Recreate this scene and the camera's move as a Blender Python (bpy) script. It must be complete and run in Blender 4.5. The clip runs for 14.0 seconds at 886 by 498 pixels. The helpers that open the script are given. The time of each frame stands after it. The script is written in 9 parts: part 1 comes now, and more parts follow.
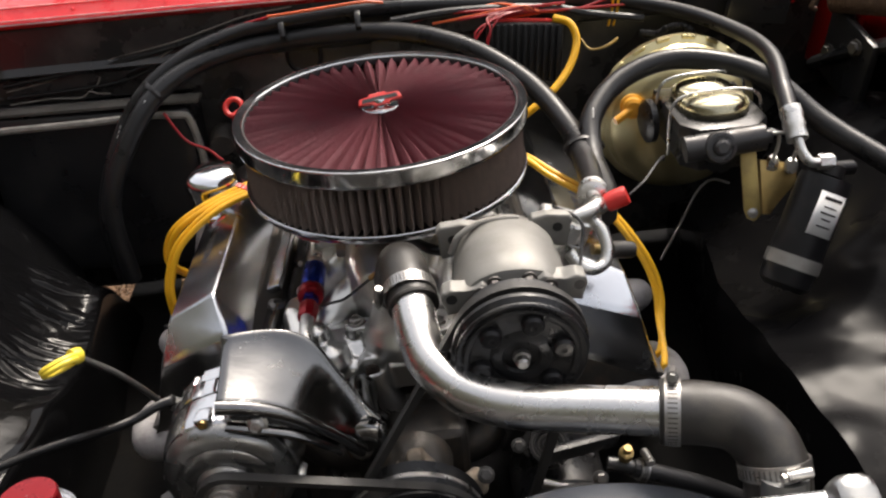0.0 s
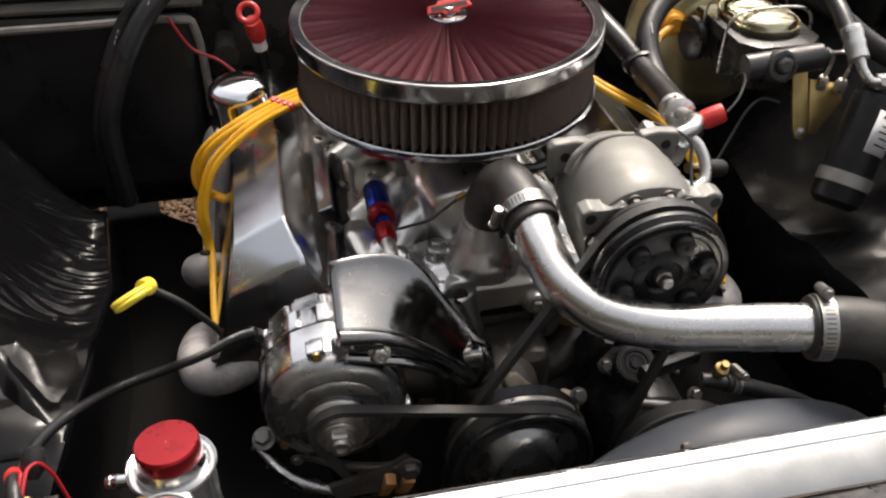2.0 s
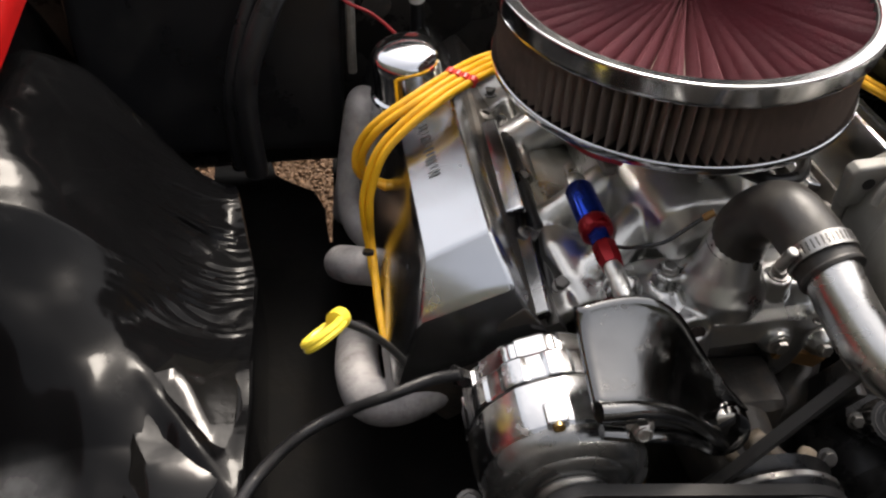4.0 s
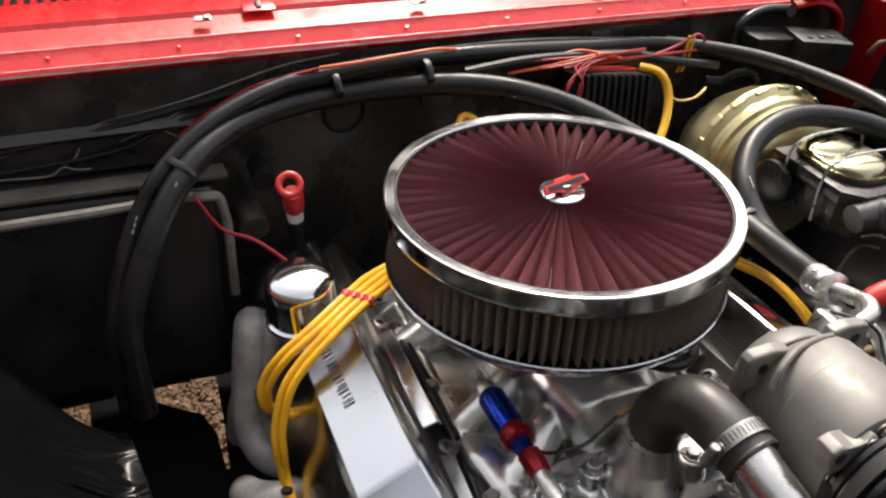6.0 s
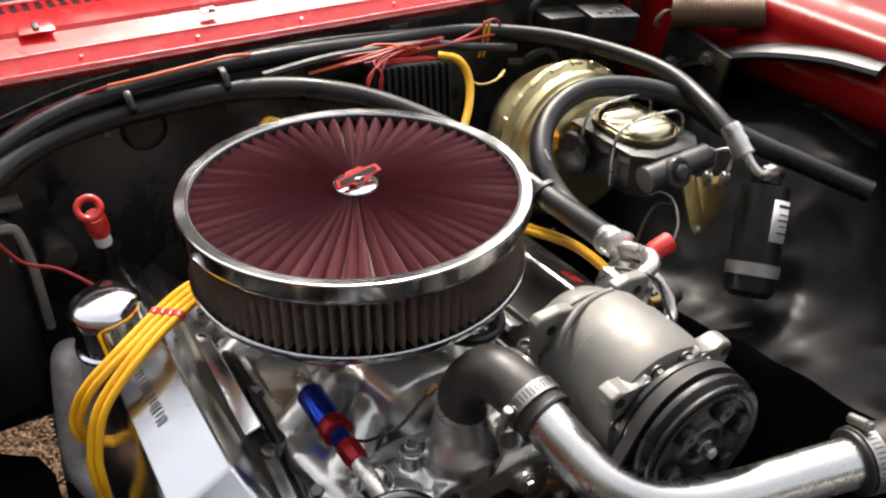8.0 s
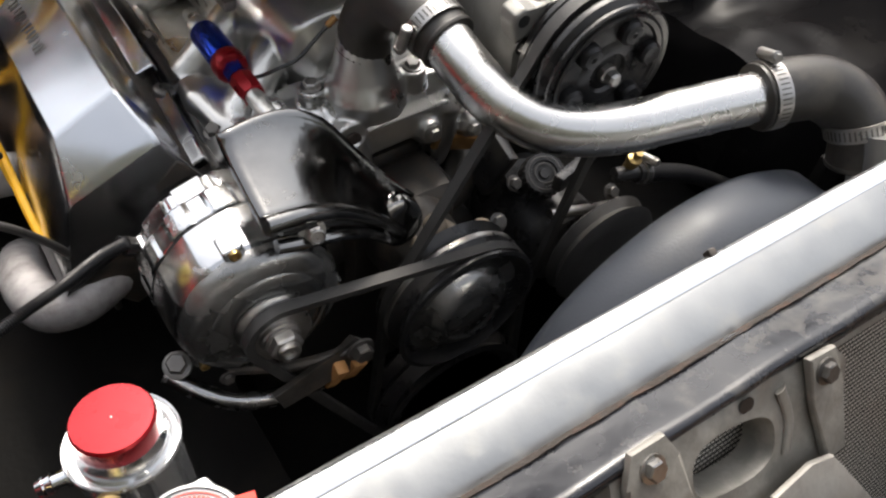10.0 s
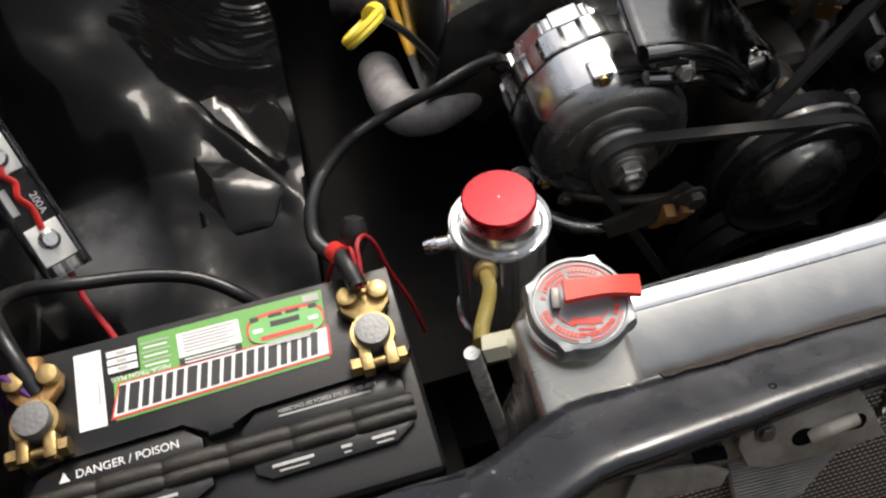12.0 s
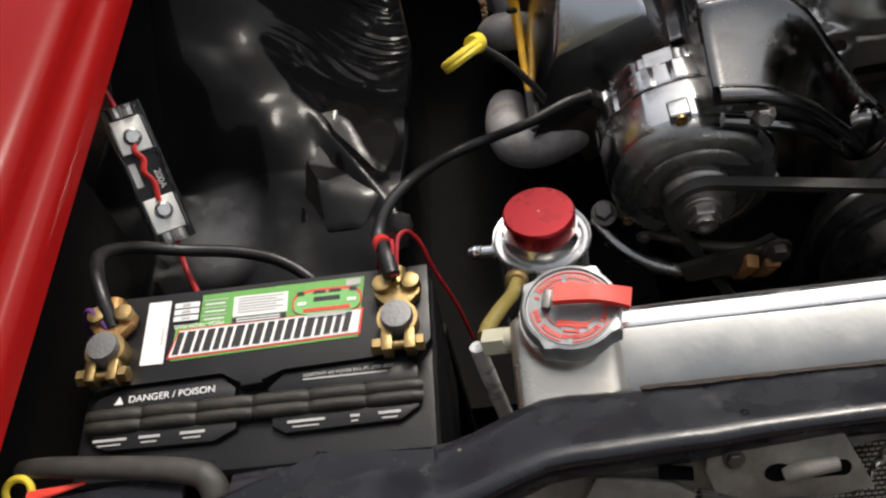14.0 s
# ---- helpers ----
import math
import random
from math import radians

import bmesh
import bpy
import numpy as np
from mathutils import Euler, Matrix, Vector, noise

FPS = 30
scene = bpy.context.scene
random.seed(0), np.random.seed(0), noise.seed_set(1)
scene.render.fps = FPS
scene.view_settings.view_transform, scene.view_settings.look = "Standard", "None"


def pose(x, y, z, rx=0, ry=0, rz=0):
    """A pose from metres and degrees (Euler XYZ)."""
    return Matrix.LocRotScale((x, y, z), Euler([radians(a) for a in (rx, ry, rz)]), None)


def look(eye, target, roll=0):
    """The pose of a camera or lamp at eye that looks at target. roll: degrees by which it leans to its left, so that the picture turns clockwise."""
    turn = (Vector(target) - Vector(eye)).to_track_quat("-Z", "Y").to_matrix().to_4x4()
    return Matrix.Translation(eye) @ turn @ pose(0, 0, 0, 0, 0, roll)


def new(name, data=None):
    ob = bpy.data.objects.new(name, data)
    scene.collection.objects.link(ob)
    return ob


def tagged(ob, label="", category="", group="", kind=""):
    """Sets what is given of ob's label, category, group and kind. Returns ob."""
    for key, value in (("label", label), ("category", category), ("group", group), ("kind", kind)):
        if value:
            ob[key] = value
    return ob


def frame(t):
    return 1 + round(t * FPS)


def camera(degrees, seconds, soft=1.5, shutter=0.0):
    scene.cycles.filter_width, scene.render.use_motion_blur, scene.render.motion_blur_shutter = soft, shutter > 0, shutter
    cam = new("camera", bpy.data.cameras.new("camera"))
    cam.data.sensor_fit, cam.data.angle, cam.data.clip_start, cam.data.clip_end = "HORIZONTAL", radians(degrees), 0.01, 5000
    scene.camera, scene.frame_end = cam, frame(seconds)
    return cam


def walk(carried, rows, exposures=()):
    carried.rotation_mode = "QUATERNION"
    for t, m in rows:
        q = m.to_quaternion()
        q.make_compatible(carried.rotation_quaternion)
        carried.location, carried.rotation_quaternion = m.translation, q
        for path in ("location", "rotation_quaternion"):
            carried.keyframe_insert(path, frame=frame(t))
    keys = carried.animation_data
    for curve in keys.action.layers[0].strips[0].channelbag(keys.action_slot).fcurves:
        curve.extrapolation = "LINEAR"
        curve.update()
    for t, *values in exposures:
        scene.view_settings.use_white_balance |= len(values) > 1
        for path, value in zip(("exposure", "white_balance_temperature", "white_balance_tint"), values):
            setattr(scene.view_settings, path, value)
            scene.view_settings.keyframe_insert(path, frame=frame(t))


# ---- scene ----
cam = camera(55.1, 14.0, soft=2.3)
PATH = [
    (0, (0.044, -0.966, 1.375), (0.072, 0.713, 0.288), -5.4),
    (0.5, (-0.003, -0.971, 1.369), (0.102, 0.614, 0.153), -3.0),
    (1, (-0.043, -1.0, 1.371), (0.021, 0.585, 0.153), -1.6),
    (1.5, (-0.13, -0.958, 1.368), (0.028, 0.622, 0.152), -0.7),
    (2, (-0.194, -0.902, 1.359), (0.132, 0.628, 0.112), 0.6),
    (2.5, (-0.176, -0.85, 1.352), (0.181, 0.641, 0.068), 1.1),
    (3, (-0.158, -0.758, 1.34), (0.054, 0.656, -0.059), 1.2),
    (3.2, (-0.196, -0.74, 1.32), (-0.019, 0.676, -0.082), 2.1),
    (5.5, (-0.399, -0.636, 1.368), (0.163, 0.837, 0.137), 2.2),
    (6, (-0.392, -0.634, 1.388), (0.249, 0.895, 0.269), 2.3),
    (6.5, (-0.385, -0.64, 1.398), (0.318, 0.901, 0.333), 1.9),
    (7, (-0.368, -0.648, 1.399), (0.389, 0.863, 0.33), 1.0),
    (7.2, (-0.361, -0.655, 1.401), (0.428, 0.835, 0.327), 0.9),
    (9.3, (-0.268, -0.733, 1.305), (0.597, 0.431, -0.072), 3.3),
    (9.5, (-0.277, -0.739, 1.29), (0.551, 0.355, -0.166), 4.4),
    (10, (-0.309, -0.744, 1.285), (0.486, 0.275, -0.241), 6.1),
    (10.5, (-0.342, -0.756, 1.271), (0.349, 0.217, -0.334), 5.4),
    (11, (-0.377, -0.765, 1.269), (0.118, 0.231, -0.393), 1.9),
    (11.5, (-0.401, -0.762, 1.288), (-0.088, 0.315, -0.368), -3.2),
    (12, (-0.41, -0.762, 1.286), (-0.199, 0.29, -0.402), -5.1),
    (12.5, (-0.418, -0.764, 1.293), (-0.309, 0.328, -0.379), -8.2),
    (13, (-0.424, -0.768, 1.291), (-0.405, 0.337, -0.376), -10.6),
    (13.5, (-0.402, -0.785, 1.288), (-0.454, 0.343, -0.363), -12.1),
    (14, (-0.316, -0.83, 1.284), (-0.531, 0.407, -0.273), -15.0),
]
walk(cam, [(t, look(eye, target, roll)) for t, eye, target, roll in PATH], [(0, 1.22, 7000, 12), (3, 1.12, 7000, 12), (5.5, 1.42, 7000, 12), (6.2, 1.20, 7000, 12), (7.2, 1.18, 7000, 12), (9.4, 1.98, 6800, 10), (10, 1.54, 6800, 10), (10.5, 1.1, 6800, 10), (11, 0.82, 6800, 10), (12, 0.64, 6800, 10), (13, 0.37, 6800, 10), (14, 0.50, 6800, 10)])

# ---- light ----
world = bpy.data.worlds.new("world")
scene.world = world
world.use_nodes = True
wn = world.node_tree.nodes
sky = wn.new("ShaderNodeTexSky")
sky.sky_type, sky.sun_disc = "NISHITA", False
sky.sun_elevation, sky.sun_rotation = radians(53), radians(28.6)
sky.air_density, sky.dust_density, sky.ozone_density = 1.0, 4.0, 1.0
haze = wn.new("ShaderNodeHueSaturation")
haze.inputs["Saturation"].default_value = 0.35
world.node_tree.links.new(sky.outputs[0], haze.inputs["Color"])
world.node_tree.links.new(haze.outputs[0], wn["Background"].inputs[0])
wn["Background"].inputs[1].default_value = 0.15
sun = new("sun", bpy.data.lights.new("sun", "SUN"))
sun.data.energy, sun.data.angle, sun.data.color = 1.4, radians(14), (1.0, 0.95, 0.88)
sun.matrix_world = look((0.30, 0.55, 0.83), (0, 0, 0))


# ---- materials ----
def mat(name, color, rough=0.5, metal=0.0, vary=0.15, scale=12.0, bump=0.0, bscale=120.0, coat=0.0, rvary=0.1,
        dirt=None, dirt_amount=0.0, dirt_scale=9.0, spec=0.5, emit=None):
    m = bpy.data.materials.new(name)
    m.use_nodes = True
    nt = m.node_tree
    b = nt.nodes["Principled BSDF"]
    L = nt.links.new
    geo = nt.nodes.new("ShaderNodeNewGeometry")
    n1 = nt.nodes.new("ShaderNodeTexNoise")
    n1.inputs["Scale"].default_value, n1.inputs["Detail"].default_value = scale, 6
    n2 = nt.nodes.new("ShaderNodeTexNoise")
    n2.inputs["Scale"].default_value, n2.inputs["Detail"].default_value = bscale, 4
    for n in (n1, n2):
        L(geo.outputs["Position"], n.inputs["Vector"])
    mix = nt.nodes.new("ShaderNodeMix")
    mix.data_type = "RGBA"
    lo = tuple(c * (1 - vary) for c in color)
    hi = tuple(min(1, c * (1 + vary)) for c in color)
    mix.inputs[6].default_value, mix.inputs[7].default_value = (*lo, 1), (*hi, 1)
    L(n1.outputs[0], mix.inputs[0])
    out = mix.outputs[2]
    rr = nt.nodes.new("ShaderNodeMapRange")
    rr.inputs[1].default_value, rr.inputs[2].default_value = 0.3, 0.7
    rr.inputs[3].default_value, rr.inputs[4].default_value = max(0.01, rough - rvary), min(1, rough + rvary)
    L(n1.outputs[0], rr.inputs[0])
    rough_out = rr.outputs[0]
    if dirt:
        n3 = nt.nodes.new("ShaderNodeTexNoise")
        n3.inputs["Scale"].default_value, n3.inputs["Detail"].default_value = dirt_scale, 9
        n3.inputs["Roughness"].default_value = 0.65
        L(geo.outputs["Position"], n3.inputs["Vector"])
        r = nt.nodes.new("ShaderNodeMapRange")
        r.inputs[1].default_value, r.inputs[2].default_value = 0.60 - 0.3 * dirt_amount, 0.95 - 0.25 * dirt_amount
        r.inputs[3].default_value, r.inputs[4].default_value = 0, 0.8
        L(n3.outputs[0], r.inputs[0])
        m2 = nt.nodes.new("ShaderNodeMix")
        m2.data_type = "RGBA"
        m2.inputs[7].default_value = (*dirt, 1)
        L(r.outputs[0], m2.inputs[0])
        L(out, m2.inputs[6])
        out = m2.outputs[2]
        m3 = nt.nodes.new("ShaderNodeMix")
        m3.inputs[3].default_value = 0.8
        L(r.outputs[0], m3.inputs[0])
        L(rough_out, m3.inputs[2])
        rough_out = m3.outputs[0]
        if metal:
            m4 = nt.nodes.new("ShaderNodeMix")
            m4.inputs[2].default_value, m4.inputs[3].default_value = metal, metal * 0.2
            L(r.outputs[0], m4.inputs[0])
            L(m4.outputs[0], b.inputs["Metallic"])
    L(out, b.inputs["Base Color"])
    L(rough_out, b.inputs["Roughness"])
    if not (dirt and metal):
        b.inputs["Metallic"].default_value = metal
    b.inputs["Specular IOR Level"].default_value = spec
    b.inputs["Coat Weight"].default_value = coat
    b.inputs["Coat Roughness"].default_value = 0.05
    if bump:
        bp = nt.nodes.new("ShaderNodeBump")
        bp.inputs["Strength"].default_value, bp.inputs["Distance"].default_value = bump, 0.002
        L(n2.outputs[0], bp.inputs["Height"])
        L(bp.outputs[0], b.inputs["Normal"])
    return m


POLISHED = mat("polished_aluminium", (0.74, 0.75, 0.77), 0.16, 1.0, 0.08, 14, 0.05, 70, rvary=0.06, dirt=(0.45, 0.44, 0.42), dirt_amount=0.1, dirt_scale=22)
BRUSHED = mat("brushed_aluminium", (0.58, 0.595, 0.62), 0.22, 1.0, 0.08, 20, 0.05, 30, rvary=0.07)
CHROME = mat("chrome", (0.76, 0.77, 0.79), 0.11, 1.0, 0.05, 20, 0.02, 50, rvary=0.04)
RINGCHROME = mat("satin_chrome_ring", (0.60, 0.605, 0.615), 0.15, 1.0, 0.08, 20, 0.03, 50, rvary=0.05)
PUMPCAST = mat("brown_dusty_casting", (0.28, 0.235, 0.185), 0.5, 0.3, 0.35, 30, 0.2, 260, dirt=(0.14, 0.085, 0.045), dirt_amount=0.35, dirt_scale=40)
CASTALU = mat("cast_aluminium", (0.33, 0.32, 0.30), 0.40, 0.7, 0.2, 40, 0.25, 420, rvary=0.14, dirt=(0.13, 0.11, 0.085), dirt_amount=0.42, dirt_scale=15)
DRUMALU = mat("matt_cast_drum", (0.205, 0.20, 0.186), 0.50, 0.35, 0.25, 26, 0.07, 420, rvary=0.12, dirt=(0.10, 0.086, 0.066), dirt_amount=0.42, dirt_scale=19)
INTAKE = mat("intake_aluminium", (0.66, 0.65, 0.62), 0.32, 1.0, 0.14, 22, 0.05, 40, rvary=0.08, dirt=(0.30, 0.27, 0.22), dirt_amount=0.10, dirt_scale=18)
CROSSALU = mat("dull_cast_crossover", (0.52, 0.52, 0.51), 0.30, 0.98, 0.18, 22, 0.06, 50, rvary=0.10, dirt=(0.24, 0.21, 0.17), dirt_amount=0.16, dirt_scale=18)
STEELPIPE = mat("bare_steel_pipe", (0.64, 0.635, 0.62), 0.27, 1.0, 0.08, 30, 0.03, 300, rvary=0.06, dirt=(0.42, 0.37, 0.31), dirt_amount=0.02, dirt_scale=14)
RADALU = mat("radiator_aluminium", (0.33, 0.335, 0.332), 0.34, 0.95, 0.16, 34, 0.06, 200, rvary=0.08, dirt=(0.38, 0.37, 0.34), dirt_amount=0.14, dirt_scale=36)
ZINC = mat("zinc_plated_tube", (0.74, 0.73, 0.71), 0.30, 0.35, 0.15, 60)
FIREBLACK = mat("dusty_black_firewall", (0.026, 0.025, 0.024), 0.26, 0.0, 0.5, 9, 0.25, 45, rvary=0.12, dirt=(0.11, 0.10, 0.09), dirt_amount=0.38, dirt_scale=12)
STEEL = mat("plated_steel", (0.40, 0.39, 0.375), 0.34, 1.0, 0.2, 60, 0.1, 300, dirt=(0.16, 0.115, 0.075), dirt_amount=0.3, dirt_scale=40)
DULLSTEEL = mat("dull_steel", (0.13, 0.125, 0.12), 0.40, 0.8, 0.25, 40, 0.15, 260, dirt=(0.07, 0.05, 0.04), dirt_amount=0.3, dirt_scale=25)
BLACK = mat("black_painted_steel", (0.013, 0.013, 0.014), 0.32, 0.0, 0.4, 9, 0.2, 55, rvary=0.15, dirt=(0.042, 0.038, 0.035), dirt_amount=0.3, dirt_scale=8)
LINER = mat("black_inner_fender", (0.0034, 0.0034, 0.0037), 0.13, 0.0, 0.4, 11, 0.25, 26, rvary=0.04, dirt=(0.012, 0.012, 0.0125), dirt_amount=0.10, dirt_scale=14, spec=0.11)
# dull scuffs in the inner fender's gloss; their pale tone also paints a highlight
nt = LINER.node_tree
shader = nt.nodes["Principled BSDF"]
where = nt.nodes.new("ShaderNodeNewGeometry")
speck = nt.nodes.new("ShaderNodeTexNoise")
speck.inputs["Scale"].default_value, speck.inputs["Detail"].default_value = 38, 7
nt.links.new(where.outputs["Position"], speck.inputs["Vector"])
gloss = shader.inputs["Roughness"].links[0].from_socket
tone = shader.inputs["Base Color"].links[0].from_socket
for spot, reach, dull in (((-0.605, -0.322, 0.735), 0.060, 0.42), ((-0.590, -0.355, 0.730), 0.050, 0.36)):
    far, fade, cut = nt.nodes.new("ShaderNodeVectorMath"), nt.nodes.new("ShaderNodeMapRange"), nt.nodes.new("ShaderNodeMath")
    far.operation, cut.operation, fade.interpolation_type = "DISTANCE", "MULTIPLY", "SMOOTHSTEP"
    far.inputs[1].default_value = spot
    fade.inputs[1].default_value, fade.inputs[2].default_value, fade.inputs[3].default_value, fade.inputs[4].default_value = 0, reach, 1.7, 0
    nt.links.new(where.outputs["Position"], far.inputs[0])
    nt.links.new(far.outputs["Value"], fade.inputs[0])
    nt.links.new(fade.outputs[0], cut.inputs[0])
    nt.links.new(speck.outputs[0], cut.inputs[1])
    cut.use_clamp = True
    mix = nt.nodes.new("ShaderNodeMix")
    mix.inputs[3].default_value = dull
    nt.links.new(cut.outputs[0], mix.inputs[0])
    nt.links.new(gloss, mix.inputs[2])
    gloss = mix.outputs[0]
    mix = nt.nodes.new("ShaderNodeMix")
    mix.data_type = "RGBA"
    mix.inputs[7].default_value = (0.09, 0.092, 0.097, 1)
    nt.links.new(cut.outputs[0], mix.inputs[0])
    nt.links.new(tone, mix.inputs[6])
    tone = mix.outputs[2]
nt.links.new(gloss, shader.inputs["Roughness"])
nt.links.new(tone, shader.inputs["Base Color"])
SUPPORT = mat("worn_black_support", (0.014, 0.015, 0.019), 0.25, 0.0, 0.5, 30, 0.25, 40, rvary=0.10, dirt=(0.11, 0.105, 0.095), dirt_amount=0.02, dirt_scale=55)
# dust mask raised towards the right end, painting the sun's glare there
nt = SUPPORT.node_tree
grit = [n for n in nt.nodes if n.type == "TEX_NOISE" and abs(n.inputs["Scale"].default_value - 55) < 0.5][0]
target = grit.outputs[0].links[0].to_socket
where, axis, glare_ramp, plus = (nt.nodes.new(k) for k in ("ShaderNodeNewGeometry", "ShaderNodeSeparateXYZ", "ShaderNodeMapRange", "ShaderNodeMath"))
glare_ramp.inputs[1].default_value, glare_ramp.inputs[2].default_value, glare_ramp.inputs[3].default_value, glare_ramp.inputs[4].default_value = -0.12, 0.22, 0.0, 0.24
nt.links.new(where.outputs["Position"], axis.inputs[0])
nt.links.new(axis.outputs[0], glare_ramp.inputs[0])
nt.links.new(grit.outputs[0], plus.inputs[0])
nt.links.new(glare_ramp.outputs[0], plus.inputs[1])
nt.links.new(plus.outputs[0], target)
SUPPORTDUST = mat("dusty_black_bracket", (0.19, 0.18, 0.16), 0.42, 0.1, 0.55, 40, 0.3, 160, rvary=0.15, dirt=(0.42, 0.395, 0.345), dirt_amount=0.46, dirt_scale=34)
VOID = mat("unlit_hole", (0.004, 0.004, 0.004), 0.9, 0.0, 0.1, 30, spec=0.05)
TIEDUST = mat("dusty_black_tie", (0.035, 0.033, 0.030), 0.5, 0.1, 0.5, 30, 0.3, 120, dirt=(0.12, 0.10, 0.075), dirt_amount=0.35, dirt_scale=24)
UNDER = mat("matt_underbody_black", (0.0065, 0.0062, 0.006), 0.55, 0.0, 0.5, 12, 0.3, 80, dirt=(0.018, 0.015, 0.012), dirt_amount=0.34, dirt_scale=14, spec=0.06)
SHEETBLACK = mat("shiny_black_sheet", (0.006, 0.0058, 0.0056), 0.14, 0.0, 0.3, 20, 0.2, 60, rvary=0.06, spec=0.24)
LINERDULL = mat("satin_black_inner_fender", (0.0060, 0.0058, 0.0062), 0.22, 0.0, 0.4, 11, 0.25, 20, rvary=0.07, dirt=(0.012, 0.011, 0.010), dirt_amount=0.2, dirt_scale=9, spec=0.06)
DARKCHROME = mat("dark_tarnished_chrome", (0.30, 0.305, 0.31), 0.20, 1.0, 0.2, 30, 0.15, 40, rvary=0.1, dirt=(0.12, 0.115, 0.11), dirt_amount=0.16, dirt_scale=45)
ALTCHROME = mat("worn_chrome", (0.58, 0.585, 0.595), 0.19, 1.0, 0.12, 40, 0.10, 60, rvary=0.06, dirt=(0.30, 0.29, 0.28), dirt_amount=0.12, dirt_scale=45)
DOME = mat("dark_smoked_metal", (0.25, 0.25, 0.245), 0.26, 0.9, 0.2, 30, 0.08, 60, rvary=0.08, dirt=(0.07, 0.062, 0.052), dirt_amount=0.2, dirt_scale=30)
# polished bracket metal with its dark reflections put into the base colour
BRACKETALU = mat("dark_reflecting_aluminium", (0.19, 0.19, 0.188), 0.16, 1.0, 0.25, 26, 0.22, 34, rvary=0.08, dirt=(0.15, 0.14, 0.125), dirt_amount=0.16, dirt_scale=40)
RUSTBOLT = mat("orange_rust", (0.40, 0.20, 0.07), 0.6, 0.3, 0.4, 60, 0.3, 300, dirt=(0.10, 0.05, 0.025), dirt_amount=0.4, dirt_scale=60)
FITALU = mat("bright_fitting_aluminium", (0.66, 0.655, 0.63), 0.30, 0.95, 0.15, 60, 0.2, 400, rvary=0.1, dirt=(0.34, 0.31, 0.25), dirt_amount=0.25, dirt_scale=60)
# brighter copy of the car's red; sun and sky on the cowl are in its colour
REDLIT = mat("sunlit_red_cowl", (0.74, 0.024, 0.028), 0.26, 0.0, 0.14, 6, 0.04, 40, coat=0.5, rvary=0.08, dirt=(0.62, 0.10, 0.09), dirt_amount=0.2, dirt_scale=14)
PALEEDGE = mat("pale_edge_highlight", (0.80, 0.50, 0.48), 0.25, 0.0, 0.35, 60, 0.1, 300, coat=0.6)
SEALER = mat("dusty_seam_sealer", (0.20, 0.18, 0.155), 0.5, 0.0, 0.5, 60, 0.3, 200)
FILLER = mat("pale_cast_aluminium", (0.50, 0.485, 0.44), 0.30, 0.88, 0.15, 20, 0.15, 90, rvary=0.12, dirt=(0.30, 0.27, 0.21), dirt_amount=0.2, dirt_scale=28)
CANALU = mat("dark_polished_can", (0.50, 0.505, 0.51), 0.13, 0.82, 0.06, 20, 0.03, 60, rvary=0.05)
RUST = mat("rusty_seam", (0.022, 0.015, 0.012), 0.8, 0.0, 0.6, 60, 0.6, 300, dirt=(0.12, 0.052, 0.026), dirt_amount=0.30, dirt_scale=90)
RUBBER = mat("black_rubber_hose", (0.013, 0.013, 0.014), 0.34, 0.0, 0.3, 25, 0.12, 300, rvary=0.1, dirt=(0.036, 0.034, 0.031), dirt_amount=0.2, dirt_scale=22, spec=0.4)
COUPLER = mat("grey_rubber_coupler", (0.024, 0.022, 0.020), 0.44, 0.0, 0.4, 30, 0.10, 700, dirt=(0.095, 0.086, 0.070), dirt_amount=0.34, dirt_scale=30)
BELT = mat("belt_rubber", (0.028, 0.027, 0.026), 0.55, 0.0, 0.3, 60, 0.2, 500)
BLACKPL = mat("black_plastic", (0.011, 0.011, 0.012), 0.36, 0.0, 0.3, 30, 0.06, 400, rvary=0.1, dirt=(0.045, 0.040, 0.033), dirt_amount=0.14, dirt_scale=20, spec=0.28)
SHROUD = mat("grey_black_shroud", (0.042, 0.047, 0.057), 0.42, 0.0, 0.25, 14, 0.12, 500, rvary=0.1, dirt=(0.08, 0.078, 0.075), dirt_amount=0.25, dirt_scale=8, spec=0.3)
RED = mat("red_car_paint", (0.25, 0.006, 0.006), 0.22, 0.0, 0.12, 5, 0.02, 30, coat=0.0, rvary=0.05, dirt=(0.30, 0.05, 0.045), dirt_amount=0.08, dirt_scale=10, spec=0.10)
REDDARK = mat("red_painted_hinge", (0.36, 0.012, 0.014), 0.35, 0.0, 0.2, 15, 0.1, 80, dirt=(0.10, 0.04, 0.03), dirt_amount=0.4, dirt_scale=15)
PLEAT = mat("red_filter_cloth", (0.105, 0.013, 0.022), 0.7, 0.0, 0.25, 40, 0.5, 900, dirt=(0.055, 0.014, 0.017), dirt_amount=0.3, dirt_scale=8)
PLEATSIDE = mat("grey_brown_filter_cloth", (0.225, 0.175, 0.150), 0.85, 0.0, 0.25, 40, 0.5, 900, dirt=(0.06, 0.045, 0.04), dirt_amount=0.35, dirt_scale=12)
FRAMEBLACK = mat("black_filter_rubber", (0.02, 0.018, 0.02), 0.6, 0.0, 0.2, 40)
YELLOW = mat("yellow_silicone", (0.80, 0.42, 0.015), 0.38, 0.0, 0.15, 30, 0.05, 300, dirt=(0.35, 0.20, 0.03), dirt_amount=0.15, dirt_scale=25)
YELLOWPL = mat("yellow_plastic", (0.85, 0.66, 0.06), 0.35, 0.0, 0.12, 40, dirt=(0.35, 0.27, 0.08), dirt_amount=0.2, dirt_scale=60)
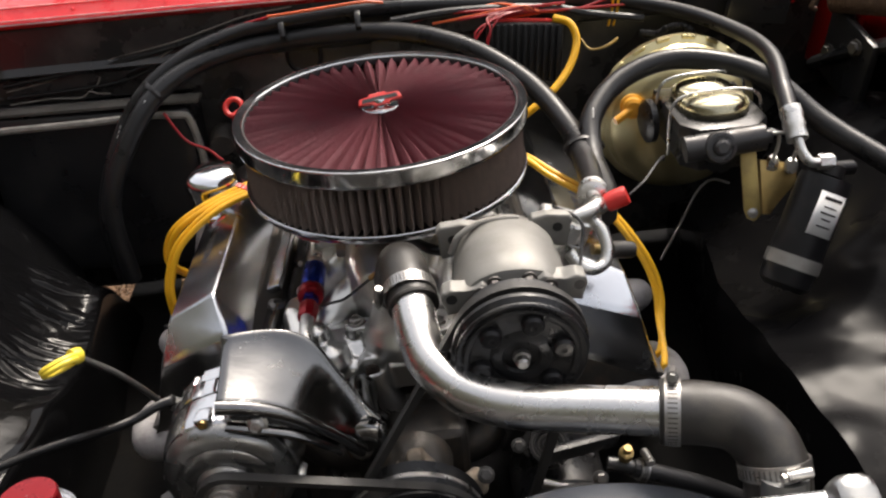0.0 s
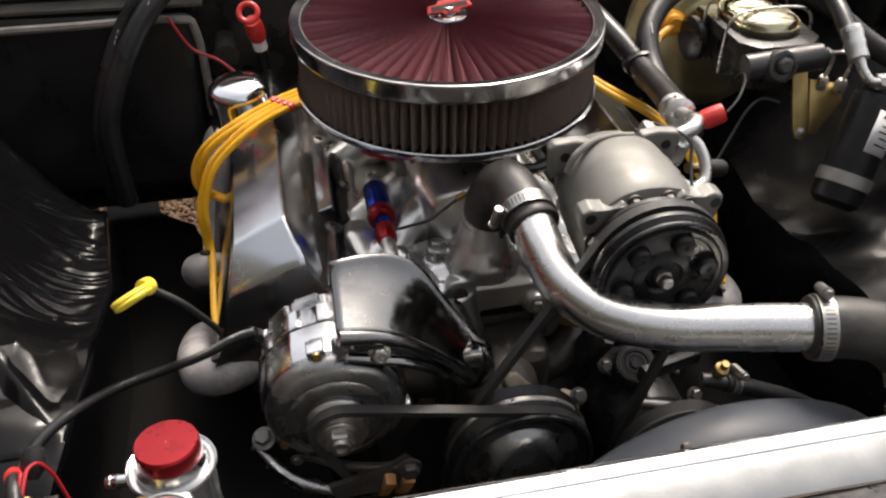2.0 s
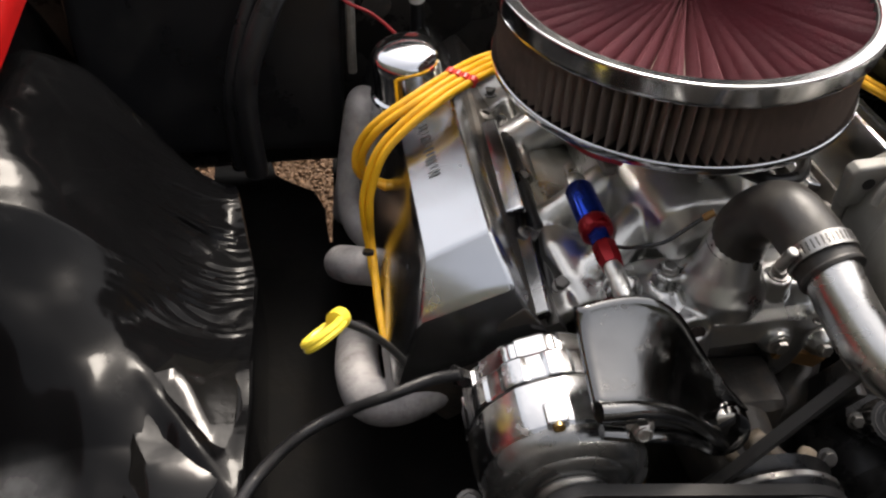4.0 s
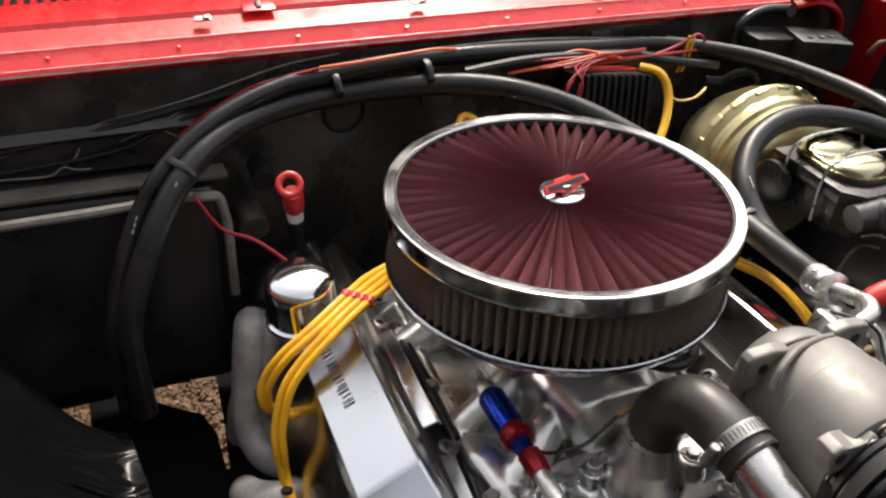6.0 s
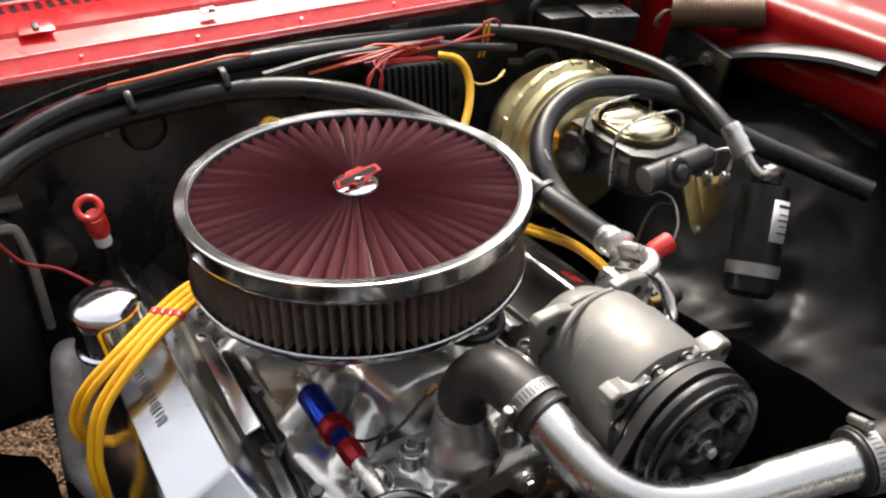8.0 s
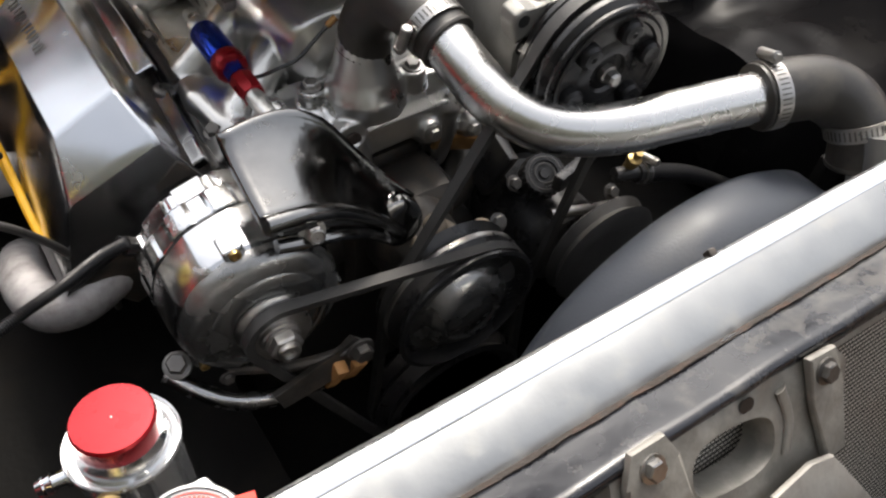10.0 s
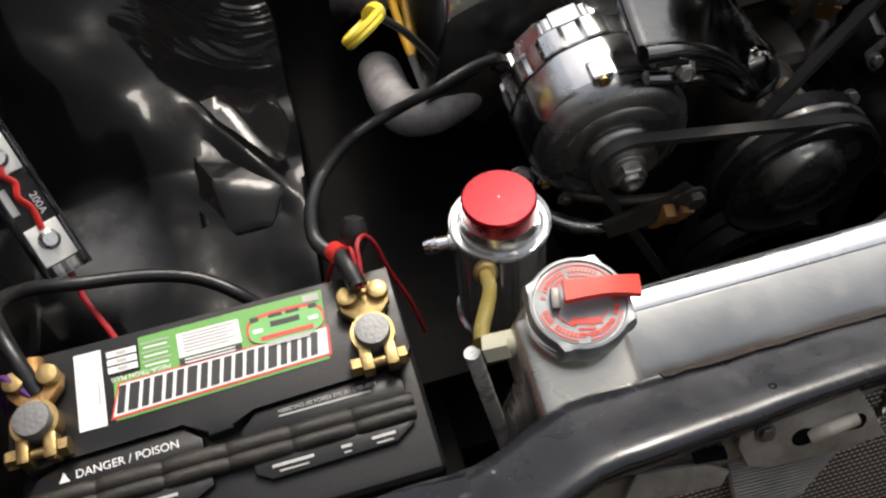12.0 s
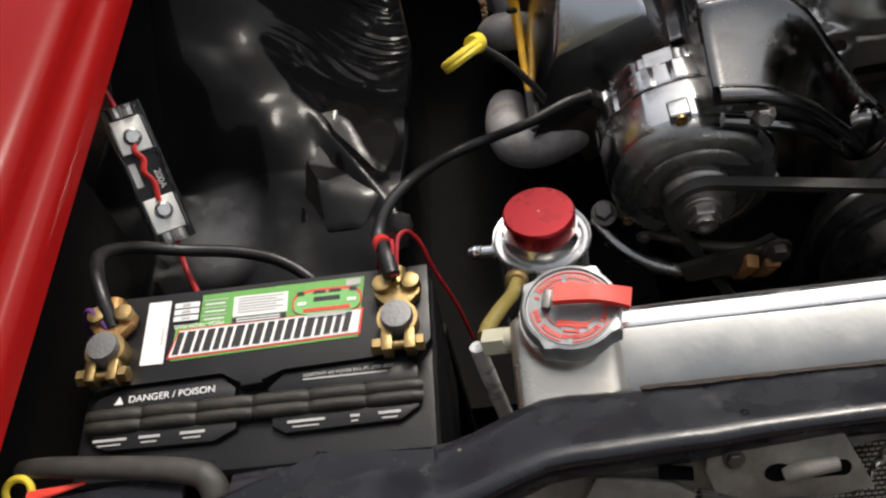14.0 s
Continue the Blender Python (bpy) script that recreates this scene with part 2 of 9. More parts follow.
REDPL = mat("red_plastic", (0.62, 0.035, 0.03), 0.33, 0.0, 0.12, 40, dirt=(0.3, 0.04, 0.03), dirt_amount=0.2, dirt_scale=40)
REDRUB = mat("red_rubber_tab", (0.78, 0.06, 0.04), 0.5, 0.0, 0.1, 40, 0.1, 300)
REDWIRE = mat("red_wire", (0.34, 0.010, 0.016), 0.4, 0.0, 0.15, 40)
ORANGEWIRE = mat("orange_wire", (0.75, 0.13, 0.04), 0.45, 0.0, 0.15, 40)
REDANO = mat("red_anodised", (0.24, 0.005, 0.010), 0.30, 0.6, 0.2, 40, 0.03, 200)
BLUEANO = mat("blue_anodised", (0.012, 0.05, 0.45), 0.2, 0.9, 0.1, 40, 0.03, 200)
GOLD = mat("gold_zinc_plate", (0.66, 0.575, 0.32), 0.36, 1.0, 0.22, 9, 0.05, 60, rvary=0.1, dirt=(0.36, 0.36, 0.24), dirt_amount=0.3, dirt_scale=7)
LIDGOLD = mat("pale_gold_lid", (0.46, 0.42, 0.29), 0.22, 1.0, 0.22, 12, 0.06, 60, rvary=0.1, dirt=(0.24, 0.23, 0.17), dirt_amount=0.3, dirt_scale=12)
AMBERPL = mat("amber_plastic", (0.72, 0.33, 0.03), 0.35, 0.0, 0.15, 40)
GOLDDULL = mat("gold_zinc_bracket", (0.48, 0.36, 0.14), 0.35, 0.9, 0.25, 25, 0.1, 200, dirt=(0.18, 0.12, 0.06), dirt_amount=0.35, dirt_scale=20)
BRASS = mat("gold_terminal", (0.40, 0.285, 0.125), 0.38, 1.0, 0.3, 60, 0.15, 300, dirt=(0.17, 0.10, 0.05), dirt_amount=0.4, dirt_scale=45)
CORRODED = mat("corroded_terminal", (0.36, 0.20, 0.075), 0.5, 0.7, 0.4, 80, 0.3, 400, dirt=(0.13, 0.06, 0.03), dirt_amount=0.4, dirt_scale=50)
VALVEGREY = mat("dark_grey_valve", (0.060, 0.058, 0.058), 0.34, 0.4, 0.25, 40, 0.1, 300, dirt=(0.10, 0.09, 0.08), dirt_amount=0.25, dirt_scale=30)
BRASSBLOCK = mat("bright_brass_block", (0.62, 0.44, 0.18), 0.36, 0.9, 0.2, 40, 0.1, 300, dirt=(0.30, 0.20, 0.09), dirt_amount=0.25, dirt_scale=30)
LEAD = mat("lead_post", (0.19, 0.19, 0.19), 0.5, 0.7, 0.2, 80, 0.2, 400)
MCBLACK = mat("black_cast_iron", (0.017, 0.017, 0.018), 0.30, 0.1, 0.3, 40, 0.12, 300, dirt=(0.07, 0.062, 0.052), dirt_amount=0.3, dirt_scale=30)
HEADER = mat("ceramic_header", (0.40, 0.385, 0.38), 0.48, 0.3, 0.3, 26, 0.3, 260, dirt=(0.06, 0.05, 0.042), dirt_amount=0.45, dirt_scale=30)
WHITE = mat("white_label", (0.78, 0.78, 0.77), 0.45, 0.0, 0.05, 30, dirt=(0.5, 0.48, 0.44), dirt_amount=0.15, dirt_scale=30)
GREEN = mat("green_label", (0.13, 0.36, 0.075), 0.35, 0.0, 0.12, 30)
REDLAB = mat("red_label", (0.68, 0.05, 0.03), 0.4, 0.0, 0.1, 30)
INK = mat("black_ink", (0.012, 0.012, 0.012), 0.4, 0.0, 0.1, 30)
GREYINK = mat("grey_print", (0.42, 0.42, 0.41), 0.5, 0.0, 0.1, 30)
CAPSTEEL = mat("grey_cap_steel", (0.34, 0.35, 0.355), 0.40, 0.8, 0.15, 60, 0.1, 300, dirt=(0.20, 0.19, 0.17), dirt_amount=0.25, dirt_scale=40)
CAPGREY = mat("grey_cap_face", (0.20, 0.215, 0.225), 0.42, 0.2, 0.1, 50, 0.1, 300)
NYLON = mat("milky_nylon", (0.55, 0.53, 0.40), 0.4, 0.0, 0.1, 60)
TUBEAMB = mat("amber_hose", (0.22, 0.175, 0.055), 0.2, 0.0, 0.2, 60)
SPRING = mat("rusty_spring", (0.16, 0.10, 0.07), 0.55, 0.5, 0.35, 60, 0.3, 300)
GLASSDARK = mat("dark_glass", (0.01, 0.011, 0.012), 0.06, 0.0, 0.1, 10)
GRAVEL = mat("gravel", (0.21, 0.12, 0.065), 0.9, 0.0, 0.9, 210, 0.5, 200, dirt=(0.018, 0.012, 0.009), dirt_amount=1.0, dirt_scale=170)
OLIVE = mat("greased_metal", (0.060, 0.055, 0.050), 0.42, 0.5, 0.5, 40, 0.3, 200, dirt=(0.14, 0.10, 0.065), dirt_amount=0.35, dirt_scale=30)
DUSTRIB = mat("dusty_black_rib", (0.020, 0.018, 0.015), 0.55, 0, 0.6, 60, 0.3, 300, dirt=(0.12, 0.095, 0.062), dirt_amount=0.22, dirt_scale=22)
BADGE = mat("badge_green", (0.17, 0.46, 0.13), 0.35, 0, 0.1, 40)
CLEAR = bpy.data.materials.new("clear_plastic")
CLEAR.use_nodes = True
cb = CLEAR.node_tree.nodes["Principled BSDF"]
cb.inputs["Transmission Weight"].default_value, cb.inputs["Roughness"].default_value, cb.inputs["IOR"].default_value = 1.0, 0.08, 1.3
cb.inputs["Base Color"].default_value = (0.9, 0.9, 0.92, 1)


# ---- mesh helpers ----
def V(*a):
    return Vector(a)


def shape():
    return bmesh.new()


def axes(d):
    d = Vector(d).normalized()
    a = Vector((0, 0, 1)) if abs(d.z) < 0.9 else Vector((1, 0, 0))
    x = a.cross(d).normalized()
    return x, d.cross(x).normalized(), d


def smooth_path(pts, k=6, closed=False):
    P = [Vector(p) for p in pts]
    if len(P) < 3 and not closed:
        return P
    out, n = [], len(P)
    rng = range(n if closed else n - 1)
    for i in rng:
        if closed:
            a, b, c, d = P[i - 1], P[i], P[(i + 1) % n], P[(i + 2) % n]
        else:
            b, c = P[i], P[i + 1]
            a = P[i - 1] if i else b * 2 - c
            d = P[i + 2] if i + 2 < n else c * 2 - b
        for j in range(k):
            t = j / k
            out.append(0.5 * (2 * b + (c - a) * t + (2 * a - 5 * b + 4 * c - d) * t * t + (3 * b - a - 3 * c + d) * t ** 3))
    if not closed:
        out.append(P[-1])
    return out


def tube(bm, pts, r, seg=12, k=6, closed=False, wob=0.0, flat=1.0):
    """A round tube along a smoothed path; r may be a function of 0..1."""
    P = smooth_path(pts, k, closed)
    n = len(P)
    rings, x = [], None
    for i, p in enumerate(P):
        d = (P[(i + 1) % n] - P[i - 1]) if closed or 0 < i < n - 1 else (P[1] - P[0] if i == 0 else P[-1] - P[-2])
        d.normalize()
        if x is None:
            x, y, _ = axes(d)
        else:
            x = (x - d * x.dot(d)).normalized()
            y = d.cross(x)
        rad = r(i / max(1, n - 1)) if callable(r) else r
        if wob:
            rad *= 1 + wob * noise.noise(p * 40)
        rings.append([bm.verts.new(p + x * (rad * math.cos(2 * math.pi * j / seg)) + y * (rad * flat * math.sin(2 * math.pi * j / seg))) for j in range(seg)])
    for i in range(n if closed else n - 1):
        a, b = rings[i], rings[(i + 1) % n]
        for j in range(seg):
            bm.faces.new((a[j], a[(j + 1) % seg], b[(j + 1) % seg], b[j]))
    if not closed:
        bm.faces.new(rings[0][::-1])
        bm.faces.new(rings[-1])


def lathe(bm, prof, c, d=(0, 0, 1), seg=40, wave=None, turn=0.0, loop=False):
    """A turned body: prof is (radius, height along d) from c. wave(angle, radius, height) may change the radius."""
    x, y, z = axes(d)
    c = Vector(c)
    rings = []
    for r, h in prof:
        if r <= 1e-6:
            rings.append([bm.verts.new(c + z * h)])
        else:
            ring = []
            for j in range(seg):
                a = 2 * math.pi * j / seg + turn
                rr = wave(a, r, h) if wave else r
                ring.append(bm.verts.new(c + z * h + x * rr * math.cos(a) + y * rr * math.sin(a)))
            rings.append(ring)
    for a, b in zip(rings[:-1] + ([rings[-1]] if loop else []), rings[1:] + ([rings[0]] if loop else [])):
        for j in range(seg):
            k = (j + 1) % seg
            if len(a) == 1 and len(b) == 1:
                continue
            if len(a) == 1:
                bm.faces.new((a[0], b[k], b[j]))
            elif len(b) == 1:
                bm.faces.new((a[j], a[k], b[0]))
            else:
                bm.faces.new((a[j], a[k], b[k], b[j]))
    for ring, back in ((rings[0], True), (rings[-1], False)):
        if len(ring) > 1 and not loop:
            bm.faces.new(ring[::-1] if back else ring)


def box(bm, c, s, m=None, bevel=0.002, seg=2):
    """A box with rounded edges; m turns it about its centre."""
    t = Matrix.Translation(c) @ (m.to_4x4() if m else Matrix()) @ Matrix.Diagonal((*s, 1))
    r = bmesh.ops.create_cube(bm, size=1, matrix=t)
    if bevel:
        e = list({e for v in r["verts"] for e in v.link_edges})
        bmesh.ops.bevel(bm, geom=e, offset=min(bevel, min(s) * 0.45), segments=seg, affect="EDGES", profile=0.6)


def turn(rx=0, ry=0, rz=0):
    return Euler([radians(a) for a in (rx, ry, rz)]).to_matrix()


def plate(bm, poly, m, h, bevel=0.0012):
    """A flat outline (2D) pushed out to the thickness h, laid by the pose m."""
    n = len(poly)
    a = [bm.verts.new(m @ Vector((x, y, 0))) for x, y in poly]
    b = [bm.verts.new(m @ Vector((x, y, h))) for x, y in poly]
    fs = [bm.faces.new(a[::-1]), bm.faces.new(b)]
    for i in range(n):
        fs.append(bm.faces.new((a[i], a[(i + 1) % n], b[(i + 1) % n], b[i])))
    if bevel:
        e = [e for e in fs[1].edges] + [e for e in fs[0].edges]
        bmesh.ops.bevel(bm, geom=e, offset=bevel, segments=2, affect="EDGES", profile=0.6)


def loft(bm, rings):
    R = [[bm.verts.new(p) for p in ring] for ring in rings]
    n = len(R[0])
    for a, b in zip(R[:-1], R[1:]):
        for j in range(n):
            bm.faces.new((a[j], a[(j + 1) % n], b[(j + 1) % n], b[j]))
    bm.faces.new(R[0][::-1])
    bm.faces.new(R[-1])


def sheet(bm, f, nu, nv):
    g = [[bm.verts.new(f(i / nu, j / nv)) for j in range(nv + 1)] for i in range(nu + 1)]
    for i in range(nu):
        for j in range(nv):
            bm.faces.new((g[i][j], g[i + 1][j], g[i + 1][j + 1], g[i][j + 1]))


def bolt(bm, c, d, r=0.006, h=0.005, washer=True):
    if washer:
        lathe(bm, [(r * 1.35, 0), (r * 1.35, h * 0.25), (r * 1.1, h * 0.3)], c, d, 14)
    lathe(bm, [(r, h * 0.25), (r, h * 0.9), (r * 0.85, h), (0, h)], c, d, 6)


def ring(c, d, r, n):
    x, y, _ = axes(d)
    return [Vector(c) + x * r * math.cos(2 * math.pi * i / n) + y * r * math.sin(2 * math.pi * i / n) for i in range(n)]


def build_mesh(name, bm, material, sharp=32):
    bmesh.ops.recalc_face_normals(bm, faces=bm.faces)
    me = bpy.data.meshes.new(name)
    bm.to_mesh(me)
    bm.free()
    me.materials.append(material)
    me.polygons.foreach_set("use_smooth", [True] * len(me.polygons))
    me.set_sharp_from_angle(angle=radians(sharp))
    return me


def thing(name, at, label, category, group="", kind=""):
    ob = new(name)
    ob.location = at
    ob.empty_display_size = 0.02
    return tagged(ob, label, category, group, kind)


def base_of(ob):
    p = Vector((0, 0, 0))
    while ob:
        p += ob.location
        ob = ob.parent
    return p


def part(name, bm, material, parent, label="", sharp=32, thick=0.0, cast=0.0, soften=6):
    """One mesh, modelled in place, under a thing or a part; cast melts its solids into one casting."""
    bmesh.ops.translate(bm, verts=bm.verts, vec=-base_of(parent))
    ob = new(name, build_mesh(name, bm, material, sharp))
    ob.parent = parent
    if thick:
        s = ob.modifiers.new("thickness", "SOLIDIFY")
        s.thickness, s.offset = thick, -1
    if cast:
        r = ob.modifiers.new("casting", "REMESH")
        r.mode, r.voxel_size, r.use_smooth_shade = "VOXEL", cast, True
        f = ob.modifiers.new("soften", "SMOOTH")
        f.factor, f.iterations = 0.5, soften
    return tagged(ob, label) if label else ob


def solo(name, bm, material, label, category, group="", kind="", sharp=32, thick=0.0):
    """A thing of one mesh, with its origin at its foot."""
    lo = [min(v.co[i] for v in bm.verts) for i in range(3)]
    hi = [max(v.co[i] for v in bm.verts) for i in range(3)]
    at = Vector(((lo[0] + hi[0]) / 2, (lo[1] + hi[1]) / 2, lo[2]))
    bmesh.ops.translate(bm, verts=bm.verts, vec=-at)
    ob = new(name, build_mesh(name, bm, material, sharp))
    ob.location = at
    if thick:
        s = ob.modifiers.new("thickness", "SOLIDIFY")
        s.thickness, s.offset = thick, -1
    return tagged(ob, label, category, group, kind)


def lettering(words, m, size, align="CENTER", shear=0.0):
    """Flat mesh of words in the built-in font, laid by the pose m."""
    c = bpy.data.curves.new("words", "FONT")
    c.body, c.size, c.align_x, c.align_y, c.shear, c.extrude = words, size, align, "CENTER", shear, 0.0003
    o = new("words", c)
    me = bpy.data.meshes.new_from_object(o.evaluated_get(bpy.context.evaluated_depsgraph_get()))
    bpy.data.objects.remove(o)
    bm = shape()
    bm.from_mesh(me)
    bpy.data.meshes.remove(me)
    bpy.data.curves.remove(c)
    bmesh.ops.transform(bm, matrix=m, verts=bm.verts)
    return bm


def clamp(at, d, r, screw, name="hose_clamp", label="stainless worm-drive hose clamp round a rubber hose", width=0.013):
    """A worm-drive hose clamp round d at a place, its screw on the side named."""
    t = thing(name, at, label, "hose clamp", "hose clamps")
    bm = shape()
    lathe(bm, [(r, -width / 2), (r + 0.0016, -width / 2), (r + 0.0016, width / 2), (r, width / 2)], at, d, 36, loop=True)
    band = part("band", bm, STEEL, t)
    bm = shape()
    xx, yy, zz = axes(d)
    for i in range(44):
        a = 2 * math.pi * i / 44
        rad = xx * math.cos(a) + yy * math.sin(a)
        box(bm, Vector(at) + rad * (r + 0.0016), (0.0013, width * 0.62, 0.0004), Matrix((zz.cross(rad), zz, rad)).transposed(), 0)
    part("worm_thread", bm, DULLSTEEL, band)
    s = Vector(screw).normalized()
    dd = Vector(d).normalized()
    s = (s - dd * s.dot(dd)).normalized()
    side = dd.cross(s)
    c = Vector(at) + s * (r + 0.006)
    bm = shape()
    lathe(bm, [(0.0, -0.0105), (0.0036, -0.0105), (0.0046, -0.0092), (0.0046, 0.0092), (0.0036, 0.0105), (0.0, 0.0105)], c, side, 20)
    part("screw_housing", bm, STEEL, t)
    bm = shape()
    bolt(bm, c + side * 0.0105, side, 0.0038, 0.005)
    part("screw", bm, STEEL, t)
    return t


# ---- the ground and the car's body ----
bm = shape()
sheet(bm, lambda u, v: V(-40 + 80 * u, -40 + 80 * v, 0.0), 8, 8)
solo("ground", bm, GRAVEL, "brown gravel ground under the car", "ground", kind="structure")


def gravel_patch():
    rnd = random.Random(4)
    bm = shape()
    base = [V(1, 0, 0), V(-1, 0, 0), V(0, 1, 0), V(0, -1, 0), V(0, 0, 1), V(0, 0, -1)]
    tri = [(0, 2, 4), (2, 1, 4), (1, 3, 4), (3, 0, 4), (2, 0, 5), (1, 2, 5), (3, 1, 5), (0, 3, 5)]
    for i in range(11000):
        x, y = rnd.uniform(-0.95, -0.15), rnd.uniform(0.45, 1.25)
        s = rnd.uniform(0.003, 0.008)
        m = pose(x, y, rnd.uniform(0.001, 0.010), rnd.uniform(-50, 50), rnd.uniform(-50, 50), rnd.uniform(0, 360)) @ Matrix.Diagonal((s * rnd.uniform(1, 1.9), s, s * rnd.uniform(0.5, 0.9), 1))
        vs = [bm.verts.new(m @ (p * rnd.uniform(0.75, 1.2))) for p in base]
        for a, b, c in tri:
            bm.faces.new((vs[a], vs[b], vs[c]))
    return bm


# unseen wall added round the car; its taller side cuts sky light and reflections
UNSEENWALL = mat("dull_unseen_wall", (0.060, 0.062, 0.052), 0.9, 0.0, 0.5, 1.2, 0.3, 6, dirt=(0.03, 0.035, 0.02), dirt_amount=0.5, dirt_scale=0.8, spec=0.2)
bm = shape()
sheet(bm, lambda u, v: V(9.0 * math.cos(2 * math.pi * u), 9.0 * math.sin(2 * math.pi * u), v * (3.5 + 7.5 * max(0, math.cos(2 * math.pi * u - radians(215))) ** 2)), 96, 2)
solo("unseen_wall", bm, UNSEENWALL, "plain dull unseen wall added round the car, taller on one side", "wall", kind="structure", thick=0.2)
car = thing("car_body", (0, 0.0, 0.5), "red classic car body with a black engine bay", "car")


def cowl():
    prof = [(0.337, 1.000), (0.334, 1.009), (0.338, 1.014), (0.356, 1.022), (0.360, 1.027), (0.395, 1.037), (0.399, 1.043),
            (0.44, 1.051), (0.448, 1.051), (0.452, 1.046), (0.455, 1.03)]
    bm = shape()
    n = 60

    def f(u, v):
        i = v * (len(prof) - 1)
        k = min(int(i), len(prof) - 2)
        t = i - k
        y, z = (prof[k][0] * (1 - t) + prof[k + 1][0] * t, prof[k][1] * (1 - t) + prof[k + 1][1] * t)
        x = -0.72 + 1.36 * u
        bow = 0.008 * (1 - (x / 0.7) ** 2)
        return V(x, y + bow, z - 0.012 * (x + 0.2))
    sheet(bm, f, n, len(prof) - 1)
    c = part("cowl_panel", bm, REDLIT, car, "red cowl panel with a slotted vent edge", thick=0.0025)
    # the vent's teeth
    tooth = shape()
    box(tooth, (0, 0, 0), (0.0075, 0.045, 0.004), None, 0.001, 1)
    me = build_mesh("vent_tooth", tooth, REDLIT)
    for i in range(92):
        x = -0.70 + i * 0.0145
        o = new("vent_tooth", me)
        o.parent = c
        o.location = V(x, 0.470, 1.049 - 0.012 * (x + 0.2)) - car.location
    bm = shape()
    tube(bm, [(-0.72, 0.494, 1.055), (0.0, 0.498, 1.0465), (0.64, 0.494, 1.0389)], 0.004, 8)
    part("vent_rail", bm, REDLIT, c)
    # pale lines that paint the sky's highlights along the folds
    for y, z, r in ((0.3352, 1.0065, 0.0022), (0.3355, 1.0125, 0.0012), (0.3580, 1.0262, 0.0010)):
        bm = shape()
        tube(bm, [(x, y + 0.008 * (1 - (x / 0.7) ** 2), z + 0.0008 - 0.012 * (x + 0.2)) for x in [-0.72 + 0.068 * i for i in range(21)]], lambda u, r=r: r * (0.75 + 0.5 * noise.noise(V(u * 40, r * 900, 0))), 8, k=4)
        part("fold_highlight", bm, PALEEDGE, c, "pale painted highlight along a fold in the red paint")
    # slotted mounts and clips
    for x in (-0.216, 0.325):
        z = 1.046 - 0.012 * (x + 0.2)
        bm = shape()
        box(bm, (x, 0.403, z - 0.0005), (0.040, 0.024, 0.0022), turn(15), 0.0010, 2)
        p = part("slot_mount", bm, REDLIT, c)
        bm = shape()
        box(bm, (x, 0.402, z + 0.0018), (0.007, 0.014, 0.003), turn(20), 0.0012)
        part("slot", bm, INK, p)
    for x in (-0.286, -0.014, 0.255, 0.52):
        z = 1.038 - 0.012 * (x + 0.2)
        bm = shape()
        box(bm, (x, 0.382, z + 0.004), (0.020, 0.011, 0.0025), turn(14), 0.0010)
        box(bm, (x + 0.004, 0.380, z + 0.0060), (0.009, 0.007, 0.0035), turn(14), 0.0015)
        part("trim_clip", bm, STEEL, c, "bright steel trim clip")
    for i in range(9):
        x = -0.60 + i * 0.14
        bm = shape()
        lathe(bm, [(0.0032, 0), (0.0024, 0.0010), (0, 0.0012)], (x, 0.352, 1.020 - 0.012 * (x + 0.2) + 0.001), (0, -0.3, 1), 10)
        part("rivet", bm, REDLIT, c)
    return c


cowl()


def hood():
    """The raised hood, out of view: outer skin, black inner frame with ribs."""
    # cut short and set back to darken the lid ring's reflection, not the cowl's
    a = radians(105)
    M = Matrix.Translation((0, 0.72, 1.06)) @ Matrix(((1, 0, 0), (0, -math.cos(a), -math.sin(a)), (0, math.sin(a), -math.cos(a)))).to_4x4()
    bm = shape()
    sheet(bm, lambda u, v: M @ V(-0.77 + 1.54 * u, -0.03 + 0.68 * v, -0.035 - 0.03 * (1 - (2 * u - 1) ** 2) - 0.02 * math.sin(math.pi * v)), 16, 12)
    h = part("hood", bm, RED, car, "raised red hood, out of view and cut short", thick=0.003)
    bm = shape()
    sheet(bm, lambda u, v: M @ V(-0.75 + 1.50 * u, -0.025 + 0.67 * v, -0.005 - 0.018 * (1 - (2 * u - 1) ** 2)), 16, 12)
    part("inner_panel", bm, BLACK, h, "black hood underside", thick=0.004)
    for p in (((-0.70, 0.06), (0.70, 0.06)), ((-0.70, 0.60), (0.70, 0.60)), ((-0.70, 0.06), (-0.70, 0.60)), ((0.70, 0.06), (0.70, 0.60)), ((-0.70, 0.06), (0.0, 0.60)), ((0.70, 0.06), (0.0, 0.60))):
        bm = shape()
        tube(bm, [M @ V(x, y, -0.006) for x, y in p], 0.035, 10, flat=0.5)
        part("brace", bm, BLACK, h)


hood()
# windscreen and its black lower edge, behind the vent
bm = shape()
sheet(bm, lambda u, v: V(-0.75 + 1.5 * u, 0.50 + 0.28 * v, 1.02 + 0.05 * v), 4, 2)
part("windscreen_base", bm, BLACK, car, "black plenum behind the cowl vent", thick=0.003)
bm = shape()
sheet(bm, lambda u, v: V(-0.75 + 1.5 * u, 0.80 + 0.55 * v, 1.07 + 0.45 * v), 4, 2)
part("windscreen", bm, GLASSDARK, car, "dark windscreen glass", thick=0.005)

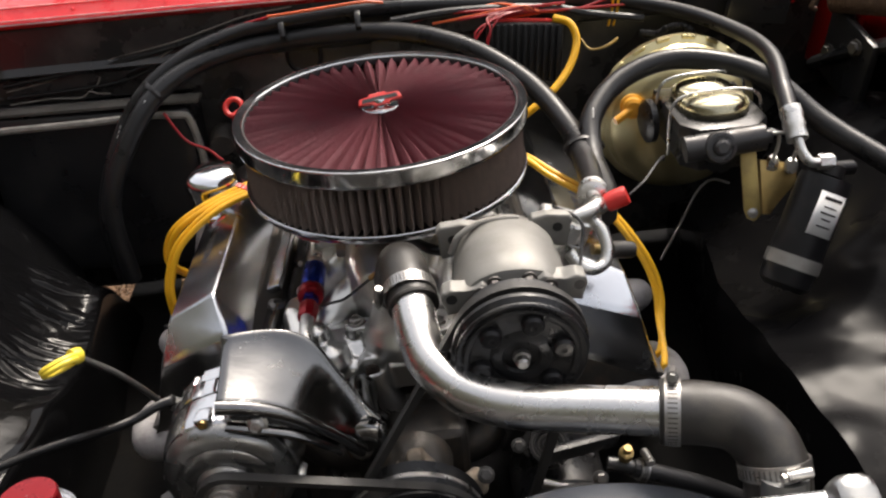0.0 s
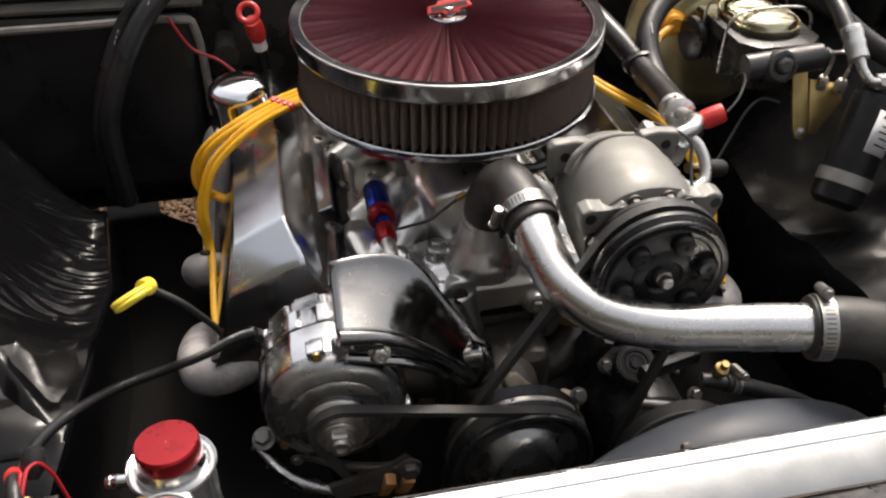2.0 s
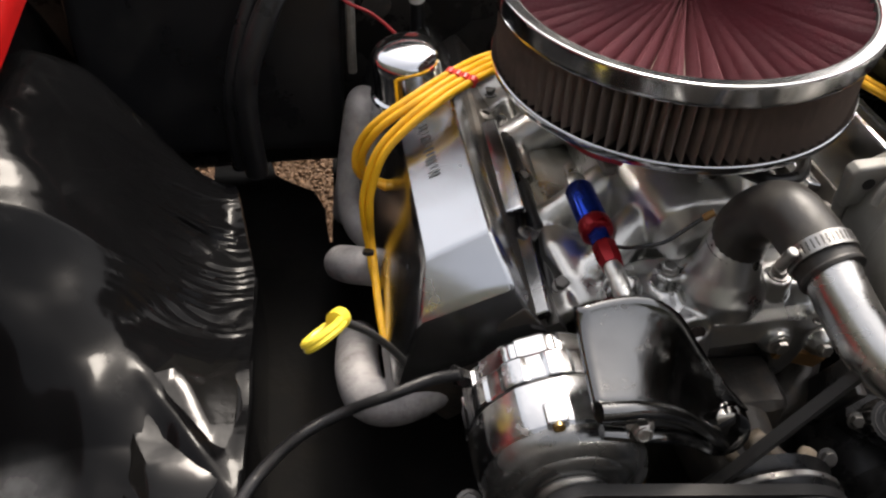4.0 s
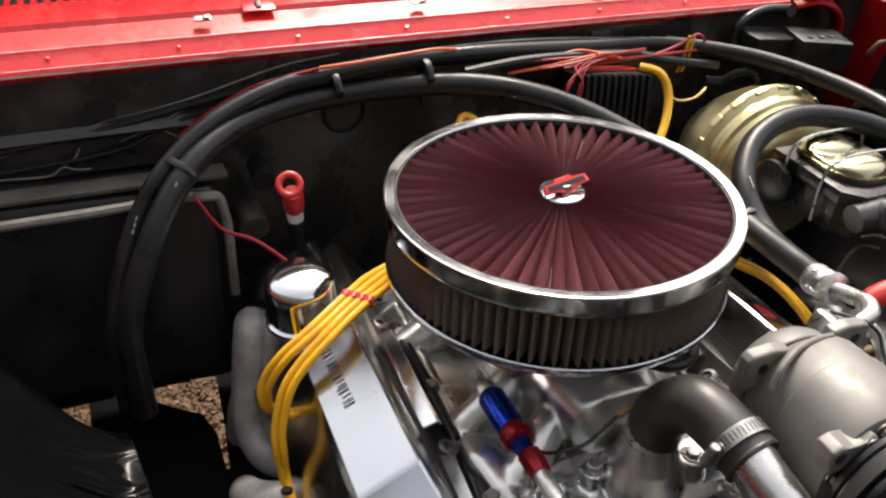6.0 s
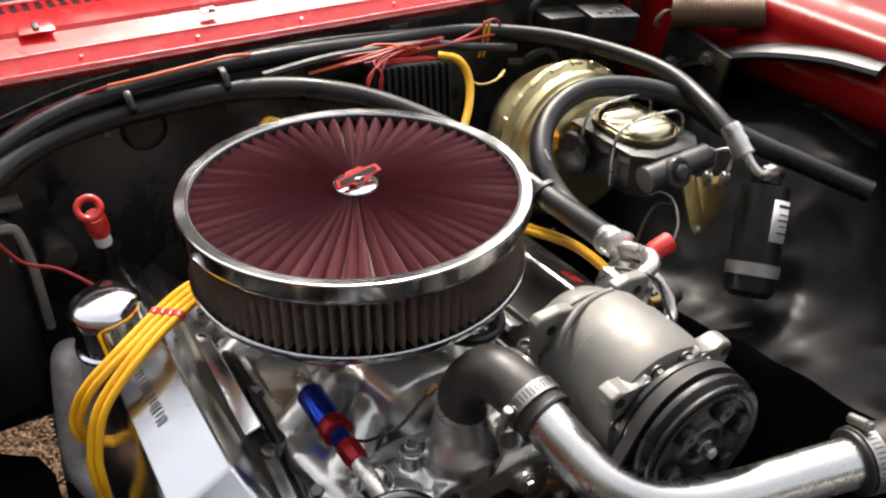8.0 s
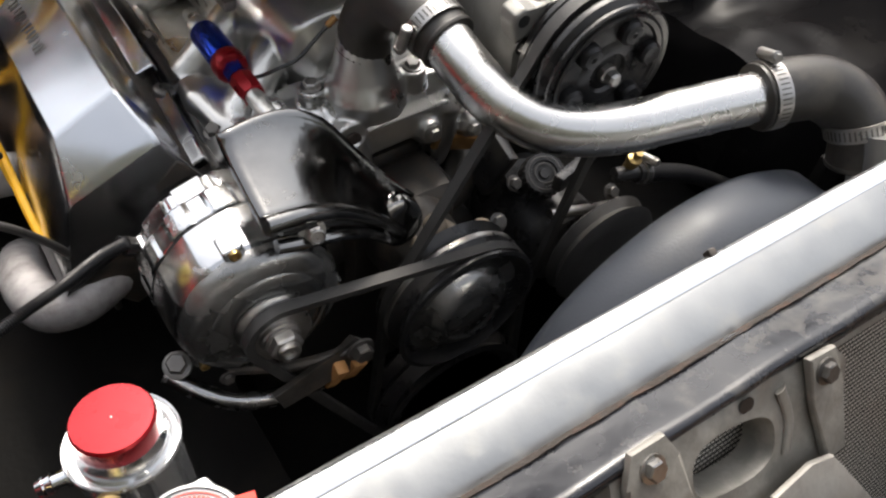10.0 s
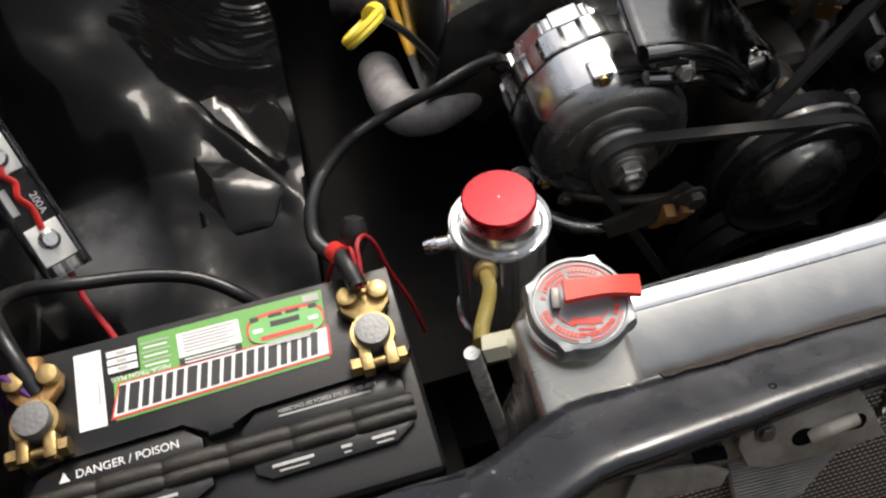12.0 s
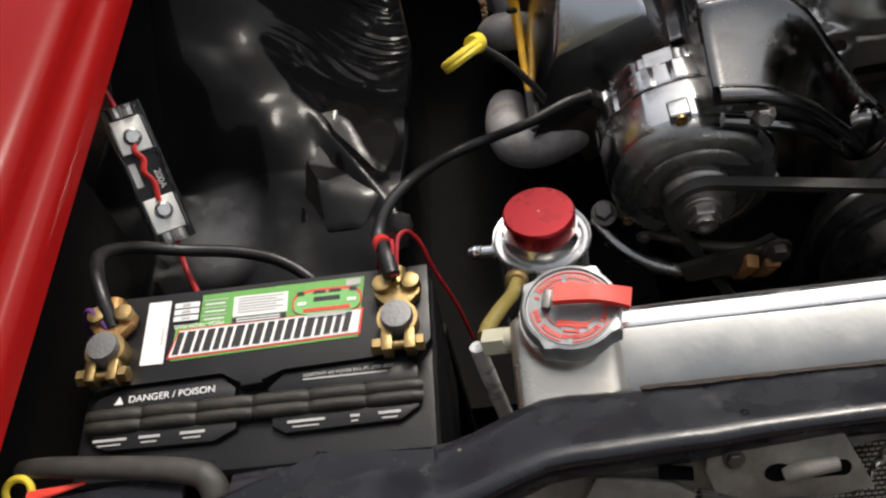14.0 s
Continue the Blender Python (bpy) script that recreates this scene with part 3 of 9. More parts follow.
def firewall():
    bm = shape()

    def f(u, v):
        x, z = -0.74 + 1.52 * u, 0.512 + 0.493 * v
        y = 0.362
        if z > 0.93:
            y -= 0.012
        y += 0.003 * noise.noise(V(x * 6, z * 6, 2))
        y -= 0.010 * max(0, min(1, (0.94 - z) / 0.01)) * (1 if -0.62 < x < -0.31 and z > 0.88 else 0)
        return V(x, y, z)
    sheet(bm, f, 90, 60)
    fw = part("firewall", bm, FIREBLACK, car, "black painted firewall panel", thick=0.004)
    # long pressed ribs
    for pts in (((-0.62, 0.352, 0.925), (-0.40, 0.35, 0.945), (-0.22, 0.35, 0.962)), ((-0.62, 0.352, 0.892), (-0.46, 0.352, 0.898), (-0.37, 0.352, 0.905))):
        bm = shape()
        tube(bm, pts, 0.003, 8, flat=0.6)
        part("pressed_rib", bm, FIREBLACK, fw)
    for pts in (((-0.60, 0.347, 0.905), (-0.531, 0.347, 0.916), (-0.432, 0.347, 0.940), (-0.428, 0.345, 0.934), (-0.415, 0.347, 0.944), (-0.32, 0.346, 0.959), (-0.208, 0.346, 0.987), (-0.131, 0.346, 0.996)),
                ((-0.60, 0.343, 0.884), (-0.538, 0.343, 0.888), (-0.488, 0.343, 0.885), (-0.471, 0.343, 0.894), (-0.458, 0.343, 0.889), (-0.440, 0.343, 0.887)),
                ((-0.468, 0.343, 0.897), (-0.455, 0.343, 0.905), (-0.448, 0.343, 0.916)),
                ((-0.327, 0.345, 0.908), (-0.351, 0.343, 0.925), (-0.342, 0.343, 0.940), (-0.308, 0.345, 0.955))):
        bm = shape()
        tube(bm, pts, 0.0013, 6, k=8)
        part("seam_sealer", bm, SEALER, fw, "dusty line of seam sealer")
    bm = shape()
    lathe(bm, [(0.030, 0), (0.030, 0.004), (0.026, 0.007), (0.023, 0.004), (0.0, 0.003)], (-0.126, 0.360, 0.912), (0, -1, 0), 32)
    part("blanking_plug", bm, RUBBER, fw, "round black rubber plug")
    for x, z in ((-0.172, 0.915), (-0.29, 0.90), (-0.40, 0.912)):
        bm = shape()
        bolt(bm, (x, 0.360, z), (0, -1, 0), 0.006, 0.006)
        part("bolt", bm, DULLSTEEL, fw)
    bm = shape()
    box(bm, (0.005, 0.356, 0.93), (0.045, 0.006, 0.05), None, 0.002)
    part("cover_plate", bm, DULLSTEEL, fw)
    bm = shape()
    box(bm, (0.335, 0.345, 0.972), (0.11, 0.004, 0.030), turn(0, 2, 0), 0.001)
    part("data_plate", bm, BLACKPL, fw, "black painted data plate")
    bm = shape()
    box(bm, (0.24, 0.343, 0.983), (0.030, 0.006, 0.012), None, 0.002)
    part("clip_plate", bm, DULLSTEEL, fw)
    return fw


firewall()


def heater_box():
    t = thing("heater_case", (-0.47, 0.31, 0.55), "black moulded heater case on the firewall", "heater case")
    bm = shape()
    box(bm, (-0.475, 0.315, 0.741), (0.33, 0.09, 0.278), turn(-4, 2, 0), 0.02, 4)
    part("case", bm, BLACK, t)
    bm = shape()
    tube(bm, [(-0.64, 0.268, 0.872), (-0.47, 0.262, 0.874), (-0.33, 0.262, 0.874), (-0.302, 0.264, 0.85), (-0.30, 0.27, 0.72)], 0.006, 8)
    part("flange", bm, SUPPORTDUST, t, "dusty raised flange")
    bm = shape()
    box(bm, (-0.475, 0.300, 0.886), (0.37, 0.034, 0.006), turn(-3, 1, 0), 0.002)
    part("top_ledge", bm, mat("dusty_ledge", (0.06, 0.056, 0.05), 0.6, 0, 0.4, 30, 0.3, 200, dirt=(0.15, 0.135, 0.11), dirt_amount=0.5, dirt_scale=20), t, "dusty top ledge")
    bm = shape()
    tube(bm, [(-0.27, 0.335, 0.80), (-0.268, 0.30, 0.815), (-0.267, 0.27, 0.81)], 0.019, 14)
    part("pipe_stub", bm, OLIVE, t, "greasy heater pipe stub")
    bm = shape()
    tube(bm, [(-0.245, 0.335, 0.865), (-0.247, 0.30, 0.87), (-0.248, 0.285, 0.868)], 0.015, 14)
    part("pipe_stub", bm, BLACKPL, t)


heater_box()


def inner_fender(side):
    """side -1: wrinkled; 1: smooth."""
    bm = shape()
    wr = side < 0
    xo = 0.655 if wr else 0.745

    def f(u, v):
        y = -0.47 + 0.835 * u
        edge = 0.428 + 0.03 * max(0, (y + 0.05) / 0.2) + 0.012 * max(0, (-0.25 - y) / 0.2)
        hump = math.exp(-((y - 0.0) / 0.16) ** 2)
        ztop = 0.835 + 0.03 * hump - 0.105 * max(0, min(1, (-0.10 - y) / 0.18)) - (0.20 if wr else 0.05) * max(0, (y - 0.14) / 0.2) ** 1.5
        zedge = 0.70 - 0.02 * math.cos(y * 9) - (0.32 if wr else 0.14) * max(0, (y - 0.08) / 0.25) ** 1.3
        if v < 0.12:
            x, z = xo + 0.01 - 0.01 * v / 0.12, ztop + 0.10 * (1 - v / 0.12)
        elif v < 0.75:
            t = (v - 0.12) / 0.63
            x = xo - (xo - edge) * t
            z = zedge + (ztop - zedge) * (0.5 + 0.5 * math.cos(math.pi * t ** (1.25 - 0.25 * hump)))
        else:
            t = (v - 0.75) / 0.25
            x = edge - 0.012 * math.sin(t * math.pi) + 0.03 * t
            z = zedge - (zedge - 0.42) * t
        n = noise.noise(V(x * 7, y * 7, side * 3.0)) * 0.012 + noise.noise(V(x * 19, y * 19, z * 10)) * 0.005 + noise.noise(V(x * 47, y * 47, z * 20)) * 0.0007
        if wr:
            w = math.exp(-((y + 0.02) / 0.125) ** 4) * math.exp(-((v - 0.60) / 0.12) ** 2) * (0.7 + 0.9 * noise.noise(V(y * 17, x * 9, 4)))
            ph = y * 560 + 18 * noise.noise(V(x * 12, y * 24, 0)) + 70 * (x - 0.45) * (1 + 6 * y)
            n += max(0, w) * 0.0027 * (math.sin(ph) + 0.7 * math.sin(ph * 0.43 + 2.0 + 5 * noise.noise(V(x * 9, y * 9, 9))))
            n += 0.012 * math.exp(-(((y + 0.25) / 0.035) ** 2 + ((v - 0.42) / 0.07) ** 2))
            n += 0.010 * max(0, 1 - abs((y + 0.27) + (v - 0.62) * 0.5) / 0.03) * math.exp(-((v - 0.62) / 0.09) ** 2)
        return V(side * x, y, z + n)
    sheet(bm, f, 300 if wr else 120, 130 if wr else 60)
    ob = part("inner_fender", bm, LINER if wr else LINERDULL, car, "black inner fender" + (" with a crumpled edge" if wr else ""), thick=0.002, sharp=60)
    if wr:
        # a folded patch of black sheet near the battery
        rnd = random.Random(21)
        nu, nv = 4, 3
        bm = shape()
        grid = []
        for j in range(nv + 1):
            row = []
            for i in range(nu + 1):
                edge = i in (0, nu) or j in (0, nv)
                jit = 0.06 if edge else 0.36
                u, v = (i + rnd.uniform(-jit, jit)) / nu, (j + rnd.uniform(-jit, jit)) / nv
                row.append(bm.verts.new(f(0.145 + 0.20 * u, 0.50 + 0.235 * v) + V(0, 0, 0.001 if edge else 0.002 + rnd.uniform(0, 0.0095))))
            grid.append(row)
        for j in range(nv):
            for i in range(nu):
                a, b, c, d = grid[j][i], grid[j][i + 1], grid[j + 1][i + 1], grid[j + 1][i]
                for tri in (((a, b, c), (a, c, d)) if rnd.random() < 0.5 else ((a, b, d), (b, c, d))):
                    bm.faces.new(tri)
        bmesh.ops.subdivide_edges(bm, edges=bm.edges[:], cuts=3, use_grid_fill=True, smooth=0.9)
        part("folded_patch", bm, SHEETBLACK, ob, "crumpled shiny black sheet patch", thick=0.0008, sharp=34)
    return ob


inner_fender(-1)
inner_fender(1)


def fender(side):
    prof = [(0.648, 0.86), (0.628, 0.90), (0.632, 0.925), (0.645, 0.94), (0.650, 0.965), (0.662, 0.978), (0.70, 0.986), (0.72, 0.996),
            (0.80, 1.0), (0.88, 0.985), (0.925, 0.93), (0.94, 0.80), (0.935, 0.62)]
    bm = shape()

    def f(u, v):
        i = v * (len(prof) - 1)
        k = min(int(i), len(prof) - 2)
        t = i - k
        x, z = prof[k][0] * (1 - t) + prof[k + 1][0] * t, prof[k][1] * (1 - t) + prof[k + 1][1] * t
        y = -0.95 + 1.55 * u
        z = z if side > 0 else 0.86 + (z - 0.86) * 0.6
        return V(side * (x + (0.10 if side > 0 else 0)), y, z + 0.035 * (u - 0.25))
    sheet(bm, f, 24, (len(prof) - 1) * 2)
    ob = part("fender", bm, RED, car, "red painted front fender", thick=0.002, sharp=50)
    return ob


fender(-1)
fender(1)


def bay_underside():
    """Frame rails, crossmember and added black sheets that close the bay below."""
    bm = shape()
    for s in (-1, 1):
        box(bm, (s * 0.40, -0.30, 0.36), (0.10, 1.2, 0.12), None, 0.01)
    box(bm, (0, -0.30, 0.30), (0.80, 0.30, 0.12), None, 0.02)
    part("frame_rail", bm, UNDER, car, "black frame rails and crossmember")
    # sheets added as black fill where the bay floor is lost in shade
    bm = shape()
    box(bm, (0.0, -0.285, 0.27), (1.86, 1.33, 0.006), None, 0.001)
    box(bm, (0.36, 0.48, 0.268), (1.14, 0.20, 0.006), None, 0.001)
    part("dark_fill_pan", bm, UNDER, car, "black sheet added to close the bay below")
    bm = shape()
    plate(bm, [(-0.50, -0.42), (-0.19, -0.42), (-0.19, 0.40), (-0.333, 0.40), (-0.338, 0.28), (-0.344, 0.180), (-0.352, 0.182), (-0.351, 0.255), (-0.365, 0.298), (-0.405, 0.324), (-0.424, 0.342), (-0.432, 0.40), (-0.515, 0.40)], Matrix.Translation((0, 0, 0.492)), 0.008, 0.002)
    part("dark_fill_sheet", bm, UNDER, car, "black sheet with a notched corner, added to fill the dark bay")
    bm = shape()
    plate(bm, [(0.19, -0.42), (0.52, -0.42), (0.62, 0.40), (0.19, 0.40)], Matrix.Translation((0, 0, 0.492)), 0.008, 0.002)
    part("dark_fill_sheet", bm, UNDER, car, "black sheet added to fill the dark bay")
    bm = shape()
    box(bm, (0.0, 0.30, 0.46), (0.40, 0.30, 0.05), None, 0.02)
    part("bell_cover", bm, OLIVE, car, "greasy bellhousing cover")
    for s in (-1, 1):
        bm = shape()
        box(bm, (s * 0.66, -0.62, 0.60), (0.012, 0.50, 0.62), None, 0.003)
        part("inner_panel", bm, UNDER, car, "black inner front panel")
        bm = shape()
        box(bm, (s * 0.935, -0.20, 0.45), (0.012, 1.50, 0.37), None, 0.003)
        part("wheel_skirt", bm, BLACK, car, "black wheel arch skirt")
        bm = shape()
        box(bm, (s * 0.53, -0.455, 0.50), (0.27, 0.012, 0.42), None, 0.003)
        part("wheelhouse_panel", bm, UNDER, car, "black wheelhouse front")


bay_underside()


def radiator_support():
    bm = shape()
    prof = [(-0.609, 0.850), (-0.6105, 0.8680), (-0.6135, 0.8722), (-0.6190, 0.8742), (-0.6280, 0.8780), (-0.6400, 0.8836), (-0.6475, 0.8872), (-0.6520, 0.8888), (-0.6560, 0.8882), (-0.6585, 0.8855), (-0.6590, 0.8800), (-0.6580, 0.8640), (-0.6550, 0.8620), (-0.6500, 0.8680), (-0.6350, 0.8690), (-0.620, 0.862)]
    rings = []
    for i in range(84):
        x = -0.50 + 1.13 * i / 83
        k = max(0.0, min(1.0, (-0.31 - x) / 0.08))
        k = k * k * (3 - 2 * k)
        dz = -0.008 * k - 0.010 * max(0, (-0.42 - x) / 0.08) - 0.01 * max(0, x) + 0.0015 * noise.noise(V(x * 20, 0, 0))
        dy = -0.018 * k
        c = 1 - 0.26 * max(0.0, min(1.0, (x + 0.34) / 0.22)) + 0.06 * max(0.0, min(1.0, (x + 0.06) / 0.3))
        rings.append([V(x, -0.6135 + (y + 0.6135) * c + dy + 0.0014 * noise.noise(V(x * 26, z * 30, 0)), 0.8722 + (z - 0.8722) * c + dz + 0.0008 * noise.noise(V(x * 60, y * 60, 5))) for y, z in prof])
    loft(bm, rings)
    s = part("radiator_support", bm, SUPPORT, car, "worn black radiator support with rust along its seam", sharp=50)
    bm = shape()
    rings = []
    for i in range(120):
        x = -0.27 + 0.62 * i / 119
        w = 0.0006 + 0.0012 * noise.noise(V(x * 40, 3, 0)) + 0.0010 * noise.noise(V(x * 300, 5, 0))
        dz = -0.01 * max(0, x)
        rings.append([V(x, -0.6105, 0.864 + dz), V(x, -0.6105, 0.8700 + dz), V(x, -0.6145 - w, 0.8742 + dz + w * 0.45), V(x, -0.6160 - w, 0.866 + dz)])
    loft(bm, rings)
    part("seam", bm, RUST, s, "rusty seam")
    for x in (-0.2240, -0.1875):
        bm = shape()
        lathe(bm, [(0.0021, -0.002), (0.0021, 0.0006), (0.0014, 0.0006), (0.0013, -0.001), (0, -0.001)], (x, -0.6385, 0.8826), (0, 0.46, 1), 14)
        part("drilled_hole", bm, VOID, s, "dark drilled hole")
    # tie bracket over the battery tray
    bm = shape()
    plate(bm, [(-0.062, -0.020), (0.060, -0.024), (0.066, 0.012), (0.012, 0.018), (0.004, 0.024), (-0.004, 0.018), (-0.062, 0.010)], Matrix.Translation((-0.446, -0.652, 0.862)) @ turn(14, 0, 8).to_4x4(), 0.006, 0.002)
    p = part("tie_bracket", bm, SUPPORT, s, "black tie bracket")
    for x, y, r in ((-0.442, -0.650, 0.0062), (-0.459, -0.652, 0.0030)):
        bm = shape()
        lathe(bm, [(r, 0.004), (r, 0.0068), (0.0, 0.0068)], (x, y, 0.862), (0.0, -0.24, 1), 24, lambda a, q, h: q * (1 + 0.9 * abs(math.sin(a)) ** 3))
        part("slot", bm, INK, p)
    bm = shape()
    tube(bm, [(-0.645, -0.606, 0.838), (-0.622, -0.610, 0.846), (-0.57, -0.617, 0.850), (-0.53, -0.624, 0.852), (-0.514, -0.632, 0.850), (-0.510, -0.650, 0.838), (-0.512, -0.670, 0.815)], lambda u: 0.0062 + 0.0030 * u, 14, flat=0.7)
    part("tie_rod", bm, TIEDUST, s, "dusty stamped tie")
    bm = shape()
    box(bm, (-0.578, -0.640, 0.834), (0.085, 0.036, 0.006), turn(14, 0, 6), 0.002)
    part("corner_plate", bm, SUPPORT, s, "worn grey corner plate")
    ywire = shape()
    tube(ywire, ring(V(-0.639, -0.622, 0.842), (0.1, -0.5, 0.85), 0.008, 14), 0.0024, 8, k=3, closed=True)
    solo("yellow_ring_terminal", ywire, YELLOWPL, "yellow ring terminal beside the support", "terminal")
    rwire = shape()
    tube(rwire, [(-0.632, -0.626, 0.842), (-0.615, -0.624, 0.843), (-0.597, -0.620, 0.842)], lambda u: 0.0042 - 0.003 * u, 8, flat=0.5)
    solo("red_tag", rwire, REDRUB, "small pink-red plastic tag beside the support", "tag")
    # front face, leaning forward: panel, brackets and openings
    F = Matrix.Translation((0, -0.652, 0.872)) @ Matrix(((1, 0, 0), (0, 0.55, -0.835), (0, 0.835, 0.55))).to_4x4()
    bm = shape()
    plate(bm, [(-0.37, 0.006), (0.60, 0.006), (0.60, -0.022), (-0.085, -0.012), (-0.150, -0.009), (-0.175, -0.016), (-0.245, -0.030), (-0.37, -0.060)], F @ Matrix.Translation((0, 0, -0.018)), 0.004, 0.0015)
    part("lower_flange", bm, SUPPORTDUST, s, "dusty black lower flange")
    bm = shape()
    plate(bm, [(-0.243, 0.006), (-0.178, 0.002), (-0.171, -0.013), (-0.163, -0.031), (-0.183, -0.034), (-0.229, -0.030), (-0.241, -0.027), (-0.246, -0.012)][::-1], F @ Matrix.Translation((0, 0, -0.006)), 0.005, 0.002)
    q = part("slotted_bracket", bm, SUPPORTDUST, s, "dusty slotted bracket")
    nrm = F.to_3x3() @ V(0, 0, 1)
    for x, y, rx, ry in ((-0.2105, -0.0165, 0.0065, 0.0052), (-0.1790, -0.0170, 0.0042, 0.0046)):
        bm = shape()
        plate(bm, [(x + rx * math.cos(k * math.pi / 12), y + ry * math.sin(k * math.pi / 12)) for k in range(24)], F @ Matrix.Translation((0, 0, -0.0012)), 0.0006, 0)
        part("slot", bm, VOID, q, "dark slot end")
    bm = shape()
    plate(bm, [(-0.211, -0.0125), (-0.180, -0.0120), (-0.180, -0.0215), (-0.211, -0.0215)][::-1], F @ Matrix.Translation((0, 0, -0.0012)), 0.0004, 0)
    part("slot", bm, VOID, q, "dark slot")
    bm = shape()
    tube(bm, [F @ V(-0.206, -0.0185, -0.002), F @ V(-0.196, -0.0140, 0.0015), F @ V(-0.182, -0.0130, 0.0005)], lambda u: 0.0052 - 0.0012 * u, 12)
    part("bar", bm, SUPPORTDUST, q)
    bm = shape()
    bolt(bm, F @ V(-0.2315, -0.006, -0.001), nrm, 0.0042, 0.004)
    part("bolt", bm, DULLSTEEL, q)
    bm = shape()
    plate(bm, [(-0.30, -0.012), (-0.262, -0.019), (-0.250, -0.028), (-0.255, -0.036), (-0.31, -0.030)][::-1], F @ Matrix.Translation((0, 0, -0.008)), 0.004, 0.0015)
    q = part("side_bracket", bm, SUPPORTDUST, s, "dusty folded side bracket")
    bm = shape()
    tube(bm, [F @ V(-0.268, -0.013, -0.006), F @ V(-0.251, -0.016, -0.006)], 0.004, 10, flat=0.4)
    part("slot", bm, VOID, q, "dark slot")
    # fins of the cooler's end, and the torn edge of its screen
    bm = shape()
    plate(bm, [(-0.247, -0.028), (-0.170, -0.036), (-0.204, -0.068), (-0.243, -0.068)][::-1], F @ Matrix.Translation((0, 0, -0.0175)), 0.003, 0.0005)
    q = part("finned_end", bm, SUPPORTDUST, s, "dusty finned end plate")
    for k in range(16):
        w = k / 15
        bm = shape()
        tube(bm, [F @ V(-0.246 + 0.004 * w, -0.030 - 0.036 * w, -0.014), F @ V(-0.174 - 0.030 * w, -0.0375 - 0.030 * w, -0.014)], 0.0009, 5, k=1)
        part("fin", bm, SUPPORTDUST, q)
    bm = shape()

    def torn(u, v):
        jag = 0.0032 * noise.noise(V(u * 9, v * 3, 2)) + 0.0016 * noise.noise(V(u * 31, v * 7, 5))
        return F @ V(-0.150 - 0.021 * u + 0.010 * v + jag, -0.004 - 0.036 * u + 0.003 * v, -0.008 - 0.010 * v + 0.006 * noise.noise(V(u * 14, v * 5, 8)))
    sheet(bm, torn, 60, 6)
    part("torn_edge", bm, FILLER, s, "bright torn screen edge", thick=0.0006)
    bm = shape()
    tube(bm, [F @ V(-0.152, -0.004, -0.008), F @ V(-0.135, -0.0075, -0.007), F @ V(-0.110, -0.0095, -0.010)], 0.0022, 8)
    part("screen_rim", bm, SUPPORTDUST, s, "dusty screen rim")
    F = F @ Matrix.Translation((-0.0205, 0.009, 0))
    bm = shape()
    plate(bm, [(-0.072, 0.004), (-0.048, 0.004), (-0.040, -0.012), (-0.040, -0.045), (-0.022, -0.085), (-0.030, -0.125), (-0.075, -0.125), (-0.090, -0.095), (-0.092, -0.068), (-0.078, -0.045), (-0.080, -0.015)][::-1], F @ Matrix.Translation((-0.004, 0.007, 0)), 0.006, 0.0028)
    q = part("latch_bracket", bm, SUPPORTDUST, s, "dusty black stamped latch bracket")
    for x, y in ((-0.065, -0.003), (-0.072, -0.094)):
        bm = shape()
        bolt(bm, F @ V(x, y, 0.006), F.to_3x3() @ V(0, 0, 1), 0.0065, 0.006)
        part("bolt", bm, STEEL, q)
    bm = shape()
    tube(bm, [F @ V(-0.048, -0.052, 0.006), F @ V(-0.035, -0.075, 0.010), F @ V(-0.030, -0.110, 0.008)], 0.010, 12, flat=0.6)
    part("pressed_rib", bm, SUPPORTDUST, q)
    # stamped latch panel with one deep rolled opening
    outer = [(-0.088, 0.004), (0.030, 0.002), (0.085, -0.002), (0.102, -0.020), (0.097, -0.060), (0.078, -0.085), (0.010, -0.100), (-0.050, -0.095), (-0.090, -0.085), (-0.097, -0.040)]
    ca, sa, cx, cy = math.cos(-0.12), math.sin(-0.12), -0.002, -0.036

    def reach(a):
        """Where a ray from the opening's middle leaves the outline."""
        best = 1.0
        for (x0, y0), (x1, y1) in zip(outer, outer[1:] + outer[:1]):
            ex, ey, dx, dy = x1 - x0, y1 - y0, math.cos(a), math.sin(a)
            den = dx * ey - dy * ex
            if abs(den) > 1e-9:
                r = ((x0 - cx) * ey - (y0 - cy) * ex) / den
                w = ((x0 - cx) * dy - (y0 - cy) * dx) / den
                if r > 0 and 0 <= w <= 1:
                    best = min(best, r)
        return best
    bm = shape()
    loops = []
    for kind in range(6):
        ring_ = []
        for i in range(64):
            a = 2 * math.pi * i / 64
            hx, hy = 0.031 * math.copysign(abs(math.cos(a)) ** 0.7, math.cos(a)), 0.018 * math.copysign(abs(math.sin(a)) ** 0.7, math.sin(a))
            px, py = cx + hx * ca - hy * sa, cy + hx * sa + hy * ca
            aa = math.atan2(py - cy, px - cx)
            ro, ri = reach(aa), math.hypot(px - cx, py - cy)
            r, z = ((ri, -0.022), (ri, -0.005), (ri + 0.002, 0.0005), (ri + 0.006, 0.0005), (ro - 0.002, -0.002 + 0.0015 * math.sin(9 * aa)), (ro, -0.012))[kind]
            ring_.append(bm.verts.new(F @ V(cx + r * math.cos(aa), cy + r * math.sin(aa), z)))
        loops.append(ring_)
    for p, q2 in zip(loops[:-1], loops[1:]):
        for i in range(64):
            bm.faces.new((p[i], q2[i], q2[(i + 1) % 64], p[(i + 1) % 64]))
    q = part("latch_panel", bm, SUPPORTDUST, s, "dusty stamped latch panel with a deep opening", sharp=40)
    bm = shape()
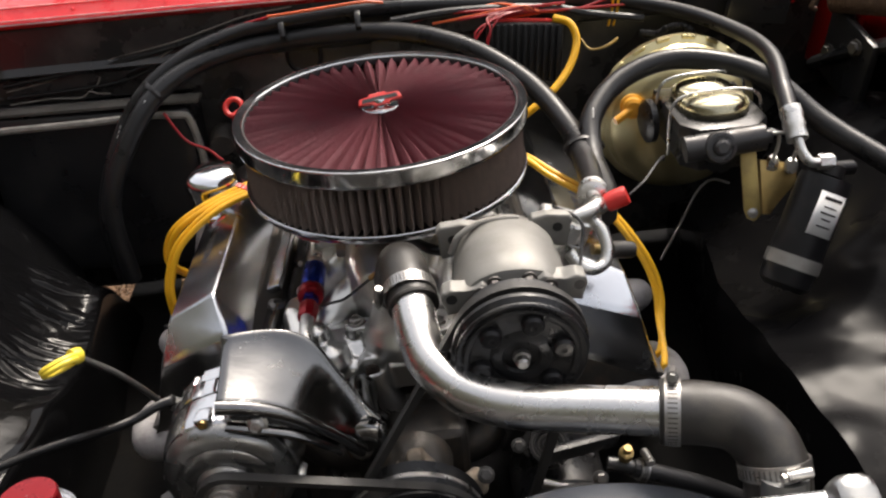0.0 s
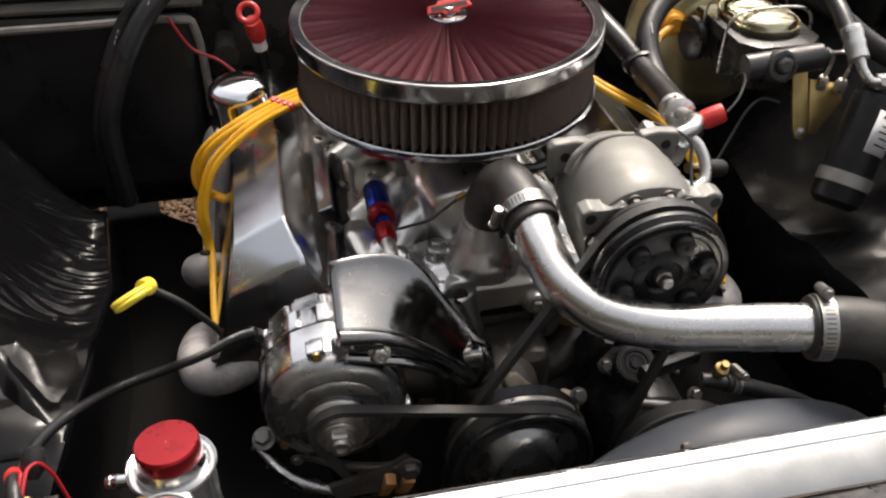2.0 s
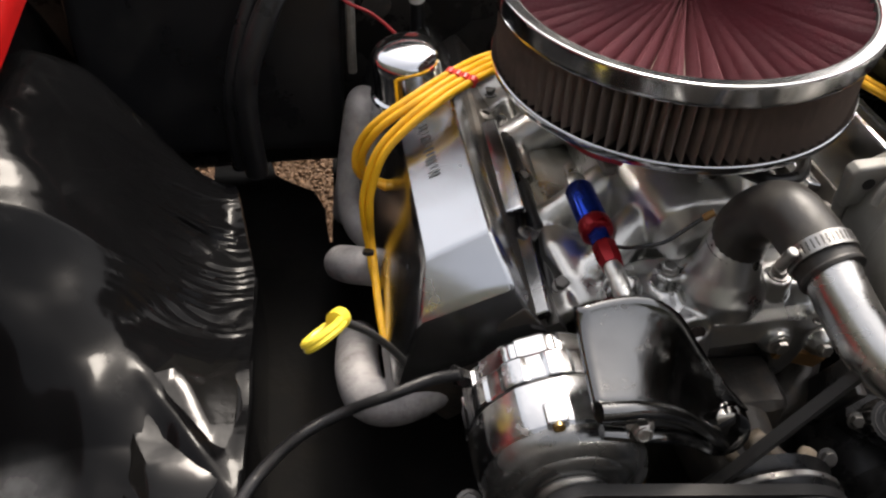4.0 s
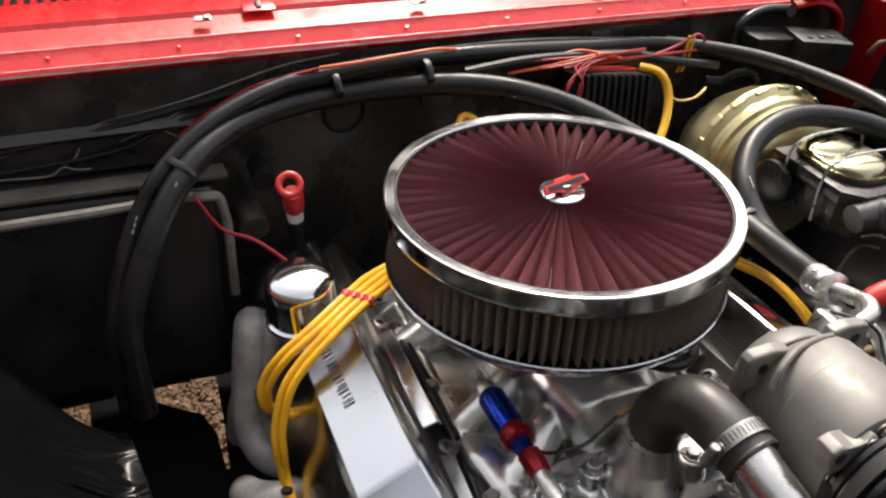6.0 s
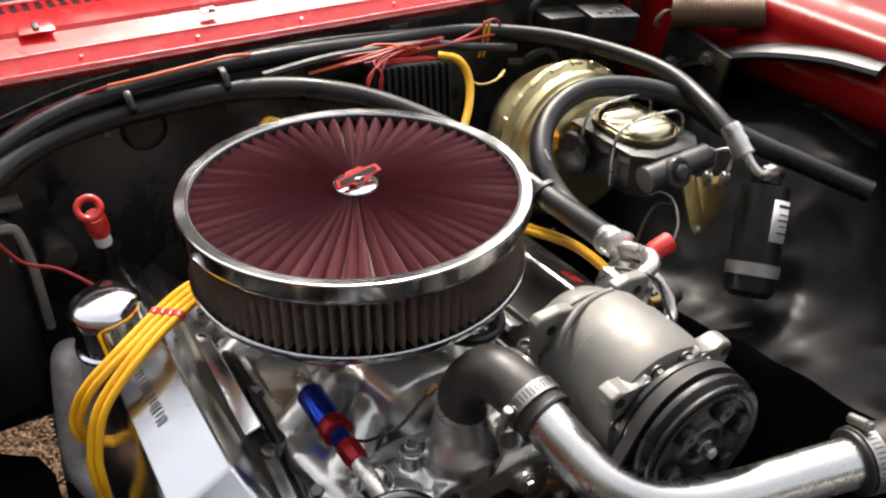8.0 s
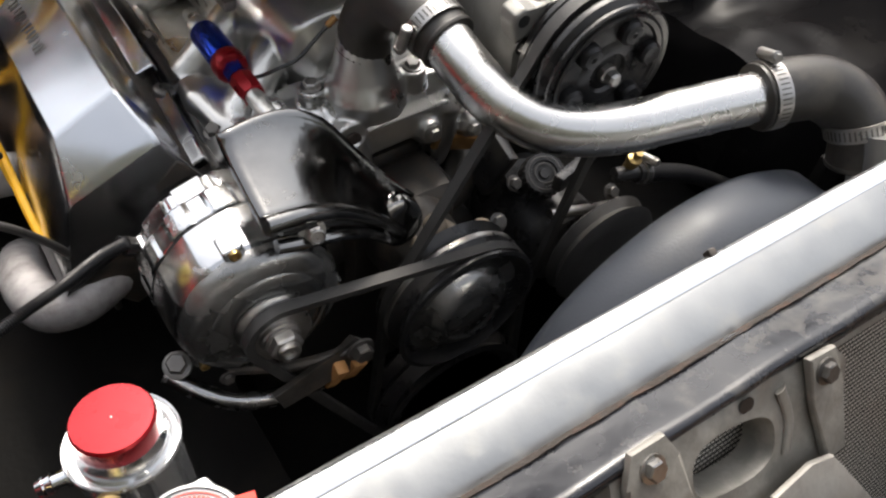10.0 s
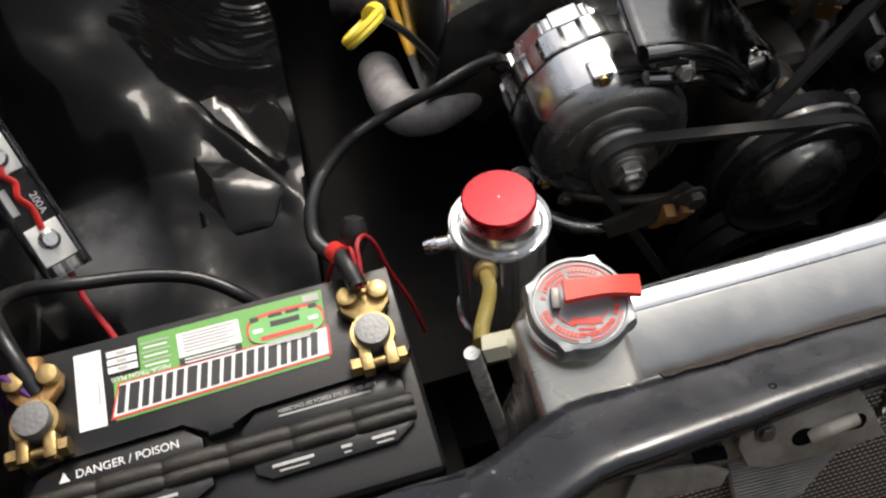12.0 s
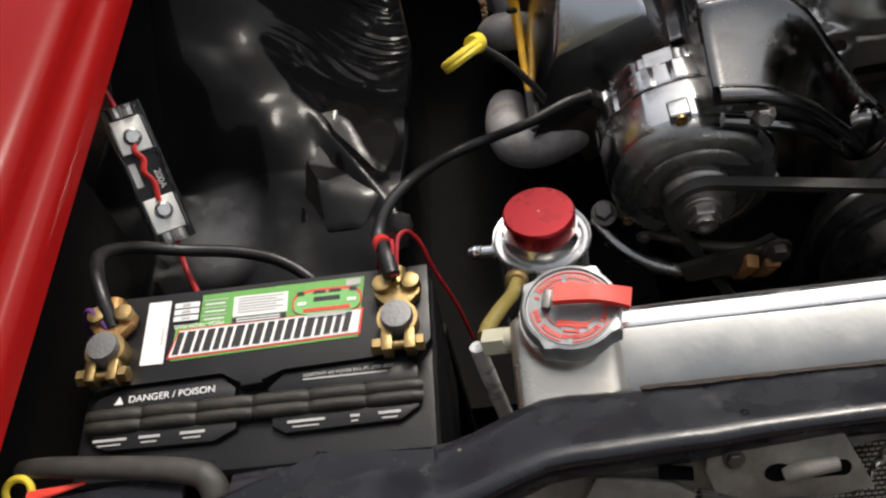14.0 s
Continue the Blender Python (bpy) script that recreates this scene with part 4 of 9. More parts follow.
    lathe(bm, [(0.004, 0), (0.004, 0.0006), (0, 0.0006)], F @ V(0.012, -0.008, 0.0002), F.to_3x3() @ V(0, 0, 1), 20, lambda a, r, h: r * (1 + 0.5 * abs(math.cos(a))))
    part("opening", bm, INK, q)
    for pts, w in ((((-0.046, -0.016), (-0.043, -0.040), (-0.036, -0.066)), 0.007), (((-0.050, -0.066), (-0.038, -0.080), (-0.010, -0.090)), 0.008), (((0.040, -0.012), (0.044, -0.035), (0.038, -0.056)), 0.005)):
        bm = shape()
        tube(bm, [F @ V(x, y, 0.0) for x, y in pts], w, 12, flat=0.5)
        part("pressed_rib", bm, SUPPORTDUST, q)
    bm = shape()
    plate(bm, [(0.059, 0.000), (0.083, -0.002), (0.087, -0.030), (0.083, -0.075), (0.065, -0.075), (0.059, -0.030)][::-1], F @ Matrix.Translation((0, 0, 0.001)), 0.006, 0.0025)
    q = part("latch_bracket", bm, SUPPORTDUST, s, "dusty black stamped latch bracket")
    bm = shape()
    bolt(bm, F @ V(0.071, -0.013, 0.007), F.to_3x3() @ V(0, 0, 1), 0.0065, 0.006)
    part("bolt", bm, DULLSTEEL, q)
    bm = shape()
    plate(bm, [(0.012, -0.068), (0.046, -0.063), (0.065, -0.068), (0.115, -0.150), (0.085, -0.170), (0.030, -0.112), (0.012, -0.084)][::-1], F @ Matrix.Translation((0, 0, 0.008)), 0.005, 0.002)
    q = part("latch_plate", bm, mat("worn_grey_latch", (0.30, 0.285, 0.26), 0.5, 0.2, 0.25, 30, 0.15, 200, dirt=(0.12, 0.105, 0.09), dirt_amount=0.35, dirt_scale=25), s, "worn light grey latch plate")
    bm = shape()
    tube(bm, [F @ V(0.026, -0.080, 0.0132), F @ V(0.040, -0.099, 0.0132)], 0.0055, 12, flat=0.1)
    part("slot", bm, INK, q)
    bm = shape()
    tube(bm, [F @ V(0.043, -0.108, 0.010), F @ V(0.053, -0.102, 0.026), F @ V(0.070, -0.102, 0.032), F @ V(0.090, -0.114, 0.030), F @ V(0.104, -0.136, 0.022), F @ V(0.107, -0.155, 0.010)], lambda u: 0.009 - 0.003 * u, 14, flat=0.7)
    part("hook", bm, BLACK, q, "black latch hook")
    bm = shape()
    box(bm, (-0.53, -0.66, 0.66), (0.26, 0.012, 0.34), None, 0.004)
    part("side_panel", bm, BLACK, s)
    return F @ Matrix.Translation((0.0205, -0.009, 0))


FRONT = radiator_support()
MESH = mat("condenser_mesh", (0.20, 0.19, 0.18), 0.45, 0.6, 0.3, 30, 0.1, 300)
nt = MESH.node_tree
chk = nt.nodes.new("ShaderNodeTexBrick")
chk.inputs["Scale"].default_value = 150
chk.inputs["Color1"].default_value = chk.inputs["Color2"].default_value = (0.50, 0.475, 0.43, 1)
chk.inputs["Mortar"].default_value, chk.inputs["Mortar Size"].default_value = (0.05, 0.047, 0.042, 1), 0.07
tc = nt.nodes.new("ShaderNodeTexCoord")
nt.links.new(tc.outputs["Object"], chk.inputs["Vector"])
nt.links.new(chk.outputs["Color"], nt.nodes["Principled BSDF"].inputs["Base Color"])
cond = thing("condenser", (0.05, -0.70, 0.60), "grey finned condenser in front of the radiator", "condenser")
bm = shape()
plate(bm, [(-0.33, -0.015), (0.55, -0.015), (0.55, -0.26), (-0.33, -0.26)][::-1], FRONT @ Matrix.Translation((0, 0, -0.044)), 0.018, 0.002)
core = part("core", bm, MESH, cond, "fine woven fin core")
bm = shape()
box(bm, (0, -0.93, 0.45), (1.5, 0.02, 0.5), None, 0.005)
part("grille_panel", bm, BLACK, car, "black panel behind the grille")


def radiator():
    t = thing("radiator", (0.015, -0.573, 0.45), "bare aluminium radiator with a welded top tank", "radiator")
    m = turn(19, 0, 0)
    bm = shape()
    prof = [(-0.557, 0.806), (-0.5560, 0.862), (-0.5575, 0.8665), (-0.5610, 0.8690), (-0.5650, 0.8697), (-0.5720, 0.8693), (-0.5730, 0.8686), (-0.5742, 0.8686), (-0.5950, 0.8618), (-0.6090, 0.8565), (-0.6130, 0.8535), (-0.6145, 0.8490), (-0.6145, 0.806)]
    loft(bm, [[V(x, y + 0.0006 * noise.noise(V(x * 14, y * 50, 1)), z + 0.0005 * noise.noise(V(x * 11, y * 60, 7))) for y, z in prof] for x in [-0.285 + 0.60 * i / 60 for i in range(61)]])
    tank = part("top_tank", bm, RADALU, t, "mottled aluminium top tank", sharp=22)
    bm = shape()
    edge = [(-0.5590, 0.8660), (-0.5600, 0.8690), (-0.5640, 0.8708), (-0.5700, 0.8706), (-0.5728, 0.8696), (-0.5728, 0.8660)]
    loft(bm, [[V(x, y, z + 0.0004 * noise.noise(V(x * 16, y * 60, 7))) for y, z in edge] for x in [-0.280 + 0.59 * i / 60 for i in range(61)]])
    part("rolled_edge", bm, POLISHED, tank, "bright rolled edge", sharp=40)
    bm = shape()
    box(bm, (0.060, -0.557, 0.8670), (0.006, 0.006, 0.008), m, 0.0015)
    part("notch", bm, OLIVE, tank)
    bm = shape()
    box(bm, (0.328, -0.579, 0.845), (0.034, 0.066, 0.07), m, 0.014, 4)
    part("end_cap", bm, RADALU, t, "rounded aluminium end cap")
    bm = shape()
    box(bm, (-0.307, -0.584, 0.842), (0.060, 0.064, 0.060), turn(14, 0, 0), 0.010, 4)
    lathe(bm, [(0.031, -0.012), (0.029, 0.000), (0.026, 0.010), (0.024, 0.016)], (-0.305, -0.570, 0.862), (0, -0.05, 1), 32)
    tube(bm, [(-0.281, -0.556, 0.868), (-0.279, -0.580, 0.862), (-0.279, -0.606, 0.853)], 0.0055, 12)
    box(bm, (-0.325, -0.590, 0.800), (0.024, 0.050, 0.12), turn(8, 4, 0), 0.008, 3)
    part("filler_block", bm, FILLER, t, "pale cast filler block", cast=0.0016, soften=5)
    bm = shape()
    box(bm, (0.015, -0.566, 0.64), (0.60, 0.045, 0.37), None, 0.003)
    part("core", bm, DULLSTEEL, t, "dark finned core")
    # neck
    bm = shape()
    lathe(bm, [(0.022, 0), (0.022, 0.022), (0.025, 0.024), (0.0, 0.024)], (-0.305, -0.570, 0.862), (0, -0.05, 1), 28)
    part("filler_neck", bm, RADALU, t)
    bm = shape()
    tube(bm, [(0.30, -0.54, 0.79), (0.30, -0.53, 0.82), (0.30, -0.522, 0.845)], 0.019, 18)
    part("outlet", bm, RADALU, t)
    return t


RADIATOR = radiator()


def radiator_cap():
    d = V(0, -0.05, 1).normalized()
    c = V(-0.301, -0.568, 0.862) + d * 0.024
    bm = shape()

    def ears(a, r, h):
        return r * (1 + 0.115 * max(0, math.cos(2 * a + 1.2), math.cos(2 * a + 1.2 + math.pi)) ** 34 * (1 if r > 0.0250 else 0))
    lathe(bm, [(0.0255, -0.006), (0.028, -0.005), (0.028, 0.003), (0.0265, 0.006), (0.0248, 0.0065), (0.0243, 0.005), (0.0, 0.005)], c, d, 72, ears)
    t = part("pressure_cap", bm, CAPSTEEL, RADIATOR, "grey steel pressure cap with red print")
    x, y, _ = axes(d)
    x = V(1, 0, 0) - d * d.x
    x.normalize()
    y = d.cross(x)
    bm = shape()
    lathe(bm, [(0.0236, 0.005), (0.0236, 0.0058), (0, 0.0058)], c, d, 48)
    part("face", bm, CAPGREY, t, "grey printed face")
    m = Matrix((x, y, d)).transposed().to_4x4()
    m.translation = c + d * 0.0060
    m = m @ turn(0, 0, -13).to_4x4()
    # print: rings of small bars and a short word bar
    bm = shape()

    def arc(r, width, a0, a1):
        n = max(2, int((a1 - a0) / 4))
        ends = [[m @ V(q * math.cos(math.radians(a0 + (a1 - a0) * i / n)), q * math.sin(math.radians(a0 + (a1 - a0) * i / n)), h) for q, h in ((r - width / 2, 0), (r + width / 2, 0), (r + width / 2, 0.0004), (r - width / 2, 0.0004))] for i in range(n + 1)]
        loft(bm, ends)
    for a0, a1 in ((20, 160), (196, 262), (278, 344)):
        arc(0.0221, 0.0008, a0, a1)
        arc(0.0143 if a0 > 180 else 0.0136, 0.0007, a0 + 6, a1 - 6)
    for i in range(58):
        a = 360 * i / 58
        if i % 9 in (8,) or 168 < a < 190 or a > 350:
            continue
        arc(0.0192, 0.0026, a, a + 4.4)
        if 24 < a < 150:
            arc(0.0160, 0.0018, a, a + 4.6)
    for k, w in ((-0.011, 0.017), (-0.0155, 0.009), (-0.0185, 0.009)):
        box(bm, m @ V(0.002, k, 0.0002), (w, 0.0036 if k > -0.012 else 0.0014, 0.0004), m.to_3x3(), 0)
    part("print", bm, REDLAB, t, "red print")
    bm = shape()
    rings = []
    for i in range(13):
        s = i / 12
        px = -0.009 + 0.041 * s
        pz = 0.004 + (0.004 if s < 0.5 else 0.004 - 0.006 * ((s - 0.5) / 0.5) ** 1.5)
        w = 0.0062 - 0.001 * math.sin(s * 3)
        rings.append([m @ V(px, -w + 0.002 + 0.004 * s, pz - 0.001), m @ V(px, w + 0.002 + 0.004 * s, pz - 0.001), m @ V(px, w * 0.96 + 0.002 + 0.004 * s, pz + 0.003), m @ V(px, -w * 0.96 + 0.002 + 0.004 * s, pz + 0.003)])
    loft(bm, rings)
    part("lever", bm, REDRUB, t, "red rubber-covered lever")
    bm = shape()
    box(bm, m @ V(-0.013, 0.001, 0.003), (0.005, 0.012, 0.004), m.to_3x3(), 0.001)
    part("lever_root", bm, DULLSTEEL, t)


radiator_cap()


# ---- the engine ----
def air_cleaner():
    t = thing("air_cleaner", (0, 0, 0.87), "round chrome air cleaner with dark red pleated lid", "air cleaner")
    c = V(0, 0, 0)
    bm = shape()
    lathe(bm, [(0.1662, 0.9625), (0.1662, 0.9640), (0.1666, 0.9650), (0.1672, 0.9667), (0.1680, 0.96735), (0.1716, 0.9677), (0.1764, 0.9680), (0.1774, 0.9681), (0.1781, 0.9678), (0.1785, 0.9673),
               (0.1787, 0.9662), (0.1787, 0.9645), (0.1787, 0.9520), (0.1786, 0.9490), (0.1780, 0.9475), (0.1765, 0.9475), (0.1770, 0.9530), (0.1765, 0.9640), (0.1716, 0.9655)], c, (0, 0, 1), 128, loop=True)
    part("lid_ring", bm, RINGCHROME, t, "chrome lid ring")
    bm = shape()
    lathe(bm, [(0.1671, 0.9640), (0.1667, 0.9660), (0.1655, 0.9658), (0.1647, 0.9645), (0.1647, 0.958)], c, (0, 0, 1), 128, loop=True)
    part("rubber_edge", bm, FRAMEBLACK, t, "black rubber edge")
    # pleated lid
    bm = shape()
    N, S = 62, 6
    rows = [0.020, 0.028, 0.036, 0.046, 0.060, 0.075, 0.090, 0.105, 0.125, 0.145, 0.1655]
    vs = []
    rnd = random.Random(2)
    jit = [rnd.uniform(-0.25, 0.25) for _ in range(N)]
    amp = [rnd.uniform(0.75, 1.2) for _ in range(N)]
    for r in rows:
        row = []
        for i in range(N * S):
            k, ph = i // S, (i % S) / S
            tri = 1 - abs(2 * ph - 1)
            tri = tri ** (0.50 + 0.9 * max(0, 1 - r / 0.12))
            a = 2 * math.pi * (i + jit[k] * math.sin(math.pi * ph) * 1.5) / (N * S)
            z = 0.9625 + 0.0026 * (1 - (r / 0.16) ** 2) + (0.0125 + 0.0065 * (r / 0.16)) * amp[k] * (tri - 1) + 0.0022
            row.append(bm.verts.new((r * math.cos(a), r * math.sin(a), z)))
        vs.append(row)
    for p, q in zip(vs[:-1], vs[1:]):
        for j in range(N * S):
            bm.faces.new((p[j], q[j], q[(j + 1) % (N * S)], p[(j + 1) % (N * S)]))
    part("pleated_lid", bm, PLEAT, t, "dark red pleated lid", sharp=28)
    # pleated element
    bm = shape()
    N2, S2 = 98, 10
    j2 = [rnd.uniform(-0.2, 0.2) for _ in range(N2)]

    def wave(a, r, h):
        u = (a / (2 * math.pi) * N2) % N2
        k = int(u) % N2
        ph = u - int(u)
        return r - 0.0155 + 0.0215 * (1 - abs(2 * ph - 1)) ** 0.8 + 0.0008 * j2[k]
    lathe(bm, [(0.1655, 0.884), (0.1662, 0.893), (0.1664, 0.915), (0.1662, 0.940), (0.1655, 0.9485)], c, (0, 0, 1), N2 * S2, wave)
    part("pleated_element", bm, PLEATSIDE, t, "grey-brown pleated filter element", sharp=28)
    bm = shape()
    lathe(bm, [(0.05, 0.872), (0.150, 0.873), (0.168, 0.8755), (0.1745, 0.8775), (0.1765, 0.8805), (0.1768, 0.8870), (0.1758, 0.8878), (0.1752, 0.8845), (0.165, 0.880), (0.05, 0.878)], c, (0, 0, 1), 128)
    part("base_pan", bm, RINGCHROME, t, "chrome base pan")
    bm = shape()
    lathe(bm, [(0.0235, 0.9635), (0.0240, 0.966), (0.0225, 0.9675), (0.0105, 0.9685), (0.010, 0.974), (0.0085, 0.9765), (0.0, 0.977)], c, (0, 0, 1), 40)
    nut = part("lid_nut", bm, RINGCHROME, t, "polished lid nut")
    bm = shape()
    m = Matrix.Translation((0.001, -0.002, 0.974)) @ turn(38, -4, 9).to_4x4()
    plate(bm, [(-0.027, -0.0045), (-0.010, -0.0045), (-0.0085, -0.0085), (0.0105, -0.0085), (0.0115, -0.0045), (0.027, -0.0045), (0.0245, 0.0045), (0.0095, 0.0045), (0.008, 0.0085), (-0.0115, 0.0085), (-0.0125, 0.0045), (-0.0245, 0.0045)][::-1], m, 0.004, 0.0008)
    part("emblem", bm, REDPL, nut, "red emblem plate")
    bm = shape()
    plate(bm, [(-0.022, -0.0025), (0.022, -0.0025), (0.021, 0.0025), (-0.021, 0.0025)], m @ Matrix.Translation((0, 0, 0.0042)), 0.0006, 0)
    part("emblem_face", bm, MCBLACK, nut, "black emblem face")


air_cleaner()


def carburettor():
    t = thing("carburettor", (0, 0.0, 0.80), "cast aluminium carburettor below the air cleaner", "carburettor")
    bm = shape()
    box(bm, (0.0, 0.01, 0.832), (0.115, 0.18, 0.055), None, 0.008, 3)
    box(bm, (0.0, -0.085, 0.826), (0.095, 0.035, 0.045), None, 0.008, 3)
    box(bm, (0.0, 0.01, 0.803), (0.15, 0.16, 0.012), None, 0.004)
    lathe(bm, [(0.062, 0.855), (0.064, 0.873), (0.060, 0.875)], (0, 0.005, 0), (0, 0, 1), 40)
    part("body", bm, CASTALU, t)
    for x in (-0.062, 0.062):
        bm = shape()
        tube(bm, [(x, -0.05, 0.815), (x * 1.15, -0.03, 0.83), (x * 1.15, 0.04, 0.83)], 0.004, 8)
        part("linkage", bm, STEEL, t)
    bm = shape()
    tube(bm, [(-0.105, 0.012, 0.868), (-0.130, -0.055, 0.862), (-0.112, -0.10, 0.858), (-0.085, -0.128, 0.862)], 0.0035, 8)
    part("red_line", bm, REDWIRE, t, "thin red vacuum line")
    bm = shape()
    tube(bm, [(0.015, -0.118, 0.848), (0.05, -0.15, 0.846), (0.085, -0.14, 0.842), (0.11, -0.10, 0.836)], 0.0065, 10)
    part("vacuum_hose", bm, RUBBER, t, "black vacuum hose")


carburettor()


def engine_block():
    t = thing("engine_block", (0, 0.05, 0.25), "dark greasy engine block and cylinder heads", "engine")
    bm = shape()
    box(bm, (0, 0.05, 0.50), (0.30, 0.52, 0.36), None, 0.02, 3)
    part("block", bm, OLIVE, t)
    for s in (-1, 1):
        bm = shape()
        box(bm, (s * 0.205, 0.045, 0.685), (0.15, 0.52, 0.085), turn(-4, s * 38, 0), 0.01, 3)
        part("cylinder_head", bm, OLIVE, t)
    bm = shape()
    lathe(bm, [(0.13, 0), (0.13, 0.03), (0.11, 0.045), (0, 0.045)], (0, -0.22, 0.52), (0, -1, 0), 40)
    part("timing_cover", bm, DULLSTEEL, t)
    bm = shape()
    box(bm, (0.0, -0.25, 0.63), (0.13, 0.07, 0.12), None, 0.02, 3)
    tube(bm, [(0.05, -0.25, 0.63), (0.09, -0.24, 0.64), (0.12, -0.20, 0.65)], 0.022, 14)
    tube(bm, [(-0.05, -0.25, 0.64), (-0.10, -0.25, 0.66), (-0.13, -0.22, 0.68)], 0.026, 14)
    lathe(bm, [(0.045, 0), (0.042, 0.04), (0.028, 0.06), (0, 0.06)], (0.0, -0.285, 0.655), (0, -1, 0), 30)
    part("water_pump", bm, OLIVE, t, "greasy cast water pump")
    bm = shape()
    tube(bm, [(0.002, -0.318, 0.700), (0.014, -0.330, 0.690), (0.034, -0.338, 0.672), (0.056, -0.336, 0.660), (0.072, -0.322, 0.652)], lambda u: 0.012 + 0.004 * u, 14, flat=0.7)
    tube(bm, [(-0.018, -0.322, 0.690), (0.000, -0.334, 0.680), (0.020, -0.340, 0.662), (0.030, -0.338, 0.640)], 0.010, 14, flat=0.6)
    lathe(bm, [(0.010, 0), (0.010, 0.012), (0.008, 0.014), (0, 0.014)], (0.004, -0.322, 0.698), (0, -0.7, 0.7), 18)
    part("pump_arm", bm, PUMPCAST, t, "brown dusty cast pump arm", cast=0.0016, soften=5)
    bm = shape()
    bolt(bm, (0.078, -0.330, 0.668), (0, -0.7, 0.7), 0.0070, 0.008)
    part("pump_bolt", bm, DULLSTEEL, t, "dull pump bolt")


engine_block()


def rounded(bm, rings_in, n=24, e=0.5):
    """A loft of rounded-box sections (y, x0, x1, z0, z1), with a slightly uneven cast skin."""
    rings = []
    for y, x0, x1, z0, z1 in rings_in:
        rr = []
        for i in range(n):
            a = 2 * math.pi * (i + 0.5) / n
            cx, sz = math.cos(a), math.sin(a)
            x = (x0 + x1) / 2 + (x1 - x0) / 2 * math.copysign(abs(cx) ** e, cx)
            z = (z0 + z1) / 2 + (z1 - z0) / 2 * math.copysign(abs(sz) ** e, sz)
            k = noise.noise(V(x * 30, y * 30, z * 30)) * 0.002
            rr.append(V(x + k, y + k, z + k))
        rings.append(rr)
    loft(bm, rings)


def intake_manifold():
    t = thing("intake_manifold", (0, 0.02, 0.70), "polished aluminium intake manifold with a bright front casting", "intake manifold")
    # plenum, runners and flanges melted into one casting
    bm = shape()
    rounded(bm, [(-0.165, -0.030, 0.040, 0.735, 0.800), (-0.150, -0.050, 0.058, 0.72, 0.826), (-0.11, -0.062, 0.066, 0.71, 0.838), (0.0, -0.070, 0.072, 0.70, 0.836), (0.13, -0.07, 0.07, 0.70, 0.820), (0.21, -0.05, 0.05, 0.70, 0.77)], 28, 0.6)
    for s in (-1, 1):
        for y0, y1 in ((-0.105, -0.150), (-0.045, -0.060), (0.05, 0.085), (0.13, 0.185)):
            tube(bm, [(s * 0.030, y0, 0.785), (s * 0.062, (y0 + y1) / 2, 0.772), (s * 0.095, y1, 0.746), (s * 0.140, y1 * 1.03, 0.708)], lambda u: 0.020 + 0.004 * u, 18, flat=1.25)
        box(bm, (s * 0.138, 0.01, 0.722), (0.050, 0.42, 0.018), turn(-4, s * 40, 0), 0.005)
        rounded(bm, [(-0.190, s * 0.105 - 0.020, s * 0.105 + 0.020, 0.720, 0.750), (-0.165, s * 0.112 - 0.024, s * 0.112 + 0.024, 0.72, 0.762), (-0.125, s * 0.124 - 0.022, s * 0.124 + 0.022, 0.72, 0.770), (-0.095, s * 0.127 - 0.016, s * 0.127 + 0.016, 0.72, 0.762)], 20, 0.6)
    part("plenum", bm, INTAKE, t, "polished cast plenum and runners", cast=0.0026, soften=8)
    for s in (-1, 1):
        for y in (-0.165, -0.095, 0.0, 0.1, 0.18):
            bm = shape()
            bolt(bm, (s * 0.134, y, 0.742 - 0.04 * y), (s * 0.25, -0.1, 1), 0.0075, 0.008)
            part("flange_bolt", bm, DULLSTEEL, t)
        bm = shape()
        tube(bm, [(s * 0.150, -0.205, 0.722), (s * 0.1445, -0.165, 0.738), (s * 0.1400, -0.110, 0.744), (s * 0.1375, 0.0, 0.742), (s * 0.1355, 0.12, 0.736)], 0.0080, 12)
        part("fuel_rail_hose", bm, RUBBER, t, "dark rubber hose along the cover")
    bm = shape()
    box(bm, (0.0, -0.01, 0.725), (0.27, 0.36, 0.022), turn(-3.5, 0, 0), 0.008)
    part("valley_plate", bm, INTAKE, t, "polished valley casting")
    # front water crossover: body, lobes, legs, bosses and the thermostat cone in one casting
    bm = shape()
    rounded(bm, [(-0.160, -0.09, 0.105, 0.715, 0.770), (-0.185, -0.108, 0.116, 0.712, 0.778), (-0.212, -0.106, 0.116, 0.712, 0.774), (-0.228, -0.098, 0.110, 0.716, 0.764), (-0.236, -0.085, 0.098, 0.724, 0.752)], 32, 0.5)
    for p, r in (((-0.078, -0.226, 0.764), 0.022), ((-0.052, -0.228, 0.746), 0.020), ((-0.094, -0.205, 0.782), 0.018), ((0.052, -0.232, 0.727), 0.017), ((0.108, -0.226, 0.705), 0.016), ((0.082, -0.222, 0.742), 0.020)):
        lathe(bm, [(0, -r), (r * 0.7, -r * 0.7), (r, 0), (r * 0.7, r * 0.7), (0, r)], p, (0, 0, 1), 20)
    tube(bm, [(-0.034, -0.205, 0.752), (-0.034, -0.243, 0.757)], 0.017, 20)
    tube(bm, [(-0.034, -0.232, 0.752), (-0.028, -0.234, 0.722), (-0.018, -0.226, 0.690), (-0.014, -0.215, 0.665)], lambda u: 0.0175 - 0.003 * u, 18)
    tube(bm, [(0.078, -0.222, 0.735), (0.078, -0.222, 0.70), (0.074, -0.215, 0.665)], 0.016, 18)
    tube(bm, [(0.052, -0.215, 0.727), (0.052, -0.246, 0.730)], 0.0125, 18)
